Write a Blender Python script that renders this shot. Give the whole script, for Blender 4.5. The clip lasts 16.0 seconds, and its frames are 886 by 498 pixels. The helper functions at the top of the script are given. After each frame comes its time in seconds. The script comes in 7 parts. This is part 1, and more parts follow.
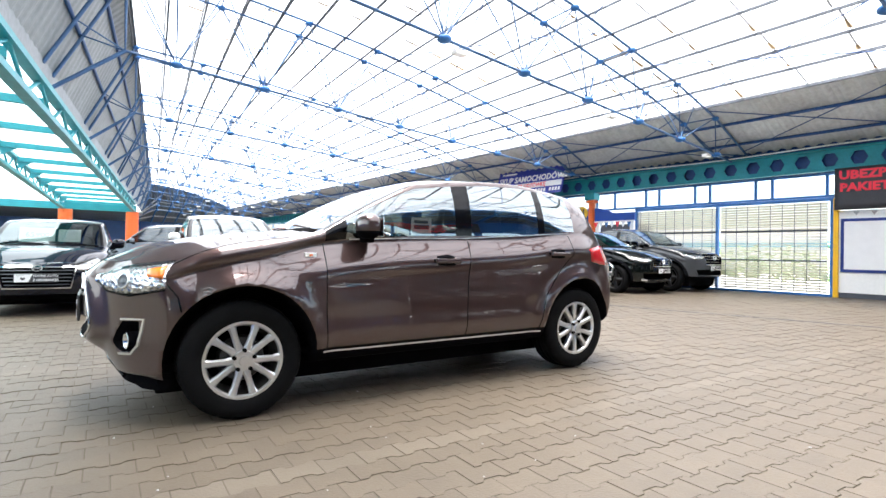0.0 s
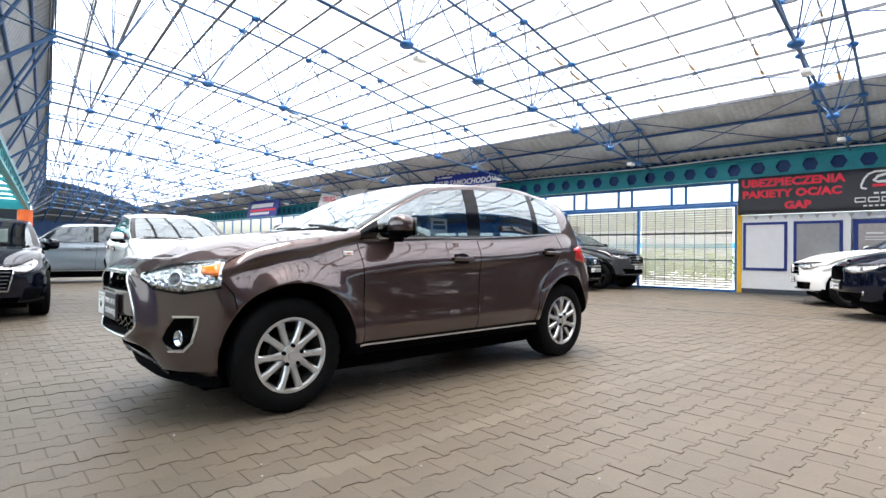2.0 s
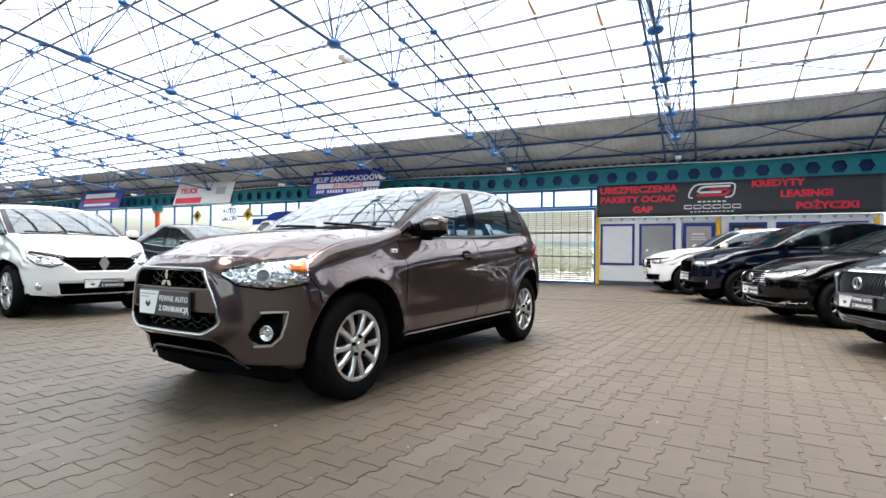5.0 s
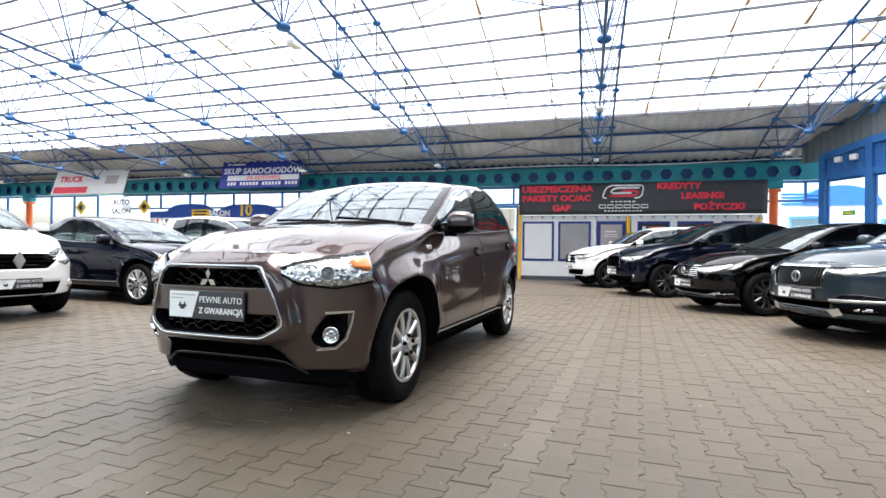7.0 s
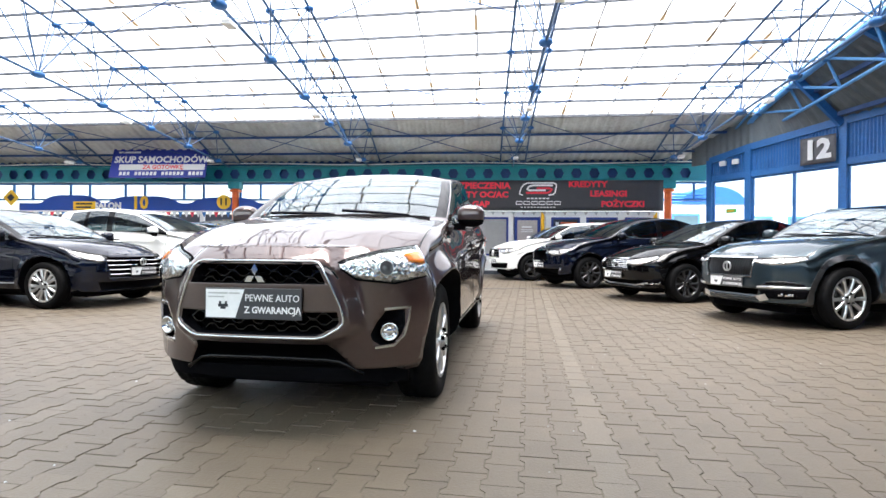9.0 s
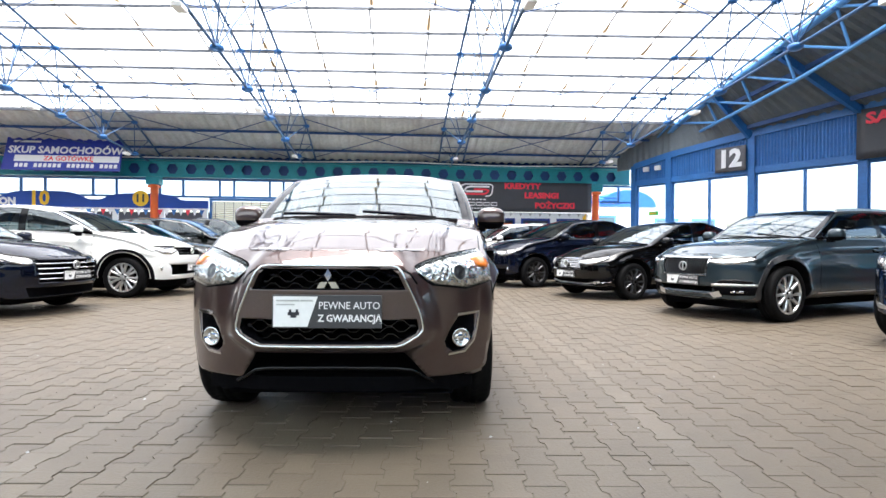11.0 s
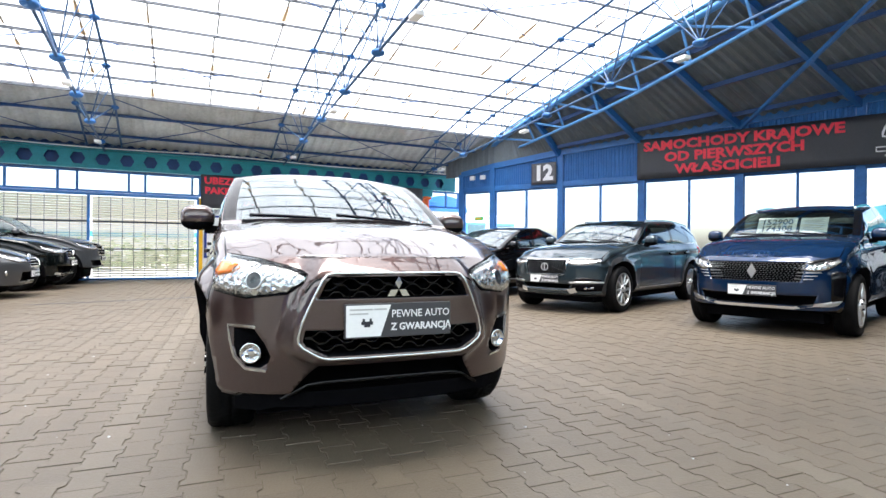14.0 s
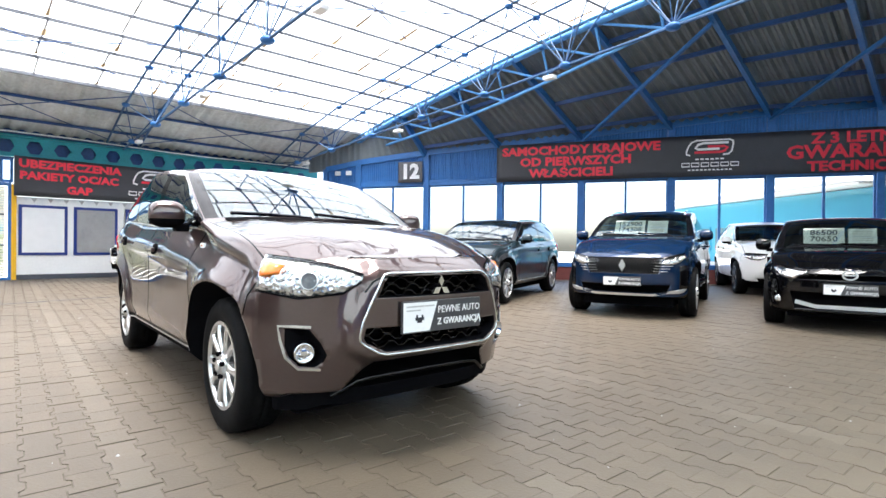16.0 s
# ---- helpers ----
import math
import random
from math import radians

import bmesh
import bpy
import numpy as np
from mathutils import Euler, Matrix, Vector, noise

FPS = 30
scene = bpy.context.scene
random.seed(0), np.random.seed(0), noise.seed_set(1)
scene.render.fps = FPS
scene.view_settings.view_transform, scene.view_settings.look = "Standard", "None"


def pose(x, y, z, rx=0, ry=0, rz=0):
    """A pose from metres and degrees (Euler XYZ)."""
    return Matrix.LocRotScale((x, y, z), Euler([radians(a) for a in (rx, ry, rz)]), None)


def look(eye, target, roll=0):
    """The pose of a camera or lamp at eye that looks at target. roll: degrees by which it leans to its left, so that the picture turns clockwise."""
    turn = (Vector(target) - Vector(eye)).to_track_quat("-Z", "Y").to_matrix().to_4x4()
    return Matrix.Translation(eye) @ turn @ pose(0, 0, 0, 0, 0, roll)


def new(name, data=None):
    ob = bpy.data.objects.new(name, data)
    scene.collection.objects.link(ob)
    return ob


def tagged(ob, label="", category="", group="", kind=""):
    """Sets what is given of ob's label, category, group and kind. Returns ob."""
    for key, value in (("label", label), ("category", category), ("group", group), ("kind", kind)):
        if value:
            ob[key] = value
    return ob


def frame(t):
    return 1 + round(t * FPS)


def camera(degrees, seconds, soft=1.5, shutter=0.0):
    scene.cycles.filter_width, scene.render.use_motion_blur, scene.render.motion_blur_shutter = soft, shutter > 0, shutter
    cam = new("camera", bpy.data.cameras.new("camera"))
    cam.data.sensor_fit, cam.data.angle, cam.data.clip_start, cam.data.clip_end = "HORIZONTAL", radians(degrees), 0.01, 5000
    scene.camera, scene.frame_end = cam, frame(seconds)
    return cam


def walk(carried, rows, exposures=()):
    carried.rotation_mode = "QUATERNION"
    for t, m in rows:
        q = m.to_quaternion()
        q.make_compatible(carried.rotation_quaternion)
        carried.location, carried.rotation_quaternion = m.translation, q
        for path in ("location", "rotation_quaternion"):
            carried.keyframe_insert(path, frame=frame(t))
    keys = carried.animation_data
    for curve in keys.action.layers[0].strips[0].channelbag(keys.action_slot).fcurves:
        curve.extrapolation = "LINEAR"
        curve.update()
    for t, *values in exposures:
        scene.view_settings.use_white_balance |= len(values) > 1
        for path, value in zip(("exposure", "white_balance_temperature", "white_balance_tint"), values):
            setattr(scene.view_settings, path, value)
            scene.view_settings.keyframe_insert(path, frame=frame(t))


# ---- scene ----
cam = camera(80.35, 16.0)
PATH = [
    (0, (-0.079, 1.778, 0.96), (1.15, 3.356, 0.969), 0.8),
    (0.5, (-0.269, 1.826, 0.949), (1.005, 3.368, 0.962), 0.8),
    (1, (-0.445, 1.908, 0.945), (0.876, 3.409, 0.956), 0.8),
    (1.5, (-0.605, 1.996, 0.944), (0.792, 3.427, 0.958), 0.8),
    (2, (-0.772, 2.069, 0.93), (0.689, 3.435, 0.949), 0.7),
    (2.5, (-0.932, 2.178, 0.937), (0.586, 3.481, 0.957), 0.7),
    (3, (-1.103, 2.325, 0.94), (0.476, 3.551, 0.959), 0.8),
    (3.5, (-1.312, 2.397, 0.929), (0.322, 3.551, 0.95), 0.6),
    (4, (-1.508, 2.52, 0.931), (0.176, 3.599, 0.953), 0.7),
    (4.5, (-1.687, 2.673, 0.925), (0.051, 3.662, 0.943), 0.7),
    (7, (-2.121, 3.738, 0.906), (-0.193, 4.27, 0.91), 0.7),
    (7.5, (-2.176, 3.958, 0.913), (-0.226, 4.401, 0.915), 0.6),
    (8, (-2.213, 4.168, 0.899), (-0.244, 4.519, 0.904), 0.5),
    (8.5, (-2.26, 4.354, 0.884), (-0.276, 4.607, 0.887), 0.5),
    (9, (-2.244, 4.554, 0.885), (-0.249, 4.696, 0.876), 0.4),
    (11.5, (-2.198, 5.486, 0.912), (-0.216, 5.223, 0.907), 0.4),
    (12, (-2.19, 5.654, 0.922), (-0.223, 5.29, 0.919), 0.4),
    (12.5, (-2.159, 5.851, 0.915), (-0.224, 5.347, 0.913), 0.4),
    (13, (-2.096, 6.05, 0.922), (-0.21, 5.384, 0.915), 0.6),
    (13.5, (-2.05, 6.27, 0.916), (-0.213, 5.479, 0.919), 0.6),
    (14, (-1.984, 6.478, 0.919), (-0.199, 5.574, 0.92), 0.5),
    (14.5, (-1.922, 6.687, 0.923), (-0.214, 5.647, 0.924), 0.5),
    (15, (-1.893, 6.937, 0.925), (-0.273, 5.764, 0.927), 0.5),
    (15.5, (-1.791, 7.162, 0.921), (-0.271, 5.862, 0.914), 0.5),
    (16, (-1.641, 7.363, 0.937), (-0.213, 5.962, 0.926), 0.6),
]
# the camera's own exposure drifts a little as the bright roof fills more or less of its view
EXPOSURES = [(0.0, 2.94), (1.0, 2.74), (2.5, 2.56), (3.5, 2.42), (4.5, 2.36), (7.0, 2.54), (9.0, 2.74), (12.5, 2.78), (15.0, 2.80), (16.0, 2.94)]
walk(cam, [(t, look(eye, target, roll)) for t, eye, target, roll in PATH], EXPOSURES)
from mathutils.bvhtree import BVHTree

# ---- world and light: a bright overcast day over a translucent roof ----
world = bpy.data.worlds.new("sky")
scene.world = world
world.use_nodes = True
wn = world.node_tree
sky = wn.nodes.new("ShaderNodeTexSky")
sky.sky_type = 'NISHITA'
sky.sun_disc = False
sky.sun_elevation, sky.sun_rotation = radians(82), radians(300)
sky.air_density, sky.dust_density, sky.ozone_density = 1.0, 3.6, 0.7
wn.links.new(sky.outputs[0], wn.nodes["Background"].inputs[0])
wn.nodes["Background"].inputs[1].default_value = 0.10
sun = new("sun", bpy.data.lights.new("sun", 'SUN'))
sun.data.energy, sun.data.angle, sun.data.color = 4.6, radians(40), (1.0, 0.985, 0.965)
sun.matrix_world = look((3.5, 10.5, 40), (8, 8, 0))

# ---- materials ----


def nodes_of(name):
    m = bpy.data.materials.new(name)
    m.use_nodes = True
    return m, m.node_tree.nodes, m.node_tree.links, m.node_tree.nodes["Principled BSDF"]


def mat(name, rgb, rough=0.5, metal=0.0, coat=0.0, vary=0.12, scale=6.0, bump=0.0, bump_scale=60.0, spread=0.0, spec=0.5):
    """A surface of one colour with stains at two scales, fine relief and, with spread, a tone of its own for each piece."""
    m, n, k, b = nodes_of(name)
    b.inputs["Roughness"].default_value, b.inputs["Metallic"].default_value = rough, metal
    b.inputs["Coat Weight"].default_value, b.inputs["Coat Roughness"].default_value = coat, 0.03
    b.inputs["Specular IOR Level"].default_value = spec
    geo = n.new("ShaderNodeTexCoord")
    a = n.new("ShaderNodeTexNoise")
    a.inputs["Scale"].default_value, a.inputs["Detail"].default_value = scale, 6
    k.new(geo.outputs["Object"], a.inputs["Vector"])
    c = n.new("ShaderNodeTexNoise")
    c.inputs["Scale"].default_value, c.inputs["Detail"].default_value = scale * 9, 4
    k.new(geo.outputs["Object"], c.inputs["Vector"])
    add = n.new("ShaderNodeMath")
    add.operation = 'ADD'
    k.new(a.outputs["Fac"], add.inputs[0])
    k.new(c.outputs["Fac"], add.inputs[1])
    last = add.outputs[0]
    if spread:
        info = n.new("ShaderNodeObjectInfo")
        isl = n.new("ShaderNodeNewGeometry")
        both = n.new("ShaderNodeMath")
        both.operation = 'ADD'
        k.new(info.outputs["Random"], both.inputs[0])
        k.new(isl.outputs["Random Per Island"], both.inputs[1])
        fr = n.new("ShaderNodeMath")
        fr.operation = 'FRACT'
        k.new(both.outputs[0], fr.inputs[0])
        mul = n.new("ShaderNodeMath")
        mul.operation = 'MULTIPLY_ADD'
        mul.inputs[1].default_value = spread
        k.new(fr.outputs[0], mul.inputs[0])
        k.new(last, mul.inputs[2])
        last = mul.outputs[0]
    ramp = n.new("ShaderNodeMapRange")
    ramp.inputs["From Min"].default_value, ramp.inputs["From Max"].default_value = 0.6, 1.4 + spread
    ramp.inputs["To Min"].default_value, ramp.inputs["To Max"].default_value = 1 - vary, 1 + vary
    k.new(last, ramp.inputs["Value"])
    hsv = n.new("ShaderNodeHueSaturation")
    hsv.inputs["Color"].default_value = (*rgb, 1)
    k.new(ramp.outputs[0], hsv.inputs["Value"])
    k.new(hsv.outputs[0], b.inputs["Base Color"])
    if bump:
        d = n.new("ShaderNodeTexNoise")
        d.inputs["Scale"].default_value, d.inputs["Detail"].default_value = bump_scale, 5
        k.new(geo.outputs["Object"], d.inputs["Vector"])
        e = n.new("ShaderNodeBump")
        e.inputs["Strength"].default_value, e.inputs["Distance"].default_value = bump, 0.01
        k.new(d.outputs["Fac"], e.inputs["Height"])
        k.new(e.outputs[0], b.inputs["Normal"])
    return m


def paint(name, rgb, metal=0.3, rough=0.42, flake=0.15, ior=1.5):
    """Car paint: a flaked metallic base under clear lacquer."""
    m, n, k, b = nodes_of(name)
    b.inputs["Metallic"].default_value, b.inputs["Roughness"].default_value = metal, rough
    b.inputs["Coat Weight"].default_value, b.inputs["Coat Roughness"].default_value = 1.0, 0.008
    b.inputs["Specular IOR Level"].default_value = 0.0
    b.inputs["Coat IOR"].default_value = ior
    geo = n.new("ShaderNodeTexCoord")
    a = n.new("ShaderNodeTexVoronoi")
    a.inputs["Scale"].default_value = 900
    k.new(geo.outputs["Object"], a.inputs["Vector"])
    r = n.new("ShaderNodeMapRange")
    r.inputs["To Min"].default_value, r.inputs["To Max"].default_value = 1 - flake, 1 + flake
    k.new(a.outputs["Color"], r.inputs["Value"])
    h = n.new("ShaderNodeHueSaturation")
    h.inputs["Color"].default_value = (*rgb, 1)
    k.new(r.outputs[0], h.inputs["Value"])
    k.new(h.outputs[0], b.inputs["Base Color"])
    d = n.new("ShaderNodeTexNoise")
    d.inputs["Scale"].default_value, d.inputs["Detail"].default_value = 5, 1
    k.new(geo.outputs["Object"], d.inputs["Vector"])
    e = n.new("ShaderNodeBump")
    e.inputs["Strength"].default_value, e.inputs["Distance"].default_value = 0.004, 0.01
    k.new(d.outputs["Fac"], e.inputs["Height"])
    k.new(e.outputs[0], b.inputs["Coat Normal"])
    return m


def glass(name, tint, shine=1.5):
    """Thin glass: what is behind shows through the tint, and the gloss grows towards grazing."""
    m, n, k, b = nodes_of(name)
    n.remove(b)
    t = n.new("ShaderNodeBsdfTransparent")
    t.inputs[0].default_value = (*tint, 1)
    gl = n.new("ShaderNodeBsdfGlossy")
    gl.inputs["Roughness"].default_value = 0.01
    gl.inputs["Color"].default_value = (0.90, 0.98, 1.0, 1)
    f0 = ((shine - 1) / (shine + 1)) ** 2
    fr = n.new("ShaderNodeLayerWeight")
    fr.inputs["Blend"].default_value = 0.5
    pw = n.new("ShaderNodeMath")
    pw.operation, pw.inputs[1].default_value = 'POWER', 5
    k.new(fr.outputs["Facing"], pw.inputs[0])
    ma = n.new("ShaderNodeMath")
    ma.operation, ma.inputs[1].default_value, ma.inputs[2].default_value = 'MULTIPLY_ADD', 1 - f0, f0
    k.new(pw.outputs[0], ma.inputs[0])
    mix = n.new("ShaderNodeMixShader")
    k.new(ma.outputs[0], mix.inputs[0])
    k.new(t.outputs[0], mix.inputs[1])
    k.new(gl.outputs[0], mix.inputs[2])
    k.new(mix.outputs[0], n["Material Output"].inputs[0])
    return m


def translucent(name, rgb, clear, stain):
    """Weathered roof sheet that lets light through, with streaks of dirt."""
    m, n, k, b = nodes_of(name)
    n.remove(b)
    geo = n.new("ShaderNodeTexCoord")
    mp = n.new("ShaderNodeMapping")
    mp.inputs["Scale"].default_value = (0.5, 2.5, 1)
    k.new(geo.outputs["Object"], mp.inputs[0])
    a = n.new("ShaderNodeTexNoise")
    a.inputs["Scale"].default_value, a.inputs["Detail"].default_value = 1.5, 7
    k.new(mp.outputs[0], a.inputs["Vector"])
    r = n.new("ShaderNodeMapRange")
    r.inputs["From Min"].default_value, r.inputs["From Max"].default_value = 0.35, 0.7
    r.inputs["To Min"].default_value, r.inputs["To Max"].default_value = 1.0, 1 - stain
    k.new(a.outputs["Fac"], r.inputs["Value"])
    h = n.new("ShaderNodeHueSaturation")
    h.inputs["Color"].default_value = (*rgb, 1)
    k.new(r.outputs[0], h.inputs["Value"])
    tl = n.new("ShaderNodeBsdfTranslucent")
    k.new(h.outputs[0], tl.inputs[0])
    tp = n.new("ShaderNodeBsdfTransparent")
    k.new(h.outputs[0], tp.inputs[0])
    mix = n.new("ShaderNodeMixShader")
    mix.inputs[0].default_value = clear
    k.new(tl.outputs[0], mix.inputs[1])
    k.new(tp.outputs[0], mix.inputs[2])
    k.new(mix.outputs[0], n["Material Output"].inputs[0])
    return m


def reflector(name, low, high, relief=0.07):
    """Faceted silvered bowls behind a clear lens."""
    m, n, k, b = nodes_of(name)
    b.inputs["Metallic"].default_value, b.inputs["Roughness"].default_value = 0.9, 0.12
    b.inputs["Coat Weight"].default_value, b.inputs["Coat Roughness"].default_value = 1.0, 0.01
    geo = n.new("ShaderNodeTexCoord")
    v = n.new("ShaderNodeTexVoronoi")
    v.inputs["Scale"].default_value = 46
    k.new(geo.outputs["Object"], v.inputs["Vector"])
    r = n.new("ShaderNodeMapRange")
    r.inputs["To Min"].default_value, r.inputs["To Max"].default_value = low, high
    k.new(v.outputs["Color"], r.inputs["Value"])
    k.new(r.outputs[0], b.inputs["Base Color"])
    e = n.new("ShaderNodeBump")
    e.inputs["Strength"].default_value, e.inputs["Distance"].default_value = relief, 0.03
    k.new(v.outputs["Distance"], e.inputs["Height"])
    k.new(e.outputs[0], b.inputs["Normal"])
    return m


CLEAR_LAMP = reflector("silvered reflector", 0.25, 0.9, 0.35)
DIM_LAMP = reflector("smoked reflector", 0.03, 0.35)
BLUE = mat("blue enamel", (0.022, 0.14, 0.40), 0.45, vary=0.25, scale=3, bump=0.05)
BLUE_TRUSS = mat("slate blue enamel", (0.034, 0.10, 0.225), 0.5, vary=0.3, scale=3)
BLUE_LIGHT = mat("light blue enamel", (0.10, 0.32, 0.66), 0.45, vary=0.25, scale=3)
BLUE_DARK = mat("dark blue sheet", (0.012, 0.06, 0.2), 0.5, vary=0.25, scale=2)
TEAL = mat("teal enamel", (0.012, 0.25, 0.30), 0.45, vary=0.22, scale=3, bump=0.05)
ORANGE = mat("orange enamel", (0.75, 0.13, 0.02), 0.5, vary=0.15, scale=5)
YELLOW = mat("yellow paint", (0.85, 0.47, 0.01), 0.45, vary=0.1)
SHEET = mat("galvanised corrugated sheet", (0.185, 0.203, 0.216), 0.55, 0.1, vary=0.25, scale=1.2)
# same sheet toned for the south ceiling, its dimness there put into the colour
SHEET_SOUTH = mat("darkened corrugated sheet", (0.148, 0.172, 0.186), 0.55, vary=0.14, scale=1.2)
# same sheet lightened: light missing under the gate wall eaves is put into the colour
SHEET_LIT = mat("lightened corrugated sheet", (0.54, 0.565, 0.56), 0.55, vary=0.25, scale=1.2)
STEEL = mat("dark steel", (0.08, 0.09, 0.11), 0.5, 0.3, vary=0.2)
WHITE = mat("white painted panel", (0.84, 0.84, 0.82), 0.5, vary=0.05, scale=2)
GREY = mat("grey render", (0.45, 0.45, 0.44), 0.8, vary=0.1, scale=2, bump=0.1)
SLAT = mat("cream roller slat", (0.74, 0.69, 0.52), 0.5, vary=0.08)
BLACK = mat("matt black plastic", (0.004, 0.004, 0.005), 0.8, vary=0.2, bump=0.04, bump_scale=200, spec=0.015)
GLOSS_BLACK = mat("gloss black trim", (0.003, 0.003, 0.004), 0.12, vary=0.1, spec=0.25)
RUBBER = mat("tyre rubber", (0.0055, 0.0055, 0.006), 0.7, vary=0.25, scale=12, bump=0.1, bump_scale=120, spec=0.07)
ALLOY = mat("silver alloy", (0.66, 0.67, 0.68), 0.28, 0.85, coat=0.3, vary=0.06)
STUD = mat("dull silver stud", (0.25, 0.26, 0.28), 0.4, 0.8, vary=0.1)
ALLOY_DARK = mat("dark alloy", (0.06, 0.06, 0.065), 0.3, 0.7, coat=0.3, vary=0.1)
BRAKE = mat("cast iron", (0.09, 0.085, 0.08), 0.5, 0.7, vary=0.2)
CHROME = mat("chrome", (0.68, 0.69, 0.70), 0.08, 1.0, vary=0.03)
BANNER = mat("dark grey banner vinyl", (0.038, 0.040, 0.047), 0.5, vary=0.15, scale=3, bump=0.15, bump_scale=6)
VINYL = mat("grey number vinyl", (0.10, 0.10, 0.11), 0.5, vary=0.3, scale=5, bump=0.15, bump_scale=6)
RED = mat("red print", (0.80, 0.03, 0.06), 0.5, vary=0.08)
PRINT_WHITE = mat("white print", (0.8, 0.8, 0.8), 0.5, vary=0.05)
FRAME_BLUE = mat("navy window enamel", (0.008, 0.03, 0.20), 0.4, vary=0.12)
PRINT_BLUE = mat("blue print", (0.010, 0.028, 0.30), 0.45, vary=0.12)
SHOP_BLUE = mat("bright blue fascia", (0.007, 0.0595, 0.35), 0.45, vary=0.1)
SIGN_SHEET = translucent("backlit sign sheet", (0.9, 0.9, 0.88), 0.1, 0.1)
PRINT_YELLOW = mat("yellow print", (0.9, 0.55, 0.03), 0.5, vary=0.06)
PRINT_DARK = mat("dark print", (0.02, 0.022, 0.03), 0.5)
PAPER = mat("paper", (0.72, 0.78, 0.74), 0.7, vary=0.04)
AMBER = mat("amber lens", (0.85, 0.20, 0.015), 0.15, coat=0.8)
RED_LENS = mat("red lens", (0.5, 0.01, 0.015), 0.15, coat=0.8)
SEAT = mat("dark seat cloth", (0.012, 0.012, 0.014), 0.9, vary=0.2, scale=20, spec=0.1)
PANE = glass("window pane", (0.955, 0.975, 0.98), 1.3)
CAR_GLASS = glass("rear door glass", (0.22, 0.25, 0.25), 3.2)
DARK_GLASS = glass("tinted car glass", (0.10, 0.12, 0.125), 2.1)
DIM_GLASS = glass("shaded car glass", (0.34, 0.39, 0.39), 2.1)
DOOR_GLASS = glass("front door glass", (0.38, 0.42, 0.41), 3.0)
SCREEN_GLASS = glass("windscreen glass", (0.45, 0.50, 0.49), 2.5)
LENS_GLASS = glass("headlight lens", (0.96, 0.97, 0.98), 1.35)
BAY_SHEET = translucent("dull greenish glazing", (0.46, 0.51, 0.50), 0.5, 0.3)
ROOF_SHEET = translucent("translucent roof sheet", (0.62, 0.62, 0.61), 0.55, 0.18)
PAVER = mat("concrete paver", (0.093, 0.0735, 0.0525), 0.5, vary=0.20, scale=0.7, bump=0.25, bump_scale=90, spread=0.5, spec=0.5)
PAVER_PALE = mat("pale sandy paver", (0.104, 0.084, 0.061), 0.52, vary=0.18, scale=0.7, bump=0.25, bump_scale=90, spread=0.5, spec=0.6)
JOINT = mat("sandy joint", (0.105, 0.090, 0.068), 0.95, vary=0.2, scale=4, bump=0.3)
TARMAC = mat("pale yard", (0.38, 0.38, 0.37), 0.9, vary=0.15, scale=0.4, bump=0.2)
DIM_BLIND = mat("grey blind", (0.42, 0.38, 0.36), 0.6, vary=0.15, scale=1.5)
SILL_RED = mat("red brown plinth", (0.16, 0.035, 0.03), 0.6, vary=0.2, scale=4)
DIRTY = translucent("brown water stain", (0.26, 0.19, 0.12), 0.1, 0.5)
PALE = mat("pale joint strip", (0.46, 0.47, 0.48), 0.8, vary=0.2)
TURQ = mat("turquoise cladding", (0.02, 0.24, 0.34), 0.6, vary=0.08, scale=0.6)
BLUE_AWNING = mat("bright blue awning sheet", (0.02, 0.12, 0.42), 0.5, vary=0.1, scale=2)
PANE_DARK = mat("dark far window", (0.10, 0.16, 0.18), 0.15)
LEAF = mat("hedge leaf", (0.10, 0.16, 0.04), 0.7, vary=0.4, scale=3)

# ---- small builders ----


def mesh_of(bm, material, smooth=False, name="mesh"):
    me = bpy.data.meshes.new(name)
    bm.normal_update()
    bm.to_mesh(me)
    bm.free()
    for m in (material if isinstance(material, (list, tuple)) else [material]):
        me.materials.append(m)
    if smooth:
        me.shade_smooth()
    return me


def part(name, bm, material, parent=None, label="", smooth=False):
    ob = new(name, mesh_of(bm, material, smooth, name) if isinstance(bm, bmesh.types.BMesh) else bm)
    ob.parent = parent
    return tagged(ob, label)


def thing(name, label, category, m=None, group="", kind=""):
    ob = new(name)
    if m is not None:
        ob.matrix_basis = m
    return tagged(ob, label, category, group, kind)


def box(bm, x0, x1, y0, y1, z0, z1, bevel=0.0):
    v = [bm.verts.new(p) for p in ((x0, y0, z0), (x1, y0, z0), (x1, y1, z0), (x0, y1, z0), (x0, y0, z1), (x1, y0, z1), (x1, y1, z1), (x0, y1, z1))]
    f = [bm.faces.new([v[i] for i in q]) for q in ((0, 3, 2, 1), (4, 5, 6, 7), (0, 1, 5, 4), (1, 2, 6, 5), (2, 3, 7, 6), (3, 0, 4, 7))]
    if bevel:
        bmesh.ops.bevel(bm, geom=list({e for g in f for e in g.edges}), offset=bevel, segments=2, affect='EDGES', profile=0.6)
    return bm


def boxed(x0, x1, y0, y1, z0, z1, bevel=0.0):
    return box(bmesh.new(), x0, x1, y0, y1, z0, z1, bevel)


def rod_mesh(name, material, sides=8):
    bm = bmesh.new()
    bmesh.ops.create_cone(bm, cap_ends=True, segments=sides, radius1=1, radius2=1, depth=1)
    bmesh.ops.translate(bm, verts=bm.verts, vec=(0, 0, 0.5))
    me = mesh_of(bm, material, name=name)
    for p in me.polygons:
        p.use_smooth = len(p.vertices) == 4
    return me


RODS = {}


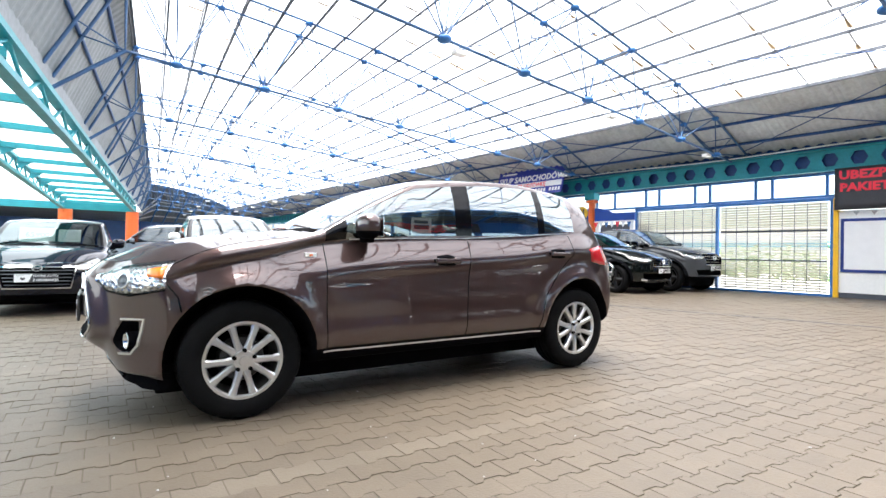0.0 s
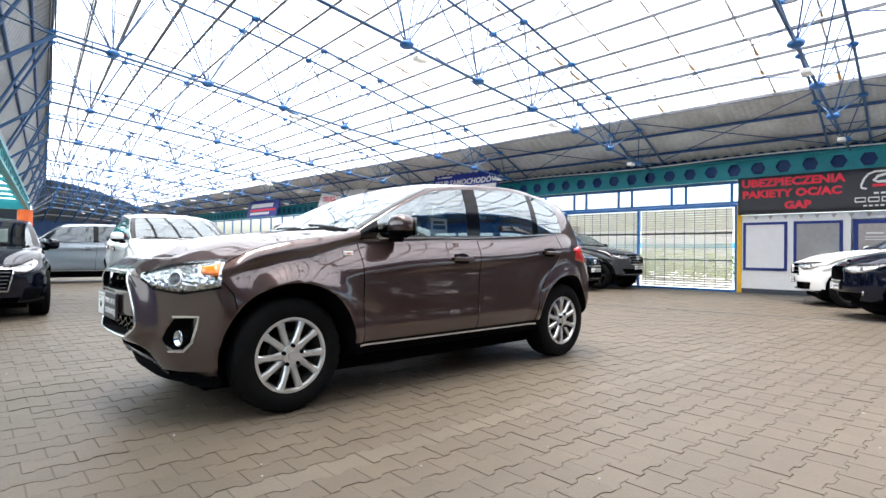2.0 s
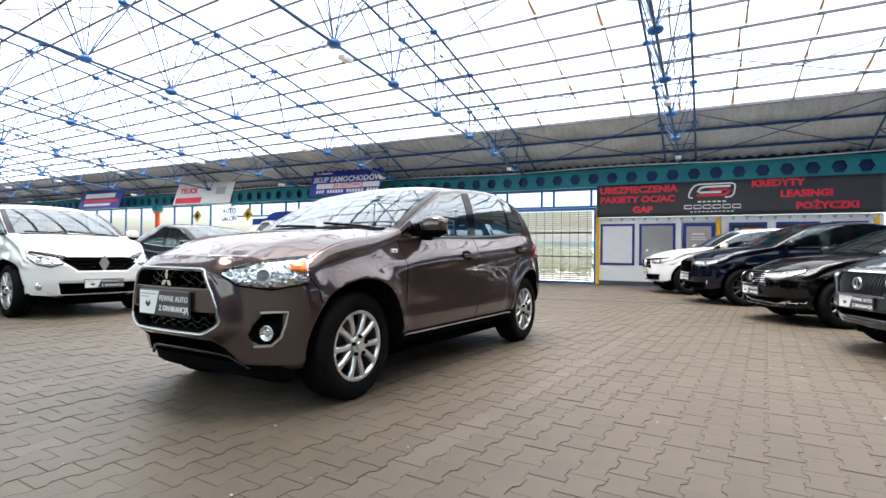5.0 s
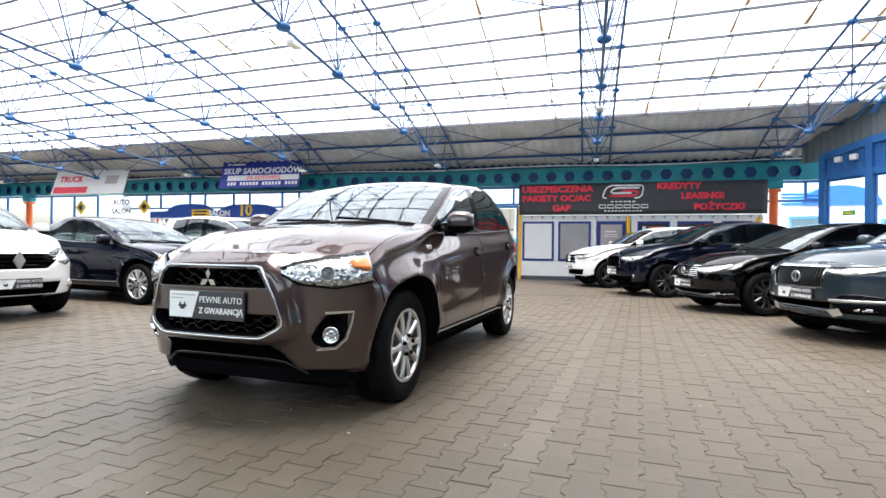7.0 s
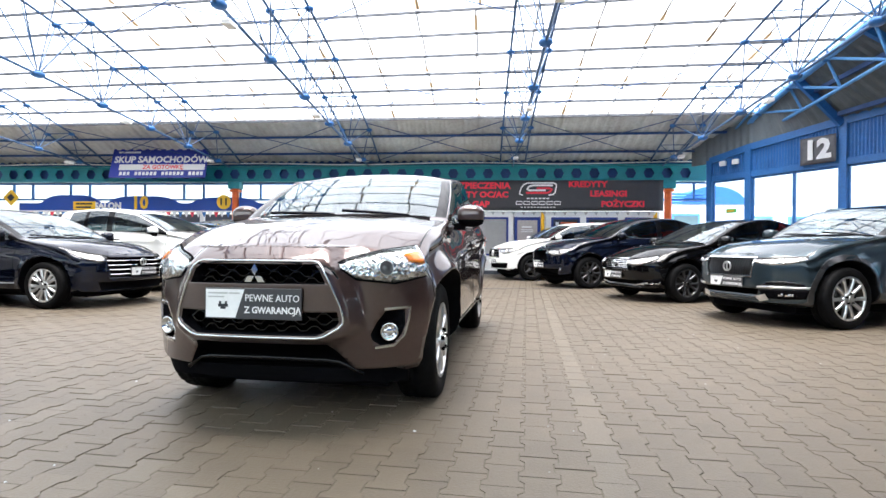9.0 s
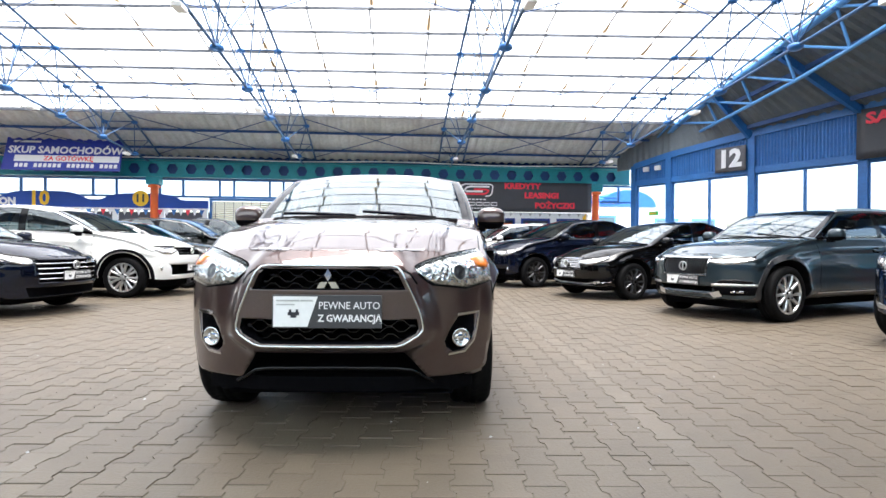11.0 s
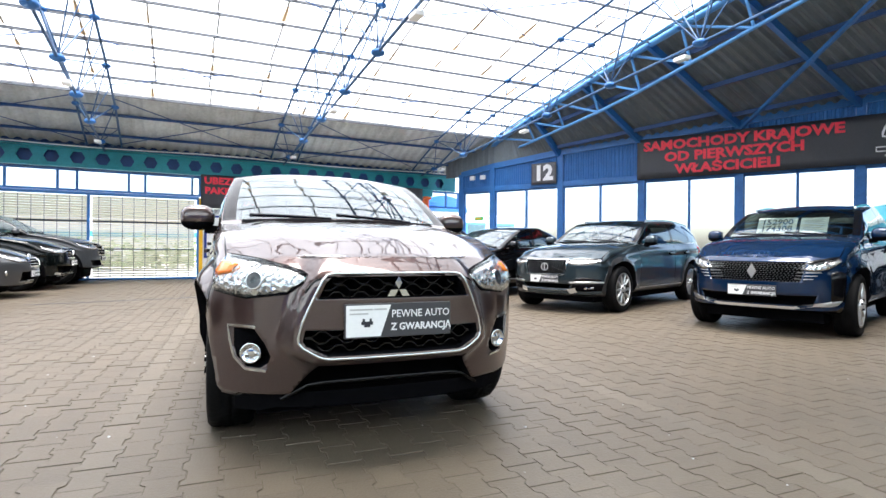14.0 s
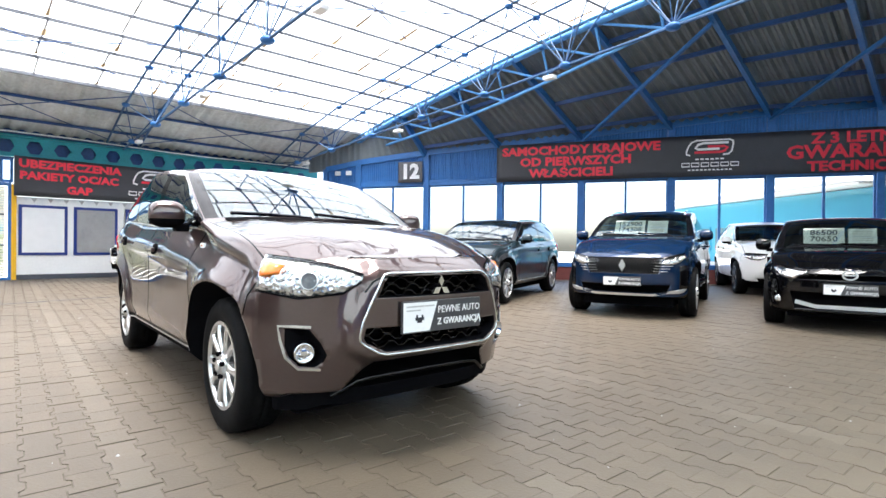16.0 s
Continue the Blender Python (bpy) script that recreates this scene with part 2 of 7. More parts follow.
def rod(name, a, b, r, material, parent=None, r2=None):
    """A round bar from a to b, on one mesh that all bars of a material share."""
    key = material.name
    if key not in RODS:
        RODS[key] = rod_mesh("bar", material)
    ob = new(name, RODS[key])
    a, b = Vector(a), Vector(b)
    ob.matrix_basis = Matrix.Translation(a) @ (b - a).to_track_quat('Z', 'Y').to_matrix().to_4x4() @ Matrix.Diagonal((r, r2 or r, (b - a).length, 1))
    ob.parent = parent
    return ob


def letters(text, size, material, m, parent, name="lettering", bold=0.0, wide=1.0, depth=0.004, align='CENTER'):
    """Raised lettering in the built-in font; its plane is local xy."""
    cu = bpy.data.curves.new("lettering", 'FONT')
    cu.body, cu.size, cu.extrude, cu.offset, cu.align_x, cu.align_y = text, size, depth, bold, align, 'CENTER'
    cu.resolution_u = 2
    tmp = bpy.data.objects.new("lettering", cu)
    scene.collection.objects.link(tmp)
    me = bpy.data.meshes.new_from_object(tmp.evaluated_get(bpy.context.evaluated_depsgraph_get()))
    bpy.data.objects.remove(tmp)
    me.materials.clear()
    me.materials.append(material)
    ob = new(name, me)
    ob.matrix_basis = m @ Matrix.Diagonal((wide, 1, 1, 1))
    ob.parent = parent
    return ob


def bars(rows, material, m, parent, name="printed_line", depth=0.004):
    """Unreadable print as plain bars: rows of x0, x1, y0, y1 in the sign's plane."""
    for x0, x1, y0, y1 in rows:
        ob = part(name, boxed(x0, x1, y0, y1, 0, depth), material, parent)
        ob.matrix_basis = m


# ---- plan ----
XE = 14.94                                    # inner face of the gate wall
S0, SA = Vector((12.594, -2.744, 0)), radians(27.37)
S_DIR, S_IN = Vector((-math.cos(SA), -math.sin(SA), 0)), Vector((-math.sin(SA), math.cos(SA), 0))
Y_VERGE, Y_END, Y_WALL = -2.8, 51.0, 58.0


def on_south(s, n=0.0, z=0.0):
    return S0 + S_DIR * s + S_IN * n + Vector((0, 0, z))


# wall frames: local x as one reads along the wall from inside, y outwards, z up
SOUTH = Matrix.Translation(S0) @ Matrix(((S_DIR.x, -S_IN.x, 0, 0), (S_DIR.y, -S_IN.y, 0, 0), (0, 0, 1, 0), (0, 0, 0, 1)))
EAST = Matrix.Translation((XE, 0, 0)) @ Matrix(((0, 1, 0, 0), (-1, 0, 0, 0), (0, 0, 1, 0), (0, 0, 0, 1)))


def curve(points):
    """A smooth function through (x, value) points (monotone cubic)."""
    xs, ys = np.array([p[0] for p in points], float), np.array([p[1] for p in points], float)
    h = np.diff(xs)
    d = np.diff(ys) / h
    m = np.zeros(len(xs))
    m[0], m[-1] = d[0], d[-1]
    for i in range(1, len(xs) - 1):
        m[i] = 0 if d[i - 1] * d[i] <= 0 else 2 * d[i - 1] * d[i] / (d[i - 1] + d[i])

    def f(x):
        x = min(max(x, xs[0]), xs[-1])
        i = min(int(np.searchsorted(xs, x, side="right")) - 1, len(h) - 1)
        t = (x - xs[i]) / h[i]
        return float(ys[i] * (1 + 2 * t) * (1 - t) ** 2 + m[i] * h[i] * t * (1 - t) ** 2 + ys[i + 1] * t * t * (3 - 2 * t) - m[i + 1] * h[i] * t * t * (1 - t))
    return f


ROOF = curve([(-0.1, 3.35), (0.0, 3.68), (0.168, 4.65), (0.33, 5.15), (0.524, 5.68), (0.718, 6.02), (0.925, 6.22), (1.0, 4.02)])


def x_west(y):
    return -0.35 + 0.18 * (y - 10.7)


def roof_z(x, y):
    """Height of the vaulted roof's underside."""
    u = (15.1 - x) / (15.1 - x_west(y))
    return ROOF(u)


def roof_at(u, y, drop=0.0):
    x = 15.1 + u * (x_west(y) - 15.1)
    return Vector((x, y, roof_z(x, y) - drop))

# ---- the ground ----
bm = boxed(-90, 120, -90, 120, -0.4, -0.05)
tagged(part("ground", bm, TARMAC), "pale asphalt yard round the hall", "ground", kind="structure")
floor = tagged(part("floor", boxed(-13, 15.4, -14, Y_WALL + 0.2, -0.049, -0.0032), JOINT), "sandy bed under grey-brown zigzag pavers", "floor", kind="structure")

# ---- gate wall (along y) ----
wall_east = tagged(part("wall_east", boxed(XE + 0.02, XE + 0.2, 22.0, Y_WALL, 0.0, 0.6), GREY), "low grey wall under the shop windows", "wall", kind="structure")


def hex_beam(name, y0, y1, x, z0, z1, first, pitch=0.57):
    """A castellated steel beam: flanges and a web with hexagonal holes."""
    t = thing(name, "teal castellated steel beam with hexagonal holes", "beam", kind="structure")
    for a, b in ((z0, z0 + 0.03), (z1 - 0.03, z1)):
        part("flange", boxed(x - 0.10, x + 0.10, y0, y1, a, b), TEAL, t)
    zc, hh = (z0 + z1) / 2, 0.155
    bm = bmesh.new()
    n = int((y1 - first) / pitch)
    hexes = [first + i * pitch for i in range(n + 1)]
    edges = [y0] + [first + (i + 0.5) * pitch for i in range(n)] + [y1]
    for yc, a, b in zip(hexes, edges[:-1], edges[1:]):
        outer = [(a, z0), (yc, z0), (b, z0), (b, zc), (b, z1), (yc, z1), (a, z1), (a, zc)]
        inner = [(yc - 0.09, zc - hh), (yc, zc - hh), (yc + 0.09, zc - hh), (yc + 0.175, zc), (yc + 0.09, zc + hh), (yc, zc + hh), (yc - 0.09, zc + hh), (yc - 0.175, zc)]
        o = [bm.verts.new((x, *p)) for p in outer]
        i_ = [bm.verts.new((x, *p)) for p in inner]
        for k in range(8):
            bm.faces.new((o[k], o[(k + 1) % 8], i_[(k + 1) % 8], i_[k]))
    bmesh.ops.remove_doubles(bm, verts=bm.verts, dist=0.001)
    r = bmesh.ops.extrude_face_region(bm, geom=list(bm.faces))
    bmesh.ops.translate(bm, verts=[v for v in r["geom"] if isinstance(v, bmesh.types.BMVert)], vec=(0.02, 0, 0))
    bmesh.ops.recalc_face_normals(bm, faces=bm.faces)
    part("web", bm, TEAL, t)
    return t


hex_beam("castellated_beam", -2.6, Y_WALL, XE + 0.05, 3.02, 3.56, -1.95)
# board added for the hollow behind the beam, under the eaves; its dark blue is the shade
hollow_board = part("trim", boxed(XE + 0.18, XE + 0.26, -2.6, Y_WALL, 3.0, 3.75), BLUE_DARK)
tagged(hollow_board, "dark blue board for the shaded hollow behind the beam", "trim", kind="structure")


pipe = thing("conduit", "thin white sagging conduit along the top of the beam", "conduit", kind="structure")
for i in range(50):
    y0, y1 = -2.4 + 1.2 * i, -1.2 + 1.2 * i
    rod("conduit_length", (XE - 0.09, y0, 3.60 - 0.03 * math.sin(y0 * 0.9)), (XE - 0.09, y1, 3.60 - 0.03 * math.sin(y1 * 0.9)), 0.018, WHITE, pipe)


def column(y):
    t = thing("column", "orange painted round steel column with a teal head", "column", kind="structure", group="hall columns", m=pose(XE + 0.02, y, 0))
    bm = bmesh.new()
    bmesh.ops.create_cone(bm, cap_ends=True, segments=20, radius1=0.115, radius2=0.115, depth=2.78)
    bmesh.ops.translate(bm, verts=bm.verts, vec=(0, 0, 1.39))
    part("shaft", bm, ORANGE, t)
    part("head", boxed(-0.16, 0.16, -0.2, 0.2, 2.78, 3.02, 0.03), TEAL, t)
    part("collar", boxed(-0.15, 0.15, -0.15, 0.15, 2.68, 2.76, 0.02), ORANGE, t)
    part("base_plate", boxed(-0.18, 0.18, -0.18, 0.18, 0, 0.02), STEEL, t)
    return t


for y in (-1.40, 12.82, 27.0, 41.0, 55.0):
    column(y)


def glazing(name, m, cuts, z0, z1, frame, label, t=0.05, kind="structure", sill=None):
    """A band of panes between uprights at the given places along the wall."""
    w = thing(name, label, "window", m, kind=kind)
    part("window_frame", boxed(cuts[0], cuts[-1], 0, t, z1 - 0.05, z1), frame, w)
    part("window_frame", boxed(cuts[0], cuts[-1], 0, t, z0, z0 + 0.06), frame, w)
    for c in cuts:
        part("mullion", boxed(c - 0.03, c + 0.03, -0.005, t + 0.005, z0 + 0.002, z1 - 0.002), frame, w)
    for a, b in zip(cuts[:-1], cuts[1:]):
        p = part("pane", boxed(a + 0.03, b - 0.03, t * 0.4, t * 0.4 + 0.006, z0 + 0.06, z1 - 0.05), PANE, w)
        p.visible_shadow = False
    return w


# clerestory over the gate, the office and the shops (local x = -y)
glazing("window_1", EAST @ pose(0, 0.12, 0), [-22.0, -20.9, -20.2, -18.8, -18.1, -16.8, -16.1, -14.7, -14.0, -12.7, -12.0, -10.88, -10.44, -9.33, -8.9, -7.7, -7.3, -6.1, -5.9], 2.40, 2.99, BLUE, "clerestory strip of clear panes in blue steel frames")
glazing("window_2", EAST, [-57.8] + [-57 + 1.25 * i for i in range(28)], 0.6, 2.99, BLUE, "shop windows in blue steel frames")
glazing("window_3", EAST, [-1.2 + 0.5 * i for i in range(0, 4)] + [0.9, 2.2, 2.7], 2.40, 2.99, BLUE, "clerestory over the corner")


def slat_gate():
    t = thing("rolling_gate", "cream slatted roller gate in a blue steel frame, closed", "gate", EAST)
    part("top_rail", boxed(-11.15, -5.92, -0.04, 0.06, 2.30, 2.38), BLUE, t)
    part("bottom_rail", boxed(-11.1, -5.95, -0.03, 0.05, 0.0, 0.06), BLUE, t)
    for x in (-11.1, -8.62, -5.95):
        part("post", boxed(x - 0.03, x + 0.03, -0.05, 0.07, 0.0, 2.299), BLUE, t)
    me = mesh_of(boxed(-1.245, 1.245, -0.006, 0.006, 0, 0.054, 0.003), SLAT, name="slat")
    n = 33
    for half in (-9.86, -7.285):
        for i in range(n):
            o = new("slat", me)
            o.matrix_basis = pose(half, 0.0, 0.08 + i * 2.2 / n, 6)
            o.parent = t
        for z in (0.83, 1.58):
            part("stiffener", boxed(half - 1.24, half + 1.24, -0.03, 0.015, z, z + 0.035), STEEL, t)
        for i in range(9):
            x = half - 1.1 + 0.275 * i
            part("tie_strap", boxed(x - 0.007, x + 0.007, -0.022, -0.018, 0.07, 2.29), STEEL, t)
    return t


slat_gate()


def office():
    """Site office: white panels, blue framed windows, a door and yellow posts."""
    t = thing("office_container", "white panelled sales office with blue window frames and yellow posts", "office", EAST)
    part("wall", boxed(-5.83, -3.50, 0.0, 0.12, 0.12, 2.02), WHITE, t)
    part("wall", boxed(-2.45, 1.15, 0.0, 0.12, 0.12, 2.02), WHITE, t)
    part("wall", boxed(-3.50, -2.45, 0.03, 0.12, 1.88, 2.02), WHITE, t)
    part("wall", boxed(-5.85, 1.15, 0.12, 2.6, 0.12, 2.06), WHITE, t)
    part("plinth", boxed(-5.83, 1.15, 0.02, 0.14, 0.0, 0.12), STEEL, t)
    for x in (-5.87, -2.55, 1.0):
        part("post", boxed(x - 0.05, x + 0.05, -0.05, 0.07, 0.0, 2.34 if x < -5 else 2.02), YELLOW, t)
    for a, b, fill in ((-5.78, -4.78, "blind"), (-4.65, -3.65, "dim"), (-2.28, -1.36, "dark"), (-1.16, -0.17, "dark"), (0.05, 0.85, "dark")):
        w = part("window", boxed(a, b, -0.03, 0.0, 0.60, 1.86, 0.01), FRAME_BLUE, t)
        inner = {"blind": PRINT_WHITE, "dim": DIM_BLIND, "dark": PRINT_DARK}[fill]
        part("blind" if fill != "dark" else "poster", boxed(a + 0.07, b - 0.07, -0.036, -0.031, 0.67, 1.79), inner, w)
        if fill != "blind":
            p = part("pane", boxed(a + 0.07, b - 0.07, -0.046, -0.042, 0.67, 1.79), PANE, w)
            p.visible_shadow = False
        if fill == "dark":
            bars([(a + 0.30, b - 0.12, 1.66, 1.70), (a + 0.36, b - 0.2, 1.58, 1.61)], PRINT_WHITE if a > -1.5 else ORANGE, pose(0, -0.0365, 0, 90), w)
            bars([(a + 0.14, a + 0.24, 1.60, 1.70)], PRINT_WHITE if a < -1.5 else RED, pose(0, -0.0365, 0, 90), w)
    d = part("door", boxed(-3.46, -2.62, -0.02, 0.02, 0.12, 1.86, 0.01), FRAME_BLUE, t)
    part("pane", boxed(-3.36, -2.72, -0.028, -0.022, 0.75, 1.76), DIM_BLIND, d)
    bars([(-3.22, -2.9, 1.52, 1.56), (-3.24, -2.86, 1.44, 1.46), (-3.24, -2.86, 1.38, 1.40)], PRINT_WHITE, pose(0, -0.0285, 0, 90), d)
    rod("handle", (-2.69, -0.06, 0.95), (-2.69, -0.06, 1.08), 0.012, CHROME, d)
    # small flags under the banner
    for i in range(41):
        x = -5.7 + i * 0.165
        bm = bmesh.new()
        vs = [bm.verts.new(p) for p in ((x, -0.055, 2.02), (x + 0.12, -0.055, 2.02), (x + 0.06, -0.065, 1.92))]
        bm.faces.new(vs)
        r = bmesh.ops.extrude_face_region(bm, geom=list(bm.faces))
        bmesh.ops.translate(bm, verts=[v for v in r["geom"] if isinstance(v, bmesh.types.BMVert)], vec=(0, 0.003, 0))
        part("pennant", bm, (PRINT_WHITE, GREY, PRINT_WHITE, DIM_BLIND)[i % 4], t)
    return t


office()


def logo(m, parent, w, h):
    """The dealer's mark as plain shapes: a pale swoosh frame, a red stroke and bars for the name."""
    def stroke(pts, wide, material):
        P = [Vector((x * w, y * h, 0)) for x, y in pts]
        bm = bmesh.new()
        ring = []
        for i, p in enumerate(P):
            t = (P[min(i + 1, len(P) - 1)] - P[max(i - 1, 0)]).normalized()
            e = Vector((-t.y, t.x, 0)) * wide * h / 2
            ring.append([bm.verts.new(q) for q in (p + e, p - e, p - e + Vector((0, 0, 0.004)), p + e + Vector((0, 0, 0.004)))])
        for a, b in zip(ring[:-1], ring[1:]):
            for i in range(4):
                bm.faces.new((a[i], a[(i + 1) % 4], b[(i + 1) % 4], b[i]))
        bm.faces.new(ring[0])
        bm.faces.new(ring[-1])
        bmesh.ops.recalc_face_normals(bm, faces=bm.faces)
        part("logo_stroke", bm, material, parent).matrix_basis = m
    stroke([(-0.40, 0.0), (-0.48, 0.03), (-0.48, 0.12), (-0.44, 0.28), (-0.38, 0.40), (-0.28, 0.46), (0.38, 0.46), (0.44, 0.42), (0.45, 0.34), (0.42, 0.10), (0.36, 0.02), (0.25, 0.0)], 0.05, PRINT_WHITE)
    stroke([(0.36, 0.37), (-0.14, 0.37), (-0.24, 0.33), (-0.30, 0.22), (-0.24, 0.18), (0.18, 0.185)], 0.07, PRINT_WHITE)
    stroke([(-0.32, 0.085), (0.20, 0.085), (0.28, 0.12), (0.34, 0.22), (0.27, 0.26), (-0.05, 0.26)], 0.075, RED)
    bars([(-0.3 * w + 0.1 * w * i, -0.3 * w + 0.1 * w * i + 0.07 * w, -0.15 * h, -0.10 * h) for i in range(6)], PRINT_WHITE, m, parent, "printed_line")
    for i in range(6):
        x = (-0.57 + 0.195 * i) * w
        stroke([(x / w, -0.35), (x / w, -0.24), (x / w + 0.15, -0.24), (x / w + 0.15, -0.35), (x / w, -0.35)], 0.035, PRINT_WHITE)
    bars([(-0.45 * w + 0.082 * w * i, -0.45 * w + 0.082 * w * i + 0.055 * w, -0.48 * h, -0.44 * h) for i in range(11)], PRINT_WHITE, m, parent, "printed_line")


def sheet(x0, x1, z0, z1, wave=0.012, n=40):
    """A slack banner: a thin sheet with soft folds."""
    bm = bmesh.new()
    rows = []
    for j in range(7):
        rows.append([])
        for i in range(n + 1):
            x = x0 + (x1 - x0) * i / n
            z = z0 + (z1 - z0) * j / 6
            d = wave * noise.noise((x * 1.7, z * 2.3, x0)) + (0.6 * wave * math.sin(x * 5 + z * 4) if j < 5 else 0)
            rows[-1].append(bm.verts.new((x, d, z)))
    for a, b in zip(rows[:-1], rows[1:]):
        for i in range(n):
            bm.faces.new((a[i], a[i + 1], b[i + 1], b[i]))
    r = bmesh.ops.extrude_face_region(bm, geom=list(bm.faces))
    bmesh.ops.translate(bm, verts=[v for v in r["geom"] if isinstance(v, bmesh.types.BMVert)], vec=(0, 0.006, 0))
    return bm


b1 = thing("banner", "dark grey vinyl banner with red insurance and loan lettering", "banner", EAST @ pose(0, -0.13, 0))
part("cloth", sheet(-5.88, 1.21, 2.06, 3.04), BANNER, b1, smooth=True)
for text, x, z, size in (("UBEZPIECZENIA", -4.70, 2.86, 0.27), ("PAKIETY OC/AC", -4.72, 2.57, 0.26), ("GAP", -4.55, 2.26, 0.26), ("KREDYTY", -1.15, 2.90, 0.25), ("LEASINGI", -0.50, 2.60, 0.25), ("POŻYCZKI", -0.05, 2.27, 0.25)):
    letters(text, size, RED, pose(x, -0.022, z, 90), b1, bold=0.012, wide=1.12)
logo(pose(-2.70, -0.022, 2.56, 90), b1, 1.25, 0.85)

b2 = thing("hanging_sign", "blue sign with white car-buying lettering, hung under the eaves", "sign", EAST @ pose(0, -0.9, 3.05, -16))
part("board", boxed(-16.65, -13.4, -0.02, 0.02, 0.0, 1.02), PRINT_BLUE, b2)
part("stripe", boxed(-16.35, -13.45, -0.026, -0.021, 0.26, 0.46), PRINT_WHITE, b2)
letters("SKUP SAMOCHODÓW", 0.31, PRINT_WHITE, pose(-14.97, -0.026, 0.62, 90), b2, bold=0.009)
letters("ZA GOTÓWKĘ", 0.2, RED, pose(-14.85, -0.031, 0.355, 90), b2, bold=0.003)
bars([(-16.3 + 0.13 * i, -16.3 + 0.13 * i + 0.09, 0.08, 0.2) for i in range(22) if i % 7 != 3], PRINT_WHITE, pose(0, -0.024, 0, 90), b2)
bars([(-16.45, -15.7, 0.86, 0.92)], PRINT_WHITE, pose(0, -0.024, 0, 90), b2)

b3 = thing("hanging_sign", "white and red lorry sign hung under the eaves", "sign", EAST @ pose(0, -0.9, 2.95, -18))
part("board", boxed(-24.6, -21.0, -0.02, 0.02, 0.0, 1.0), PRINT_WHITE, b3)
part("stripe", boxed(-24.5, -22.8, -0.026, -0.021, 0.03, 0.3), RED, b3)
letters("TRUCK", 0.36, RED, pose(-23.75, -0.024, 0.62, 90), b3, bold=0.012)
bars([(-22.6, -22.3, 0.62, 0.66), (-22.0, -21.4, 0.4, 0.75)], GREY, pose(0, -0.024, 0, 90), b3)
b4 = thing("hanging_sign", "blue sign with white print hung under the eaves", "sign", EAST @ pose(0, -0.9, 2.95, -18))
part("board", boxed(-32.0, -28.6, -0.02, 0.02, 0.0, 1.0), PRINT_BLUE, b4)
bars([(-31.7, -29.2, 0.55, 0.8), (-31.6, -29.4, 0.12, 0.25)], PRINT_WHITE, pose(0, -0.024, 0, 90), b4)
bars([(-31.7, -28.8, 0.32, 0.46)], RED, pose(0, -0.024, 0, 90), b4)


def salon():
    """Blue fascia of the shop, with a wavy top edge, over white posts and dark openings."""
    t = thing("shop_front", "blue shop fascia with yellow salon number over white posts and pennants", "shop", EAST @ pose(0, 0.02, 0))
    bm = bmesh.new()
    n, front = 80, []
    for i in range(n + 1):
        x = -20.6 + 9.4 * i / n
        bump = sum(h * max(0.0, 1 - ((x - c) / w) ** 4) for c, w, h in ((-18.7, 1.1, 0.28), (-16.1, 1.3, 0.24), (-13.2, 1.2, 0.2)))
        front.append((bm.verts.new((x, 0, 2.02)), bm.verts.new((x, 0, 2.30 + bump))))
    for a, b in zip(front[:-1], front[1:]):
        bm.faces.new((a[0], b[0], b[1], a[1]))
    r = bmesh.ops.extrude_face_region(bm, geom=list(bm.faces))
    bmesh.ops.translate(bm, verts=[v for v in r["geom"] if isinstance(v, bmesh.types.BMVert)], vec=(0, 0.06, 0))
    bmesh.ops.recalc_face_normals(bm, faces=bm.faces)
    part("fascia", bm, SHOP_BLUE, t)
    letters("SALON", 0.30, PRINT_WHITE, pose(-17.35, -0.006, 2.20, 90), t, bold=0.016)
    letters("10", 0.6, PRINT_YELLOW, pose(-16.2, -0.006, 2.30, 90), t, bold=0.02)
    p = part("notice", boxed(-18.6, -17.8, -0.02, -0.002, 2.07, 2.36), PRINT_YELLOW, t)
    bars([(-18.5, -17.9, 2.25, 2.31), (-18.5, -17.95, 2.13, 2.19)], PRINT_DARK, pose(0, -0.021, 0, 90), p)
    bm = bmesh.new()
    bmesh.ops.create_cone(bm, cap_ends=True, segments=32, radius1=0.24, radius2=0.24, depth=0.03)
    bmesh.ops.rotate(bm, verts=bm.verts, cent=(0, 0, 0), matrix=Matrix.Rotation(radians(90), 3, 'X'))
    bmesh.ops.translate(bm, verts=bm.verts, vec=(-13.22, -0.02, 2.34))
    d = part("number_disc", bm, PRINT_YELLOW, t)
    letters("11", 0.34, PRINT_DARK, pose(-13.22, -0.04, 2.34, 90), d, bold=0.01)
    for x in (-20.5, -18.2, -15.8, -14.0, -12.6, -11.3):
        part("post", boxed(x - 0.07, x + 0.07, 0, 0.1, 0, 2.02), WHITE, t)
    # back wall added near-black: the shade inside the openings is put into its colour
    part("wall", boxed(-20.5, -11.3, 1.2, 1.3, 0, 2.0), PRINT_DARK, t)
    part("counter", boxed(-20.4, -11.4, 0.02, 0.12, 0, 0.9), WHITE, t)
    part("stripe", boxed(-20.6, -11.2, -0.012, -0.002, 2.0, 2.05), PRINT_WHITE, t)
    for i in range(44):
        x = -20.5 + i * 0.21
        bm = bmesh.new()
        bm.faces.new([bm.verts.new(p) for p in ((x, -0.02, 2.0), (x + 0.17, -0.02, 2.0), (x + 0.085, -0.03, 1.82))])
        r = bmesh.ops.extrude_face_region(bm, geom=list(bm.faces))
        bmesh.ops.translate(bm, verts=[v for v in r["geom"] if isinstance(v, bmesh.types.BMVert)], vec=(0, 0.003, 0))
        part("pennant", bm, (PRINT_WHITE, RED, PRINT_WHITE, BLUE)[i % 4], t)
    return t


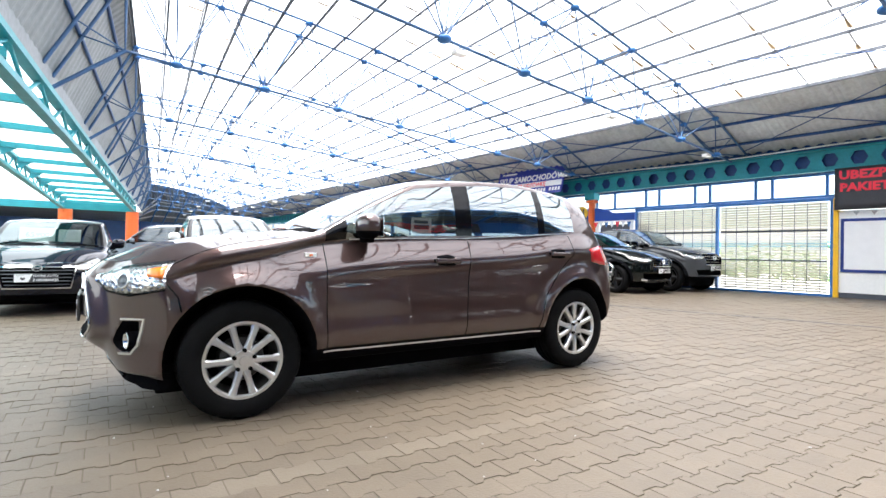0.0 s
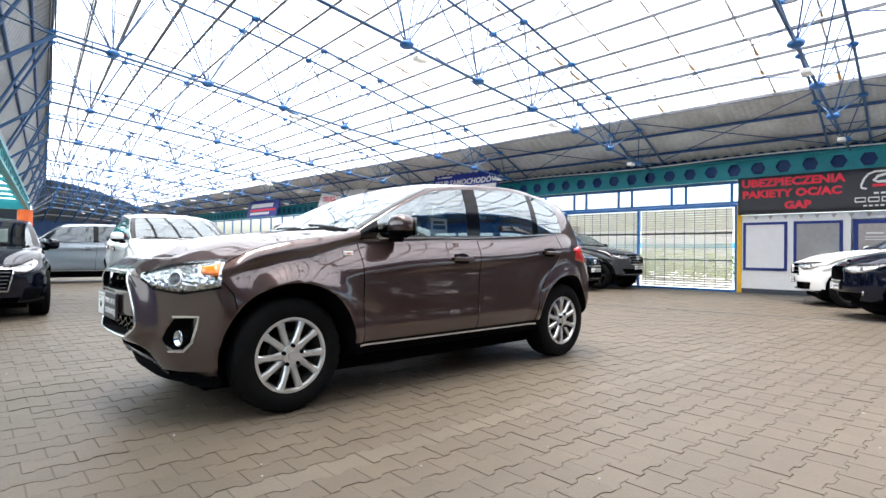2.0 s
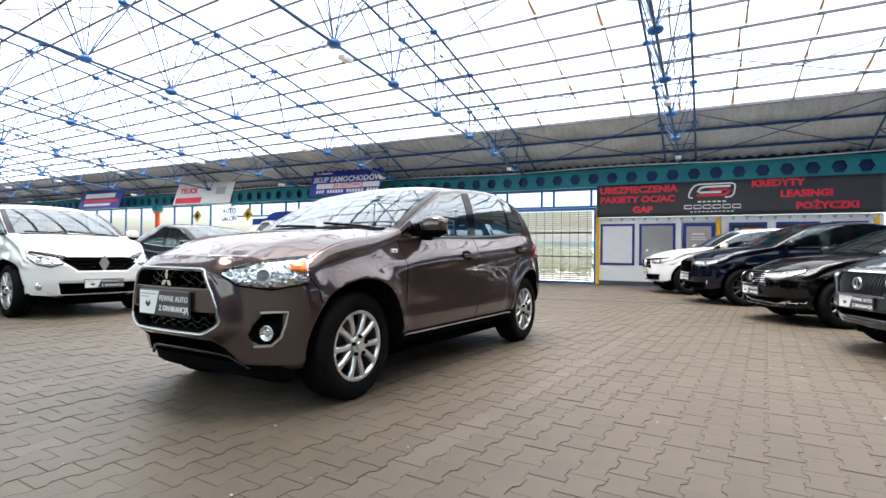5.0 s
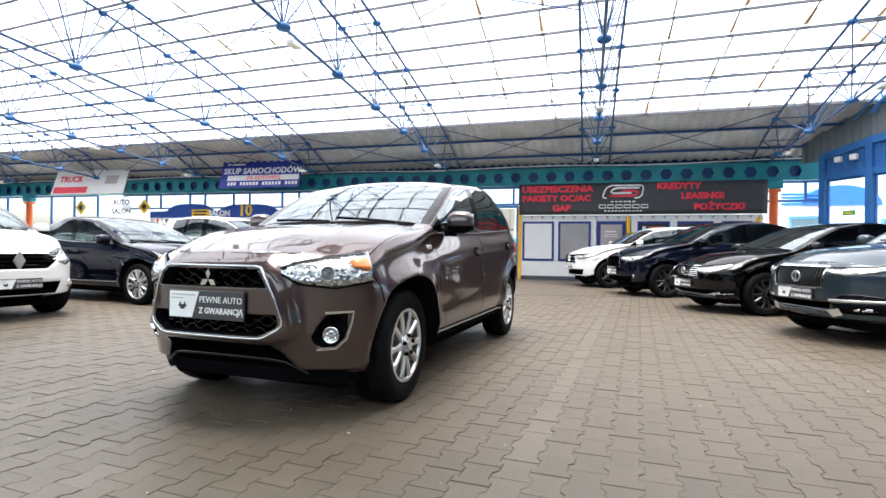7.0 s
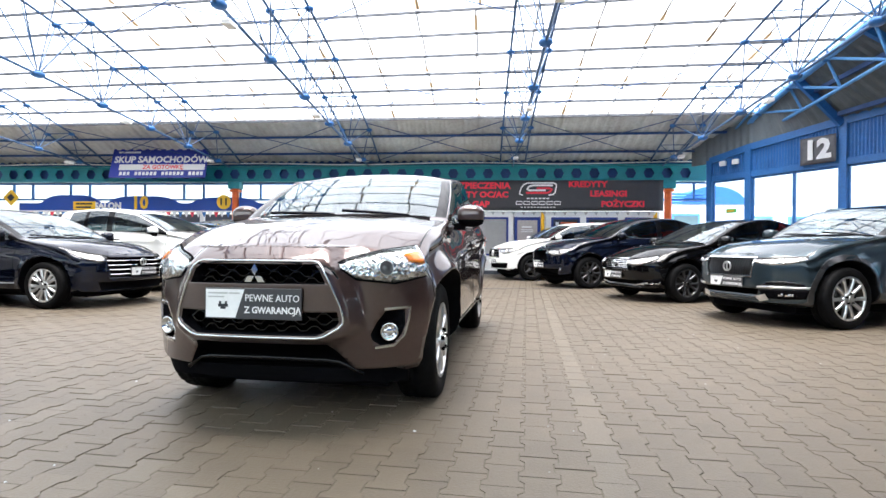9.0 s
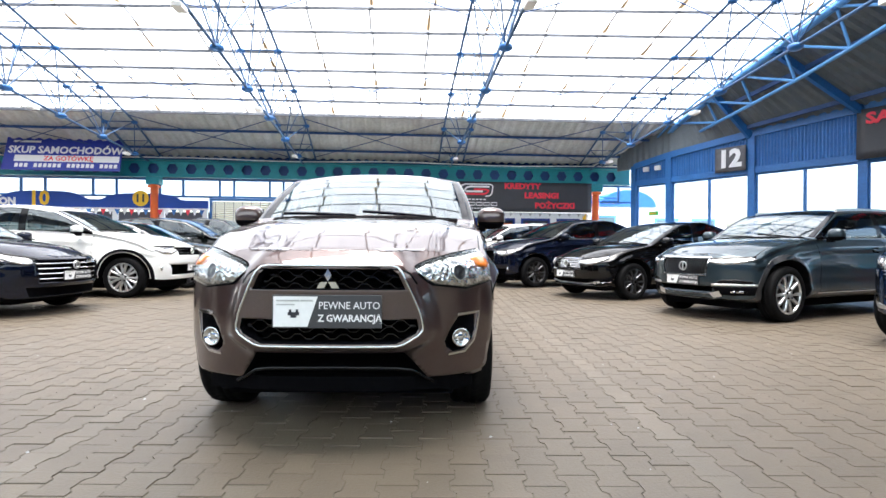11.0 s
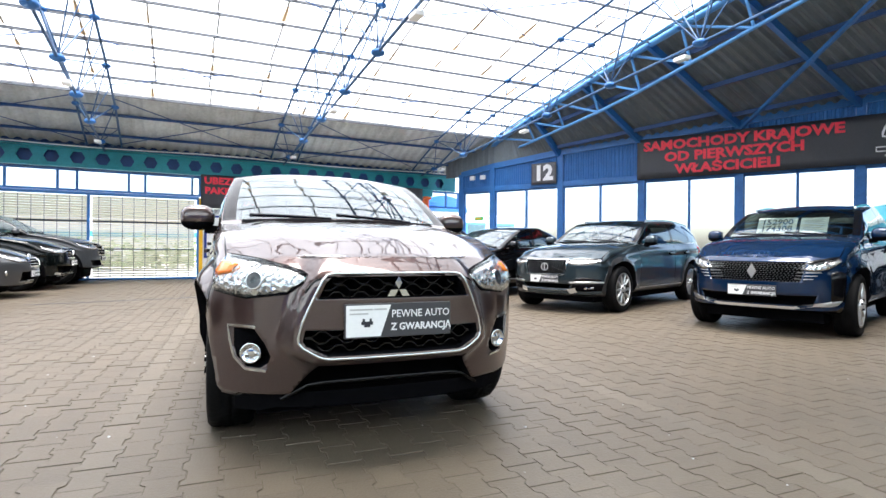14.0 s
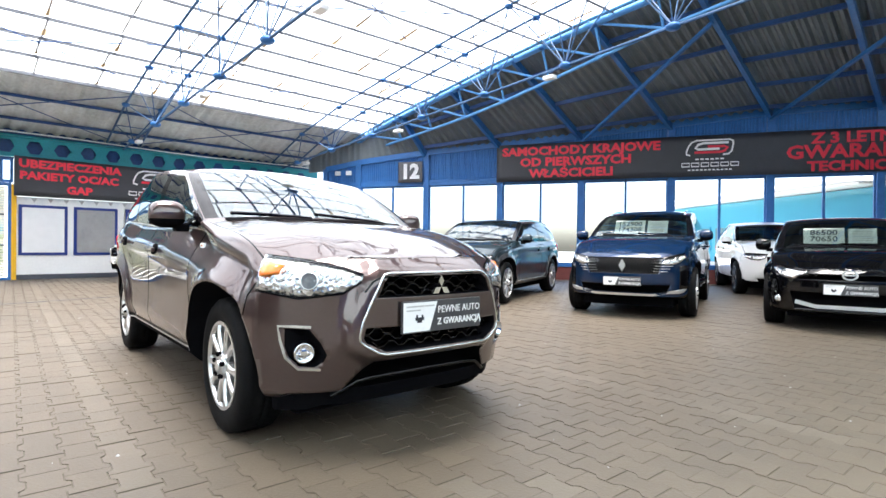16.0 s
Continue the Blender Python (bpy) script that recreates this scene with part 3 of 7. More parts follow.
salon()
s5 = thing("window_sign", "white sign with dark lettering behind the glass", "sign", EAST @ pose(0, 0.055, 0))
part("board", boxed(-22.55, -21.6, 0, 0.03, 2.1, 2.9), SIGN_SHEET, s5)
letters("AUTO", 0.3, PRINT_DARK, pose(-22.08, -0.004, 2.68, 90), s5, bold=0.006)
letters("SALON", 0.3, PRINT_DARK, pose(-22.08, -0.004, 2.32, 90), s5, bold=0.006)
for x in (-20.95, -24.2):
    s6 = thing("diamond_sign", "small orange diamond warning plate", "sign", EAST @ pose(x, 0.06, 2.5, 0, 45))
    part("plate", boxed(-0.2, 0.2, 0, 0.03, -0.2, 0.2), PRINT_YELLOW, s6)
    bars([(-0.1, 0.1, -0.1, 0.1)], PRINT_DARK, pose(0, -0.001, 0, 90), s6)

# ---- south wall (turned by 27 degrees) ----
POSTS = [-1.25] + [-0.03 + 2.36 * i for i in range(0, 12)]
wall_south = thing("wall_south", "blue steel framed wall with corrugated upper panels", "wall", SOUTH, kind="structure")


south_top = curve([(-1.4, 3.44), (-1.1, 3.48), (-0.2, 3.63), (1.25, 3.80), (3.0, 3.92), (6.0, 4.09), (9.5, 4.33), (13.0, 4.54), (40.0, 4.54)])


def corrugated_panel(x0, x1, z0, za, zb, pitch=0.075, depth=0.02):
    bm = bmesh.new()
    n = int((x1 - x0) / pitch) * 4
    prev = None
    for i in range(n + 1):
        x = x0 + (x1 - x0) * i / n
        y = depth if (i % 4) in (1, 2) else 0.0
        zt = za + (zb - za) * i / n
        cur = (bm.verts.new((x, y, z0)), bm.verts.new((x, y, zt)))
        if prev:
            bm.faces.new((prev[0], cur[0], cur[1], prev[1]))
        prev = cur
    r = bmesh.ops.extrude_face_region(bm, geom=list(bm.faces))
    bmesh.ops.translate(bm, verts=[v for v in r["geom"] if isinstance(v, bmesh.types.BMVert)], vec=(0, 0.02, 0))
    return bm


for a, b in zip(POSTS[:-1], POSTS[1:]):
    part("upper_panel", corrugated_panel(a + 0.09, b - 0.09, 3.0, south_top(a), south_top(b)), BLUE, wall_south)
for s in POSTS:
    part("post", boxed(s - 0.085, s + 0.085, -0.06, 0.12, 0.0, south_top(s)), BLUE, wall_south)
part("lintel", boxed(POSTS[0], POSTS[-1], -0.03, 0.10, 2.84, 3.0), BLUE, wall_south)
bm = bmesh.new()
for a, b in zip(POSTS[:-1], POSTS[1:]):
    q = [bm.verts.new(p) for p in ((a, -0.05, south_top(a) - 0.1), (b, -0.05, south_top(b) - 0.1), (b, -0.05, south_top(b) + 0.08), (a, -0.05, south_top(a) + 0.08), (a, 0.12, south_top(a) - 0.1), (b, 0.12, south_top(b) - 0.1), (b, 0.12, south_top(b) + 0.08), (a, 0.12, south_top(a) + 0.08))]
    for f in ((0, 1, 2, 3), (7, 6, 5, 4), (0, 4, 5, 1), (3, 2, 6, 7)):
        bm.faces.new([q[i] for i in f])
part("top_beam", bm, BLUE, wall_south)
# dark sheet that closes the corner between the wall's top and the vault
bm = bmesh.new()
edge = []
for i in range(41):
    c = -1.95 + 2.15 * i / 40
    p = on_south(c)
    fold = 0.02 if (i % 4) in (1, 2) else 0.0
    edge.append((bm.verts.new((c, 0.04 + fold, south_top(c) - 0.05)), bm.verts.new((c, 0.04 + fold, max(roof_z(p.x, p.y), south_top(c)) + 0.06))))
for a, b in zip(edge[:-1], edge[1:]):
    bm.faces.new((a[0], b[0], b[1], a[1]))
grown = bmesh.ops.extrude_face_region(bm, geom=list(bm.faces))
bmesh.ops.translate(bm, verts=[v for v in grown["geom"] if isinstance(v, bmesh.types.BMVert)], vec=(0, 0.02, 0))
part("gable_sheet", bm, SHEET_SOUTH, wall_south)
part("plinth", boxed(POSTS[0], POSTS[-1], 0.02, 0.2, 0.0, 0.38), SILL_RED, wall_south)
part("sill", boxed(POSTS[0], POSTS[-1], -0.02, 0.22, 0.38, 0.44), BLUE, wall_south)
for i, (a, b) in enumerate(zip(POSTS[:-1], POSTS[1:])):
    glazing("window_%d" % (10 + i), SOUTH @ pose(0, 0.03, 0), [a + 0.085, (a + b) / 2 + 0.02, b - 0.085] if i else [a + 0.085, b - 0.085], 0.44, 2.84, BLUE, "tall clear glazing in slim blue frames")

b6 = thing("banner", "dark grey vinyl banner with red lettering on cars from first owners", "banner", SOUTH @ pose(0, -0.12, 0))
part("cloth", sheet(4.60, 17.9, 2.86, 3.95, 0.02, 80), BANNER, b6, smooth=True)
for text, x, z, size in (("SAMOCHODY KRAJOWE", 6.95, 3.72, 0.33), ("OD PIERWSZYCH", 6.85, 3.40, 0.33), ("WŁAŚCICIELI", 6.75, 3.07, 0.33), ("Z 3 LETNIĄ", 13.7, 3.72, 0.36), ("GWARANCJĄ", 13.75, 3.38, 0.46), ("TECHNICZNĄ", 13.8, 3.02, 0.33)):
    letters(text, size, RED, pose(x, -0.03, z, 90), b6, bold=0.014, wide=1.18)
logo(pose(10.35, -0.03, 3.42, 90), b6, 1.2, 0.85)
b7 = thing("number_sign", "grey vinyl number sign with a white twelve", "sign", SOUTH @ pose(0, -0.13, 0))
part("cloth", sheet(1.42, 2.24, 2.93, 3.58, 0.012, 10), VINYL, b7, smooth=True)
letters("12", 0.62, PRINT_WHITE, pose(1.83, -0.03, 3.25, 90), b7, bold=0.03)
for s in (-0.75, -0.35):
    lamp = thing("floodlight", "small white floodlight fixed to the blue wall", "lamp", SOUTH @ pose(s, -0.1, 3.3))
    part("housing", boxed(-0.09, 0.09, -0.05, 0.03, -0.07, 0.07, 0.015), WHITE, lamp)
    part("bracket", boxed(-0.02, 0.02, 0.03, 0.1, -0.05, 0.05), STEEL, lamp)
ex = thing("exit_sign", "small green exit sign", "sign", SOUTH @ pose(-0.55, -0.01, 1.95))
part("board", boxed(-0.16, 0.16, 0, 0.015, -0.06, 0.06), mat("green print", (0.05, 0.45, 0.12), 0.4), ex)
bars([(-0.12, 0.1, -0.02, 0.02)], PRINT_YELLOW, pose(0, -0.002, 0, 90), ex)

# plain walls that close the place where nothing is seen
part("wall_north", boxed(-13, 15.3, Y_WALL, Y_WALL + 0.2, 0, 3.4), BLUE_DARK)
tagged(bpy.data.objects["wall_north"], "dark blue far wall", "wall", kind="structure")
# unseen west wall, added solid and dark to cut fill light from that side
wall_west = tagged(part("wall_west", boxed(-13.2, -13, -16, Y_WALL + 0.2, 0, 3.9), BLUE_DARK), "unseen dark blue closing wall", "wall", kind="structure")

# ---- roof ----
U_E, U_W = 0.152, 0.925          # the opaque strips along both eaves end here


def roof_strip(name, us, y0, y1, dy, material, label, corr=0.0, thick=0.01):
    bm = bmesh.new()
    rows = []
    n = int(round((y1 - y0) / dy))
    for i in range(n + 1):
        y = y0 + (y1 - y0) * i / n
        lift = corr if (i % 4) in (1, 2) else 0.0
        rows.append([bm.verts.new(roof_at(u, y) + Vector((0, 0, lift))) for u in us])
    for a, b in zip(rows[:-1], rows[1:]):
        for j in range(len(us) - 1):
            bm.faces.new((a[j], b[j], b[j + 1], a[j + 1]))
    ob = part(name, bm, material)
    return tagged(ob, label, "roof", kind="structure")


roof_strip("ceiling_east", [-0.02, 0.04, 0.10, U_E], Y_VERGE, Y_END, 0.07, SHEET_LIT, "grey corrugated steel sheet along the gate wall eaves", 0.045)
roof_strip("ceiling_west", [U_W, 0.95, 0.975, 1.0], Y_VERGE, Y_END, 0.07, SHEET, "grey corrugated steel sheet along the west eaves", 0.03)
roof_strip("ceiling_middle", list(np.linspace(U_E - 0.003, U_W + 0.003, 25)), Y_VERGE, Y_END, 1.2, ROOF_SHEET, "weathered translucent white roof sheets")
PURLIN_U = [U_E + (U_W - U_E) * i / 16 for i in range(17)]
purlins = thing("roof_purlins", "thin dark steel purlins under the translucent sheets", "purlin", kind="structure")
for u in PURLIN_U:
    rod("purlin", roof_at(u, Y_VERGE, 0.05), roof_at(u, Y_END, 0.05), 0.026, STEEL, purlins)
    rod("purlin", roof_at(u + 0.004, Y_VERGE, 0.11), roof_at(u + 0.004, Y_END, 0.11), 0.016, STEEL, purlins)
for u in (0.045, 0.10, 0.95, 0.975):
    rod("purlin", roof_at(u, Y_VERGE, 0.06), roof_at(u, Y_END, 0.06), 0.038, BLUE_DARK, purlins)
# sheet joints and the torn sealing strips that hang from them
joints = thing("sheet_joints", "thin cross joints of the roof sheets with ragged sealing strips", "joint", kind="structure")
bm, bm2 = bmesh.new(), bmesh.new()
rng = random.Random(4)
for i in range(45):
    y = Y_VERGE + 0.35 + i * 1.18
    for a, b in zip(PURLIN_U[:-1], PURLIN_U[1:]):
        off = rng.uniform(-0.05, 0.05)
        for (u0, u1, wdt, drop, tgt) in ((a, b, 0.018, 0.012, bm),) + (((a + 0.004, a + (b - a) * rng.uniform(0.2, 0.8), rng.uniform(0.02, 0.06), 0.03, bm2),) if rng.random() < 0.75 else ()):
            p, q = roof_at(u0, y + off, drop), roof_at(u1, y + off, drop)
            w2 = wdt * (rng.uniform(0.1, 0.6) if tgt is bm2 else 1)
            vs = [tgt.verts.new(v) for v in (p - Vector((0, wdt, 0)), p + Vector((0, wdt, 0)), q + Vector((0, w2, 0)), q - Vector((0, w2, 0)))]
            tgt.faces.new(vs)
tagged(part("joint", bm, PALE, joints), kind="stuff")
tagged(part("sealing_strip", bm2, DIRTY, joints), kind="stuff")


def hub_mesh():
    bm = bmesh.new()
    bmesh.ops.create_uvsphere(bm, u_segments=10, v_segments=6, radius=0.07)
    bmesh.ops.scale(bm, verts=bm.verts, vec=(1.3, 1.3, 0.8))
    return mesh_of(bm, BLUE, True, "hub")


HUB = hub_mesh()


def roof_truss(y, half=0.40, n=8, material=BLUE_TRUSS):
    """Three-chord truss across the hall: two upper chords on the roof's slope, a nearly level lower one, and slim diagonals that meet in hubs."""
    t = thing("roof_truss", "blue three-chord tubular roof truss with hub joints", "truss", group="roof trusses", kind="structure")
    us = [0.012 + (U_W - 0.012) * i / n for i in range(n + 1)]

    def low(u):
        p = roof_at(u, y)
        return Vector((p.x, p.y, min(p.z - 0.22, 3.52 + 0.075 * (15.1 - p.x))))
    for k in range(n):
        for s in (-half, half):
            rod("upper_chord", roof_at(us[k], y + s, 0.10), roof_at(us[k + 1], y + s, 0.10), 0.027, material, t)
        um = (us[k] + us[k + 1]) / 2
        a = low(um)
        b = low((us[k + 1] + us[k + 2]) / 2) if k < n - 1 else low(us[n])
        rod("lower_chord", a, b, 0.027, material, t)
        if k == 0:
            rod("lower_chord", low(us[0]), a, 0.027, material, t)
        for s in (-half, half):
            mid = roof_at(um, y + s, 0.10)
            rod("diagonal", a, roof_at(us[k], y + s, 0.10), 0.0135, material, t)
            rod("diagonal", a, roof_at(us[k + 1], y + s, 0.10), 0.0135, material, t)
            rod("post", a, mid, 0.011, material, t)
            h = new("hub", HUB)
            h.matrix_basis, h.parent = Matrix.Translation(roof_at(us[k + 1], y + s, 0.12)) @ Matrix.Diagonal((1.0, 1.0, 1.0, 1)), t
        h = new("hub", HUB)
        h.matrix_basis, h.parent = Matrix.Translation(a) @ Matrix.Diagonal((1.35, 1.35, 1.2, 1)), t
        rod("strut", roof_at(us[k + 1], y - half, 0.10), roof_at(us[k + 1], y + half, 0.10), 0.016, material, t)
        rod("strut", roof_at(um, y - half, 0.10), roof_at(um, y + half, 0.10), 0.012, material, t)
    # the end under the west eaves
    a, foot = low(us[n]), Vector((x_west(y), y, 3.62))
    rod("lower_chord", a, foot, 0.036, material, t)
    for s in (-half, half):
        rod("upper_chord", roof_at(us[n], y + s, 0.10), roof_at(1.0, y + s, 0.06), 0.032, material, t)
        rod("diagonal", a, roof_at(us[n], y + s, 0.10), 0.0135, material, t)
        rod("diagonal", a, roof_at(0.975, y + s, 0.10), 0.0135, material, t)
    # lamps hung from the lower chord
    for u in (0.10, 0.36, 0.62):
        p = low(u)
        lamp = part("lamp", boxed(p.x - 0.12, p.x + 0.12, p.y - 0.07, p.y + 0.07, p.z - 0.16, p.z - 0.09, 0.012), WHITE, t, "pale lamp hung from the lower chord")
        rod("hanger", (p.x, p.y, p.z - 0.09), (p.x, p.y, p.z), 0.008, STEEL, lamp)
    return t


for k in range(12):
    roof_truss(-1.2 + 4.73 * k)
# slack bracing rods between the trusses
brace = thing("roof_bracing", "thin crossed bracing rods between the trusses", "bracing", kind="structure")
for k in range(11):
    ya, yb = -1.2 + 4.73 * k + 0.42, -1.2 + 4.73 * (k + 1) - 0.42
    for u0, u1 in ((0.03, 0.15), (0.19, 0.31), (0.44, 0.56), (0.69, 0.81)):
        rod("bracing_rod", roof_at(u0, ya, 0.14), roof_at(u1, yb, 0.14), 0.012, BLUE_DARK, brace)
        rod("bracing_rod", roof_at(u1, ya, 0.14), roof_at(u0, yb, 0.14), 0.012, BLUE_DARK, brace)

# ---- the lean-to ceiling between the last truss and the south wall ----


def verge(x):
    return Vector((x, Y_VERGE, roof_z(x, Y_VERGE) if x > 1.0 else roof_z(1.0, Y_VERGE)))


def south_ceiling(x, f):
    """Over the plan's x, from the wall's top (f = 0) straight to the verge (f = 1)."""
    s = (S0.x - x) / math.cos(SA)
    low = on_south(s, 0.0, south_top(s))
    return low.lerp(Vector((x, Y_VERGE, max(verge(x).z, low.z + 0.02))), f)


bm = bmesh.new()
rows = []
for i in range(420):
    x = S0.x - 0.1 - i * 0.052
    rows.append([bm.verts.new(south_ceiling(x, f) + Vector((0, 0, 0.06 if (i % 4) in (1, 2) else 0))) for f in (-0.04, 0.25, 0.5, 0.75, 1.0)])
for a, b in zip(rows[:-1], rows[1:]):
    for j in range(4):
        bm.faces.new((a[j], a[j + 1], b[j + 1], b[j]))
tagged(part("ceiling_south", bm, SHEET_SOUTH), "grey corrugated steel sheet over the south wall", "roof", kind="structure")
rafters = thing("south_rafters", "blue steel rafters and purlins under the corrugated sheet", "rafter", kind="structure")
DOWN = Vector((0, 0, 1))
RX = [on_south(s).x for s in POSTS[1:]]


def flat_bar(name, a, b, wide, deep, material, parent):
    """A flat steel section on edge from a to b."""
    ob = part(name, boxed(-wide / 2, wide / 2, 0, (b - a).length, -deep, 0), material, parent)
    ob.matrix_basis = Matrix.Translation(a) @ (b - a).to_track_quat('Y', 'Z').to_matrix().to_4x4()


for k, x in enumerate(RX):
    if k:
        flat_bar("rafter", south_ceiling(x, 0.0) - DOWN * 0.03, south_ceiling(x, 1.0) - DOWN * 0.03, 0.10, 0.16, BLUE, rafters)
    if k in (3, 5, 7, 9):
        flat_bar("brace", south_ceiling(x, 0.01) - DOWN * 0.2, south_ceiling(RX[k + 2], 0.80) - DOWN * 0.2, 0.07, 0.07, BLUE, rafters)
for k in range(1, len(RX) - 1):
    rows = max(2, int((Y_VERGE - south_ceiling(RX[k], 0).y) / 1.05))
    for i in range(rows):
        f = (i + 0.35) / rows
        flat_bar("purlin", south_ceiling(RX[k], f) - DOWN * 0.01, south_ceiling(RX[k + 1], f) - DOWN * 0.01, 0.06, 0.10, BLUE_DARK, rafters)
end = thing("verge_truss", "heavy light blue tubular truss along the last roof edge", "truss", kind="structure")
LOWER = curve([(0.5, 5.6), (2.9, 5.32), (5.24, 4.91), (7.86, 4.5), (10.3, 4.27), (14.0, 3.95)])
XS = [13.6 - 1.35 * i for i in range(12)]
for a, b in zip(XS[:-1], XS[1:]):
    pa, pb = verge(a) - Vector((0, 0, 0.12)), verge(b) - Vector((0, 0, 0.12))
    rod("main_tube", pa, pb, 0.075, BLUE_LIGHT, end)
    rod("side_tube", pa + Vector((0, 0.22, 0.02)), pb + Vector((0, 0.22, 0.02)), 0.03, BLUE_LIGHT, end)
    la, lb = (Vector((c, Y_VERGE - 0.3, min(verge(c).z - 0.2, LOWER(c)))) for c in (a, b))
    rod("lower_tube", la, lb, 0.04, BLUE_LIGHT, end)
    rod("strut", pa, lb, 0.03, BLUE_LIGHT, end)
    rod("strut", pb, lb, 0.03, BLUE_LIGHT, end)
    h = new("hub", HUB)
    h.matrix_basis, h.parent = Matrix.Translation(pb + Vector((0, 0, -0.03))), end
    for d in (-0.35, 0.35):
        rod("strut", pb + Vector((d, 0.2, 0.14)), pb, 0.018, BLUE_LIGHT, end)

# ---- the neighbouring bay to the west: teal lattice beam and cross beams under flat glazing ----


def x_bay(y):
    """Line of the bay's second beam."""
    return 1.2 - 0.105 * (39 - y)


for line in (x_west, x_bay):
    beam = thing("lattice_beam", "teal lattice beam under the edge of the bay's glazing", "beam", kind="structure")
    N = 44
    for i in range(N):
        y0, y1 = Y_VERGE + (39 - Y_VERGE) * i / N, Y_VERGE + (39 - Y_VERGE) * (i + 1) / N
        for z in (3.20, 3.66):
            flat_bar("chord", Vector((line(y0), y0, z)), Vector((line(y1), y1, z)), 0.17, 0.10, TEAL, beam)
        rod("diagonal", (line(y0), y0, 3.17 if i % 2 else 3.6), (line(y1), y1, 3.6 if i % 2 else 3.17), 0.03, TEAL, beam)
bm = bmesh.new()
ya, yb = Y_VERGE, Y_END
for d in (0.0, 0.02):
    bm.faces.new([bm.verts.new(p) for p in ((x_west(ya) - d, ya, 3.78), (x_west(yb) - d, yb, 3.78), (x_west(yb) - d, yb, 4.06), (x_west(ya) - d, ya, 4.06))])
tagged(part("eaves_board", bm, SHEET), "grey sheet skirt along the west eaves", "roof", kind="structure")
cross = thing("cross_beams", "teal cross beams of the neighbouring bay", "beam", kind="structure")
for i in range(15):
    y = -0.1 + 2.75 * i
    part("cross_beam", boxed(x_bay(y) + 0.08, x_west(y) - 0.09, y - 0.05, y + 0.05, 3.46, 3.60), TEAL, cross)
    for x, k in ((x_west(y) - 0.09, -1), (x_bay(y) + 0.09, 1)):
        bm = bmesh.new()
        tri = [bm.verts.new((x, y - 0.01, 3.457)), bm.verts.new((x + 0.35 * k, y - 0.01, 3.457)), bm.verts.new((x, y - 0.01, 3.24))]
        bm.faces.new(tri)
        grown = bmesh.ops.extrude_face_region(bm, geom=list(bm.faces))
        bmesh.ops.translate(bm, verts=[v for v in grown["geom"] if isinstance(v, bmesh.types.BMVert)], vec=(0, 0.02, 0))
        part("gusset", bm, TEAL, cross)
part("end_beam", boxed(-6, x_west(39) + 0.1, 38.85, 39.15, 3.1, 3.5), TEAL, cross)
for x in (1.3, x_west(39) - 0.1):
    c = thing("column", "orange painted round steel column", "column", pose(x, 39, 0), "hall columns", "structure")
    bm = bmesh.new()
    bmesh.ops.create_cone(bm, cap_ends=True, segments=16, radius1=0.35, radius2=0.35, depth=3.1)
    bmesh.ops.translate(bm, verts=bm.verts, vec=(0, 0, 1.55))
    part("shaft", bm, ORANGE, c)
bm = bmesh.new()
q = [bm.verts.new(p) for p in ((x_bay(Y_VERGE), Y_VERGE, 3.85), (x_west(Y_VERGE), Y_VERGE, 3.85), (x_west(51.5), 51.5, 3.85), (x_bay(51.5), 51.5, 3.85))]
bm.faces.new(q)
tagged(part("ceiling_bay", bm, BAY_SHEET), "flat translucent glazing of the neighbouring bay", "roof", kind="structure")
bm = bmesh.new()
bm.faces.new([bm.verts.new(p) for p in ((-13.2, -2.85, 3.87), (x_bay(-2.85), -2.85, 3.87), (x_bay(51.5), 51.5, 3.87), (-13.2, 51.5, 3.87))])
tagged(part("ceiling_far", bm, BAY_SHEET), "dull translucent sheets over the far side of the bay", "roof", kind="structure")
# unseen opaque sheet, added to keep sky light out of the southwest corner
bm = bmesh.new()
q = [bm.verts.new(p) for p in ((-13.2, -16, 3.9), (-1.0, -16, 3.9), (-1.0, -2.85, 3.9), (-13.2, -2.85, 3.9))]
bm.faces.new(q)
tagged(part("ceiling_corner", bm, SHEET), "unseen grey sheet over the closed corner", "roof", kind="structure")

# the hipped north end: dark sheet that falls to the blue wall
bm = bmesh.new()
row = [(roof_at(u, Y_END - 0.05, -0.02), u) for u in np.linspace(-0.02, 1.0, 26)]
top = [bm.verts.new(p) for p, u in row] + [bm.verts.new((-13.2, Y_END - 0.3, 3.9))]
foot = [bm.verts.new((p.x, Y_WALL + 0.1, 3.35)) for p, u in row] + [bm.verts.new((-13.2, Y_WALL + 0.1, 3.35))]
for i in range(len(top) - 1):
    bm.faces.new((top[i], top[i + 1], foot[i + 1], foot[i]))
tagged(part("ceiling_north", bm, SHEET), "dark corrugated sheet over the hall's far end", "roof", kind="structure")
hip = thing("north_rafters", "blue steel rafters and purlins under the far hip", "rafter", kind="structure")
for i in range(2, 26, 3):
    rod("rafter", row[i][0] - Vector((0, 0, 0.1)), (row[i][0].x, Y_WALL, 3.28), 0.07, BLUE, hip)
for f in (0.2, 0.4, 0.6, 0.8):
    line = [row[i][0].lerp(Vector((row[i][0].x, Y_WALL, 3.35)), f) - Vector((0, 0, 0.06)) for i in range(0, 26, 5)]
    for a, b in zip(line[:-1], line[1:]):
        rod("purlin", a, b, 0.06, PALE, hip)

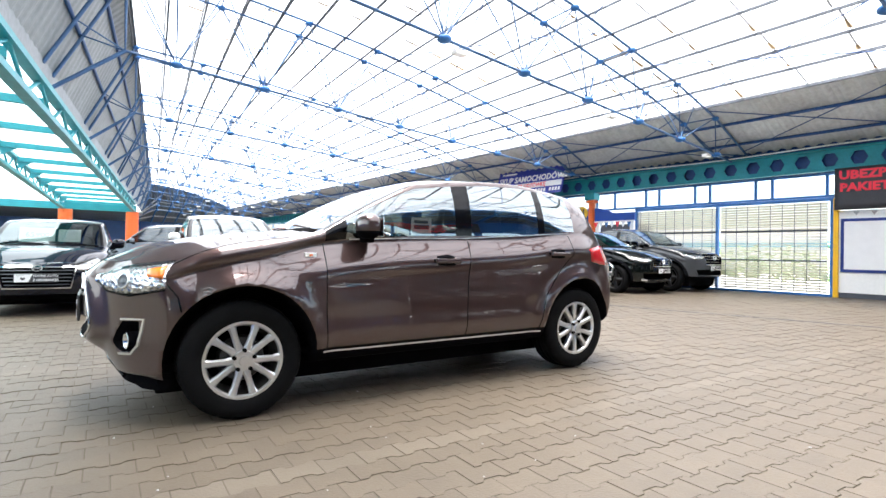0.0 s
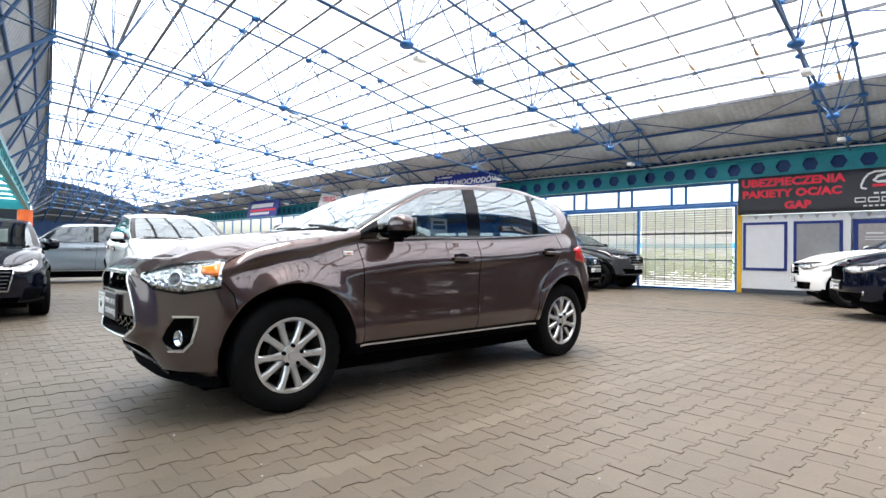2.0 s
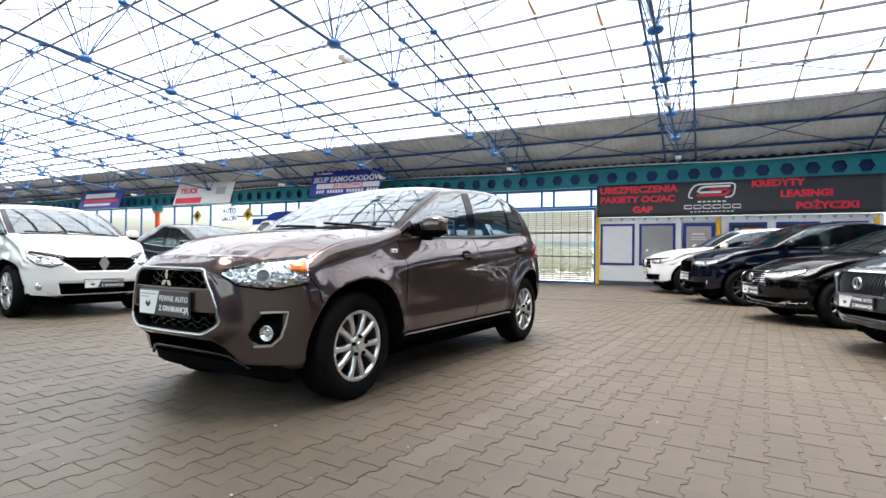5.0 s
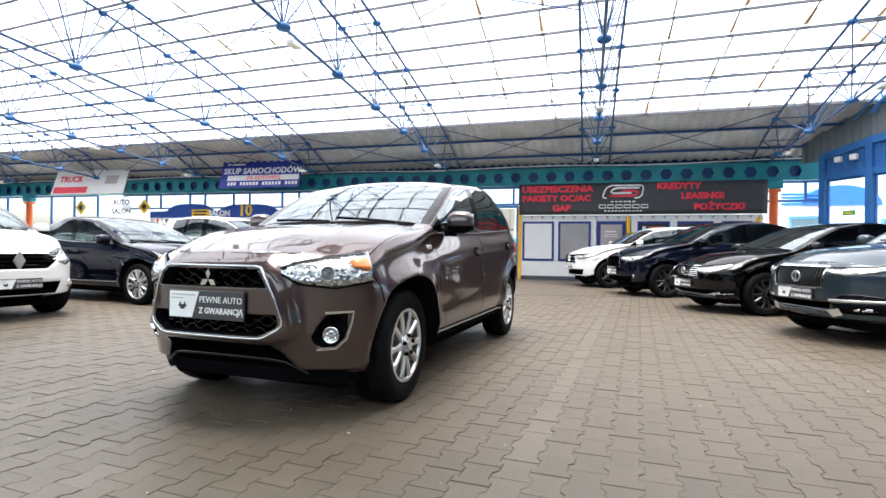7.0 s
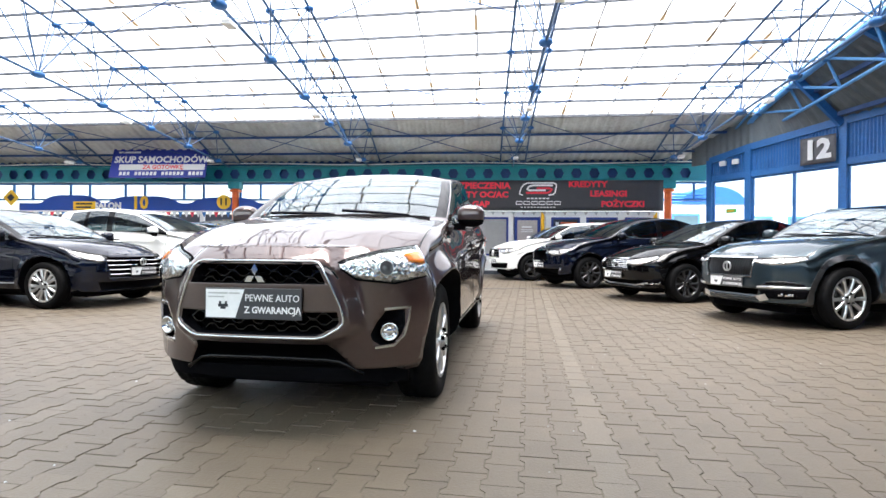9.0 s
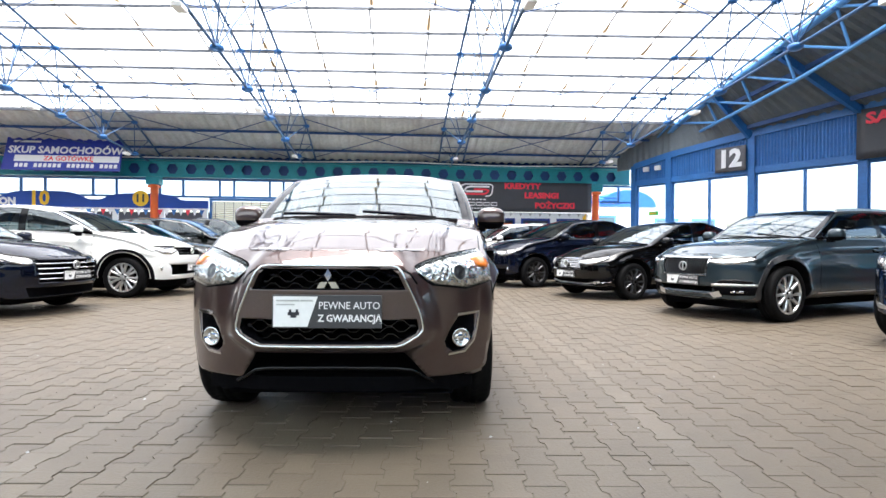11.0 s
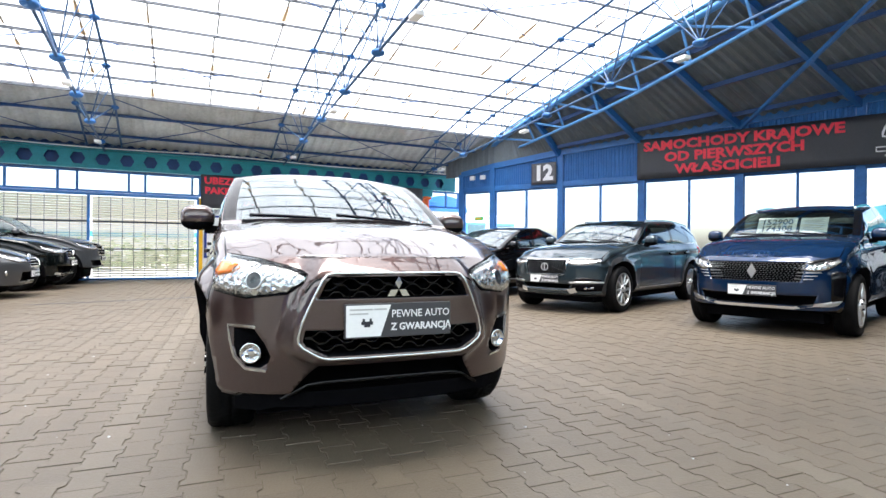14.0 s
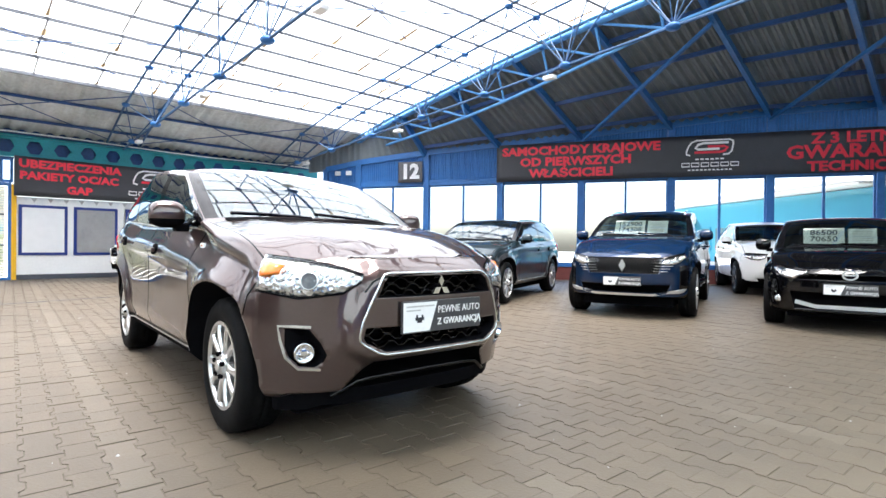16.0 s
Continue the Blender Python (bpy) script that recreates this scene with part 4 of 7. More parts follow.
# a narrow drain that crosses the aisle before the gate
drain = thing("drain_channel", "narrow dark drain slot across the pavers", "drain", kind="structure")
for i in range(8):
    p, q = Vector((8.15 + 0.19 * i, 8.6 - 1.0 * i, 0)), Vector((8.15 + 0.19 * (i + 1), 8.6 - 1.0 * (i + 1), 0))
    ob = part("drain_grate", boxed(-0.022, 0.022, 0.004, (q - p).length - 0.004, -0.004, 0.005, 0.002), STEEL, drain)
    ob.matrix_basis = pose(p.x, p.y, 0, 0, 0, math.degrees(math.atan2(-(q.x - p.x), q.y - p.y)))

# ---- outside the windows ----


def warehouse(label, place, length):
    """A low clad hall: sill wall, window band between piers, clad band, eaves board and roof edge."""
    b = thing("warehouse", label, "building", place)
    part("wall", boxed(0, length, 0.02, 6, 0, 3.0), TURQ, b)
    part("roof", boxed(-0.5, length + 0.3, -0.9, 6.3, 3.12, 3.34), WHITE, b)
    part("gutter", boxed(-0.5, length + 0.3, -1.02, -0.90, 3.10, 3.22, 0.02), GREY, b)
    part("soffit", boxed(-0.4, length + 0.2, -0.85, 0.02, 3.04, 3.116), WHITE, b)
    part("plinth", boxed(0, length, -0.03, 0.016, 0, 0.35), GREY, b)
    for i in range(int(length / 1.62)):
        x = 0.25 + 1.62 * i
        w = part("window", boxed(x, x + 1.3, -0.03, 0.016, 0.85, 1.98), TURQ, b)
        part("pane", boxed(x + 0.07, x + 0.62, -0.045, -0.031, 0.93, 1.90), PANE_DARK, w)
        part("pane", boxed(x + 0.68, x + 1.23, -0.045, -0.031, 0.93, 1.90), PANE_DARK, w)
    return b


warehouse("turquoise hall with a pale roof edge across the yard", pose(11.1, -21.9, 0, 0, 0, 144.0), 12.9)
warehouse("low turquoise wing with a pale roof edge across the yard", pose(0.5, -14.4, 0, 0, 0, 205.0), 16.0)
shop = thing("kiosk", "white kiosk with a blue barrel awning beyond the corner", "building", pose(24.0, -6.57, 0))
part("wall", boxed(0, 5, -5.5, 2.9, 0, 2.93), WHITE, shop)
part("roof", boxed(-0.15, 5.1, -5.6, 3.0, 2.93, 3.0), GREY, shop)
bm = bmesh.new()
arc = [(1.47 * math.cos(math.pi * i / 16), 3.0 + 0.86 * math.sin(math.pi * i / 16)) for i in range(17)]
ends = [[bm.verts.new((x, y, z)) for y, z in arc] for x in (-0.3, 2.0)]
bm.faces.new(ends[0])
bm.faces.new(ends[1][::-1])
for i in range(16):
    bm.faces.new((ends[0][i], ends[1][i], ends[1][i + 1], ends[0][i + 1]))
bm.faces.new((ends[0][0], ends[0][16], ends[1][16], ends[1][0]))
bmesh.ops.recalc_face_normals(bm, faces=bm.faces)
part("barrel_awning", bm, BLUE_AWNING, shop, "bright blue barrel awning")
for i in range(4):
    part("louvre", boxed(-0.32 - 0.02 * i, -0.27, 0.5, 2.25, 3.02 + 0.14 * i, 3.11 + 0.14 * i, 0.01), BLUE_AWNING, shop, "blue louvre slat")
for y, z0, z1 in ((1.2, 1.2, 2.55), (-2.2, 1.1, 2.45), (-4.2, 1.1, 2.45)):
    w = part("window", boxed(-0.05, 0.0, y - 0.66, y + 0.66, z0, z1), BLUE_LIGHT, shop)
    part("pane", boxed(-0.07, -0.052, y - 0.56, y + 0.56, z0 + 0.1, z1 - 0.1), PANE_DARK, w)
fence = thing("yard_building", "pale low building beyond the gate", "building", pose(34, 8, 0))
part("wall", boxed(0, 5, -18, 18, 0, 2.6), PALE, fence)
part("stripe", boxed(-0.03, 0, -18, 18, 1.5, 1.8), TURQ, fence)
rng = random.Random(7)
bm = bmesh.new()
for i in range(2600):
    c = Vector((23 + rng.uniform(-0.8, 0.8), rng.uniform(-2, 14), rng.uniform(0.05, 1.5) * rng.uniform(0.5, 1)))
    d = Vector((rng.uniform(-1, 1), rng.uniform(-1, 1), rng.uniform(-1, 1))).normalized() * 0.12
    e = d.orthogonal().normalized() * 0.07
    bm.faces.new([bm.verts.new(c + v) for v in (d, e, -d, -e)])
tagged(part("hedge", bm, LEAF), "green hedge beyond the gate", "hedge", kind="stuff")

# ---- cars ----



def car_spec(L=4.3, W=0.87, fo=0.84, wb=2.67, r=0.335, hood=0.90, cowl=(1.28, 1.10), top=(2.0, 1.48), roof=1.57, end=(3.7, 1.46), deck=(4.02, 1.05), tail=0.92,
             belt=(0.90, 1.14), sill=0.27, rail=0.655, bow=0.37, nose=0.04, quarter=True, chin=0.26, snout=0.0, arch=0.06, cuts=(), fine=0.085, post=None, low_from=0.0, inset=0.022, front=(0.94, 0.965), dome=0.015):
    """Outline curves for a car of those main sizes: hood, cowl, windscreen top, roof, its rear end, tail."""
    s = dict(L=L, W=W, fo=fo, wb=wb, r=r, cowl=cowl, top=top, end=end, deck=deck, bow=bow, nose=nose, quarter=quarter, sill=sill, hood=hood, snout=snout, arch=arch, cuts=cuts, fine=fine, post=post, low_from=low_from, inset=inset)
    cx, cz = cowl
    mid = (top[0] + end[0]) / 2
    s["zt"] = curve([(0, hood - 0.05), (0.10, hood - 0.005), (0.30, hood + 0.047), (cx * 0.5, hood + (cz - hood) * 0.62), (cx * 0.8, cz - 0.020), (cx, cz), (cx + (top[0] - cx) * 0.45, cz + (top[1] - cz) * 0.52), (top[0], top[1]), (top[0] + 0.25, (top[1] + roof * 2) / 3), (mid, roof), (end[0] - 0.35, roof * 0.62 + end[1] * 0.38), end, ((end[0] + deck[0]) / 2, (end[1] + deck[1]) / 2 - 0.01), deck, (L, tail)])
    zt = s["zt"]
    s["zr"] = curve([(0, hood - 0.07 - dome * 0.5), (0.3, hood + 0.02 - dome * 1.3), (cx * 0.6, zt(cx * 0.6) - 0.024 - dome), (cx, cz - 0.022 - dome * 0.25), (cx + 0.12, cz + 0.02), (top[0], top[1] - 0.032), (mid, roof - 0.042), (end[0] - 0.35, roof * 0.62 + end[1] * 0.38 - 0.045), (end[0], end[1] - 0.05), (deck[0], deck[1] - 0.05), (L, tail - 0.04)])
    s["zs"] = curve([(0, hood - 0.15), (0.3, hood - 0.065 - dome * 1.4), (cx * 0.7, belt[0] + 0.085 - dome * 1.3), (cx + 0.1, belt[0] + 0.135), (mid, (belt[0] + 0.13 + belt[1]) / 2), (end[0] - 0.2, belt[1]), (end[0] + 0.1, belt[1] - 0.02), (L, tail - 0.12)])
    s["w"] = curve([(0, W * front[0]), (0.35, W * front[1]), (fo, W), (cx + 0.2, W * 0.972), (mid, W * 0.975), (fo + wb, W), (L - 0.3, W * 0.955), (L, W * 0.92)])
    s["wt"] = curve([(0, W * 0.80), (cx * 0.5, W * 0.85), (cx, W * 0.855), (cx + 0.12, W * 0.845), (top[0], rail), (mid, rail), (end[0], rail * 0.93), (deck[0], W * 0.75), (L, W * 0.75)])
    s["zb"] = curve([(0, chin + 0.04), (0.25, chin), (fo, sill), (mid, sill), (fo + wb, sill), (L - 0.2, sill + 0.04), (L, sill + 0.12)])
    return s


def screen(s, f, x, bulge):
    """f outside the windscreen, an even arc across it."""
    a, b = s["cowl"][0] + 0.02, s["top"][0] - 0.02
    if not a < x < b:
        return f(x)
    t = (x - a) / (b - a)
    return f(a) + (f(b) - f(a)) * t + bulge * 4 * t * (1 - t)


SIDE = [(0.80, 0.0), (0.925, 0.02), (0.965, 0.09), (0.985, 0.19), (0.974, 0.30), (0.992, 0.39), (1.002, 0.50), (1.0, 0.62), (0.990, 0.72), (0.972, 0.80), (0.990, 0.835), (0.974, 0.92), (0.952, 1.0)]
BAND = [0.07, 0.36, 0.66, 0.93, 1.0]
TOPS = [0.055, 0.105, 0.30, 0.62, 1.0]
TOPS_FINE = [0.055, 0.105, 0.17, 0.24, 0.31, 0.38, 0.46, 0.55, 0.65, 0.76, 0.88, 1.0]


SIDE_RUN = curve([(0.0, 0.85), (0.03, 0.945), (0.09, 0.968), (0.2, 0.982), (0.35, 0.992), (0.5, 1.0), (0.65, 1.0), (0.8, 0.992), (0.92, 0.972), (1.0, 0.952)])
SIDE_FINE = [(SIDE_RUN(b), b) for b in [0.0, 0.02, 0.05, 0.09, 0.13] + [0.17 + 0.83 * i / 25 for i in range(26)]]


def soft(v, a, b):
    """0 below a, 1 above b, smooth between."""
    t = min(max((v - a) / (b - a), 0.0), 1.0)
    return t * t * (3 - 2 * t)


def sculpt(s, x, z, b):
    """Relief of the flank: a shoulder crease that rises to the tail, a hollow under it, a ridge low on the doors and flared wheel arches."""
    f0, f1 = s["fo"], s["fo"] + s["wb"]
    out = 0.0
    crease = s["zs"](x) - (0.185 - 0.05 * soft(x, f0 + 0.3, f1))
    d = z - crease
    k = soft(x, f0 + 0.10, f0 + 0.55) * (1 - soft(x, s["L"] - 0.25, s["L"] - 0.02))
    if d < 0:
        out -= 0.013 * k * soft(-d, 0.0, 0.07) * (1 - soft(-d, 0.14, 0.5))
    else:
        out -= 0.042 * k * soft(d, 0.0, 0.20)
    out -= 0.045 * soft(b, 0.6, 1.0) * soft(x, 0.2, 0.5) * (1 - soft(x, 1.1, 1.9))
    ridge = s["sill"] + 0.17 + 0.035 * (x - f0) / s["wb"]
    out += 0.007 * k * math.exp(-((z - ridge) / 0.06) ** 2) * (1 - soft(x, f1 - 0.6, f1 - 0.3))
    out -= 0.014 * k * soft(ridge - z, 0.02, 0.12)
    for ax in (f0, f1):
        rr = math.hypot(x - ax, z - s["r"] - 0.015) - s["r"] - s["arch"]
        if rr < 0.22 and b > 0.05:
            out += 0.018 * (math.exp(-((rr - 0.01) / 0.055) ** 2) if rr > 0.01 else 1.0)
            out -= 0.008 * math.exp(-((rr - 0.12) / 0.05) ** 2)
    return out


def section(s, x):
    """Half of the car's cross section, from under the sill over the side and the window to the middle of the roof."""
    w, zb, zt = s["w"](x), s["zb"](x), screen(s, s["zt"], x, 0.022)
    zr = min(screen(s, s["zr"], x, 0.016), zt - 0.012)
    zs = min(s["zs"](x), zr - 0.012)
    wt = min(screen(s, s["wt"], x, 0.012), w * 0.93)
    side = SIDE_FINE if s["fine"] < 0.06 else SIDE
    pts = [(0.0, zb)]
    for a, b in side:
        z = zb + (zs - zb) * b
        pts.append((w * a + sculpt(s, x, z, b), z))
    ws = pts[-1][0]
    pts += [(ws + (wt - ws) * b + 0.03 * math.sin(math.pi * b), zs + (zr - zs) * b) for b in BAND]
    ridge = 0.013 if x < s["cowl"][0] - 0.05 else 0.0
    tops = TOPS_FINE if s["fine"] < 0.06 else TOPS
    pts += [(wt * (1 - b), zr + (zt - zr) * (1 - (1 - b) ** (2.6 if x > s["cowl"][0] else 2.2)) + ridge * math.exp(-((b - 0.33) / 0.14) ** 2)) for b in tops]
    return pts


GLASS_SLOTS = ("windscreen", "rear_window", "front_door_window", "rear_door_window", "quarter_window")


SNOUT = curve([(0.30, 0.38), (0.42, 0.42), (0.50, 0.505), (0.62, 0.485), (0.82, 0.405), (0.95, 0.34)])   # half width of the jutting grille surround


def bend(s, x, y, z):
    """Bows the nose and the tail in plan and leans them."""
    L, W = s["L"], s["W"]
    a = abs(y) / (W * 0.92)
    if x < 1.0:
        up = min(max(0.0, (z - s["hood"] + 0.17) / 0.2), 1.0)
        lean = 0.17 * up * up * (3 - 2 * up) + 0.10 * max(0.0, (0.46 - z) / 0.2) * (1 - 0.8 * min(a, 1) ** 2)
        snout = s["snout"] * soft(SNOUT(z) - abs(y), 0.0, 0.075) * soft(z, 0.36, 0.46)
        x += (s["bow"] * a ** 3.2 + s["nose"] + lean - snout) * (1 - x) ** 2
    if x > L - 0.8:
        k = (x - L + 0.8) / 0.8
        x -= (0.24 * a ** 2.6 + 0.05 * max(0.0, (0.5 - z) / 0.2)) * k * k
    return Vector((x, y, z))


def body_mesh(s, paint_mat, low_mat):
    L, cx, tx, ex, dx = s["L"], s["cowl"][0], s["top"][0], s["end"][0], s["deck"][0]
    b0, b1 = s["post"] or ((tx + ex) / 2 - 0.36, (tx + ex) / 2 - 0.24)      # between the doors
    J_BAND = len(SIDE_FINE if s["fine"] < 0.06 else SIDE)     # index of the belt point
    J_TOP = J_BAND + len(BAND)                                # index of the rail point
    s["b_post"] = (b0, b1)
    q0 = ex - 0.62 if s["quarter"] else ex - 0.32
    q1 = q0 + 0.07
    keys = sorted({0.0, 0.03, 0.08, 0.15, 0.24, cx, cx + 0.04, tx - 0.035, tx, ex, ex + 0.03, dx, dx - 0.05, L - 0.1, L - 0.04, L, b0, b1, q0, q1, ex - 0.22})
    xs = []
    for a, b in zip(keys[:-1], keys[1:]):
        n = max(1, int((b - a) / s["fine"] + 0.5))
        xs += [a + (b - a) * i / n for i in range(n)]
    xs.append(L)
    bm = bmesh.new()
    grid = []
    for x in xs:
        half = section(s, x)
        ring = [(-y, z) for y, z in half] + [(y, z) for y, z in half[-2:0:-1]]
        grid.append([bm.verts.new(bend(s, x, y, z)) for y, z in ring])
    M = len(section(s, 0)) - 1
    R = 2 * M
    for i in range(len(xs) - 1):
        xm = (xs[i] + xs[i + 1]) / 2
        for j in range(R):
            f = bm.faces.new((grid[i][j], grid[i][(j + 1) % R], grid[i + 1][(j + 1) % R], grid[i + 1][j]))
            k = j if j < M else R - 1 - j               # row index counted from the bottom
            slot = 0
            if k < (5 if s["fine"] < 0.06 else 3) and xm > s["low_from"]:
                slot = 1
            elif J_BAND + 1 <= k < J_TOP - 1:
                if cx + 0.20 < xm < b0:
                    slot = 4
                elif b1 < xm < q0:
                    slot = 5
                elif q1 < xm < ex - 0.22 and s["quarter"]:
                    slot = 6
                elif cx + 0.05 < xm < ex - 0.22:
                    slot = 7
            elif k == J_TOP and cx + 0.04 < xm < tx:
                slot = 7
            elif k >= J_TOP + 1:
                if cx + 0.04 < xm < tx:
                    slot = 7 if k == J_TOP + 1 or xm > tx - 0.035 else 2
                elif ex + 0.03 < xm < dx - 0.05:
                    slot = 7 if k == J_TOP + 1 else 3
            f.material_index = slot
    cols = 72 if s["fine"] < 0.06 else 36
    for end in (0, -1):
        ring, half = grid[end], section(s, xs[end])
        prev = None
        for k in range(0, M + 1):
            y, z = half[k]
            lv, rv = ring[k], ring[(R - k) % R]
            row = [lv] + [bm.verts.new(bend(s, xs[end], -y + 2 * y * c / cols, z)) for c in range(1, cols)] + [rv] if 0 < k < M else [lv]
            if prev:
                if len(prev) == 1:
                    for c in range(cols):
                        bm.faces.new((prev[0], row[c], row[c + 1]) if end else (prev[0], row[c + 1], row[c]))
                elif len(row) == 1:
                    for c in range(cols):
                        bm.faces.new((prev[c], prev[c + 1], row[0]) if not end else (prev[c + 1], prev[c], row[0]))
                else:
                    for c in range(cols):
                        f = (prev[c], prev[c + 1], row[c + 1], row[c])
                        bm.faces.new(f if not end else f[::-1])
            prev = row
    bmesh.ops.remove_doubles(bm, verts=bm.verts, dist=0.0005)
    bmesh.ops.recalc_face_normals(bm, faces=bm.faces)
    for f in bm.faces:
        f.smooth = True
    front, rear = (DOOR_GLASS, CAR_GLASS) if s["fine"] < 0.06 else (DIM_GLASS, DARK_GLASS)
    return mesh_of(bm, [paint_mat, low_mat, SCREEN_GLASS, rear, front, rear, rear, GLOSS_BLACK, BLACK], name="body")


def cut_arches(me, s):
    """Cuts the wheel arches out of the body and returns the new mesh."""
    cm = bmesh.new()
    for x in (s["fo"], s["fo"] + s["wb"]):
        for y in (-1, 1):
            r = bmesh.ops.create_cone(cm, cap_ends=True, segments=40, radius1=s["r"] + s["arch"], radius2=s["r"] + s["arch"], depth=0.62)
            bmesh.ops.rotate(cm, verts=r["verts"], cent=(0, 0, 0), matrix=Matrix.Rotation(radians(90), 3, 'X'))
            bmesh.ops.translate(cm, verts=r["verts"], vec=(x, y * (s["W"] - 0.30 + 0.31), s["r"] + 0.015))
    for poly, deep in s["cuts"]:
        a, b = [cm.verts.new((-1.0, y, z)) for y, z in poly], [cm.verts.new((deep, y, z)) for y, z in poly]
        cm.faces.new(a)
        cm.faces.new(b[::-1])
        for i in range(len(poly)):
            cm.faces.new((a[i - 1], a[i], b[i], b[i - 1]))
    bmesh.ops.recalc_face_normals(cm, faces=cm.faces)
    for f in cm.faces:
        f.material_index = 8
    cutter = new("cutter", mesh_of(cm, [BLACK] * 9, name="cutter"))
    ob = new("body", me)
    mod = ob.modifiers.new("arches", 'BOOLEAN')
    mod.operation, mod.solver, mod.object, mod.use_self = 'DIFFERENCE', 'EXACT', cutter, bool(s["cuts"])
    out = bpy.data.meshes.new_from_object(ob.evaluated_get(bpy.context.evaluated_depsgraph_get()))
    bpy.data.objects.remove(ob)
    bpy.data.objects.remove(cutter)
    return out


class Shell:
    """The car's skin, onto which lamps, trim, gaps and plates are laid."""

    def __init__(self, me):
        self.tree = BVHTree.FromPolygons([v.co for v in me.vertices], [p.vertices for p in me.polygons])

    def hit(self, p, d, lift):
        place, normal, _, _ = self.tree.ray_cast(Vector(p), Vector(d))
        if place is None:
            place, normal, _, _ = self.tree.find_nearest(Vector(p) + Vector(d) * 2)
        if normal.dot(Vector(d)) > 0:
            normal = -normal
        return place + normal * lift

    def lay(self, upper, lower, d, back, lift=0.004, rows=4, thick=0.012, fine=3):
        """A patch between two lines of points, laid onto the skin along d and given thickness."""
        d = Vector(d).normalized()

        steps = [max([fine] + [int((Vector(w[i + 1]) - Vector(w[i])).length / 0.03) for w in (upper, lower)]) for i in range(len(upper) - 1)]

        def finer(line):
            out = []
            for n, a, b in zip(steps, line[:-1], line[1:]):
                out += [Vector(a).lerp(Vector(b), k / n) for k in range(n)]
            return out + [Vector(line[-1])]
        up, lo = finer(upper), finer(lower)
        bm = bmesh.new()
        front = [[self.hit(a.lerp(b, r / rows) - d * back, d, lift) for a, b in zip(up, lo)] for r in range(rows + 1)]
        vf = [[bm.verts.new(p) for p in row] for row in front]
        vb = [[bm.verts.new(p + d * (thick + lift)) for p in row] for row in front]
        n = len(up)
        for r in range(rows):
            for c in range(n - 1):
                bm.faces.new((vf[r][c], vf[r][c + 1], vf[r + 1][c + 1], vf[r + 1][c]))
        rim = [(0, c) for c in range(n)] + [(r, n - 1) for r in range(1, rows + 1)] + [(rows, c) for c in range(n - 2, -1, -1)] + [(r, 0) for r in range(rows - 1, 0, -1)]
        for (a, b), (e, f) in zip(rim, rim[1:] + rim[:1]):
            try:
                bm.faces.new((vf[a][b], vf[e][f], vb[e][f], vb[a][b]))
            except ValueError:
                pass
        bmesh.ops.remove_doubles(bm, verts=bm.verts, dist=0.0003)
        bmesh.ops.recalc_face_normals(bm, faces=bm.faces)
        return bm

    def line(self, pts, d, back, width=0.006, lift=0.0015, thick=0.004, fine=4):
        """A narrow strip along a line of points: a shut line, a chrome strip."""
        d = Vector(d).normalized()
        P = [Vector(p) for p in pts]
        up, lo = [], []
        for i, p in enumerate(P):
            t = (P[min(i + 1, len(P) - 1)] - P[max(i - 1, 0)]).normalized()
            s = t.cross(d).normalized() * width / 2
            up.append(p + s)
            lo.append(p - s)
        return self.lay(up, lo, d, back, lift, 1, thick, fine)


def tube(pts, r, sides=8):
    """A round bar bent along points."""
    bm = bmesh.new()
    ring = []
    for i, p in enumerate(pts):
        t = (pts[min(i + 1, len(pts) - 1)] - pts[max(i - 1, 0)]).normalized()
        e = t.cross(Vector((1, 0, 0))).normalized()
        f = t.cross(e)
        ring.append([bm.verts.new(p + e * r * math.cos(2 * math.pi * k / sides) + f * r * math.sin(2 * math.pi * k / sides)) for k in range(sides)])
    for a, b in zip(ring[:-1], ring[1:]):
        for k in range(sides):
            bm.faces.new((a[k], a[(k + 1) % sides], b[(k + 1) % sides], b[k]))
    bmesh.ops.recalc_face_normals(bm, faces=bm.faces)
    return bm


def tyre_mesh(r, w, rim):
    prof = [(rim, -w * 0.46), (rim + 0.012, -w * 0.5), (r * 0.80, -w * 0.53), (r * 0.93, -w * 0.50), (r * 0.985, -w * 0.42), (r, -w * 0.30), (r - 0.006, -w * 0.17), (r, -w * 0.15), (r, -w * 0.02), (r - 0.006, 0), (r, w * 0.02), (r, w * 0.15), (r - 0.006, w * 0.17), (r, w * 0.30), (r * 0.985, w * 0.42), (r * 0.93, w * 0.50), (r * 0.80, w * 0.53), (rim, w * 0.46)]
    bm = bmesh.new()
    n = 120

    def ring(k, p, y):
        notch = [0.007 if p > r * 0.98 and (i + k * 2) % 5 == 0 else 0.0 for i in range(n)]
        return [bm.verts.new(((p - notch[i]) * math.cos(2 * math.pi * i / n), y, (p - notch[i]) * math.sin(2 * math.pi * i / n))) for i in range(n)]
    rings = [ring(k, p, y) for k, (p, y) in enumerate(prof)]
    for a, b in zip(rings[:-1], rings[1:]):
        for i in range(n):
            bm.faces.new((a[i], a[(i + 1) % n], b[(i + 1) % n], b[i]))
    bmesh.ops.recalc_face_normals(bm, faces=bm.faces)
    return mesh_of(bm, RUBBER, True, "tyre")


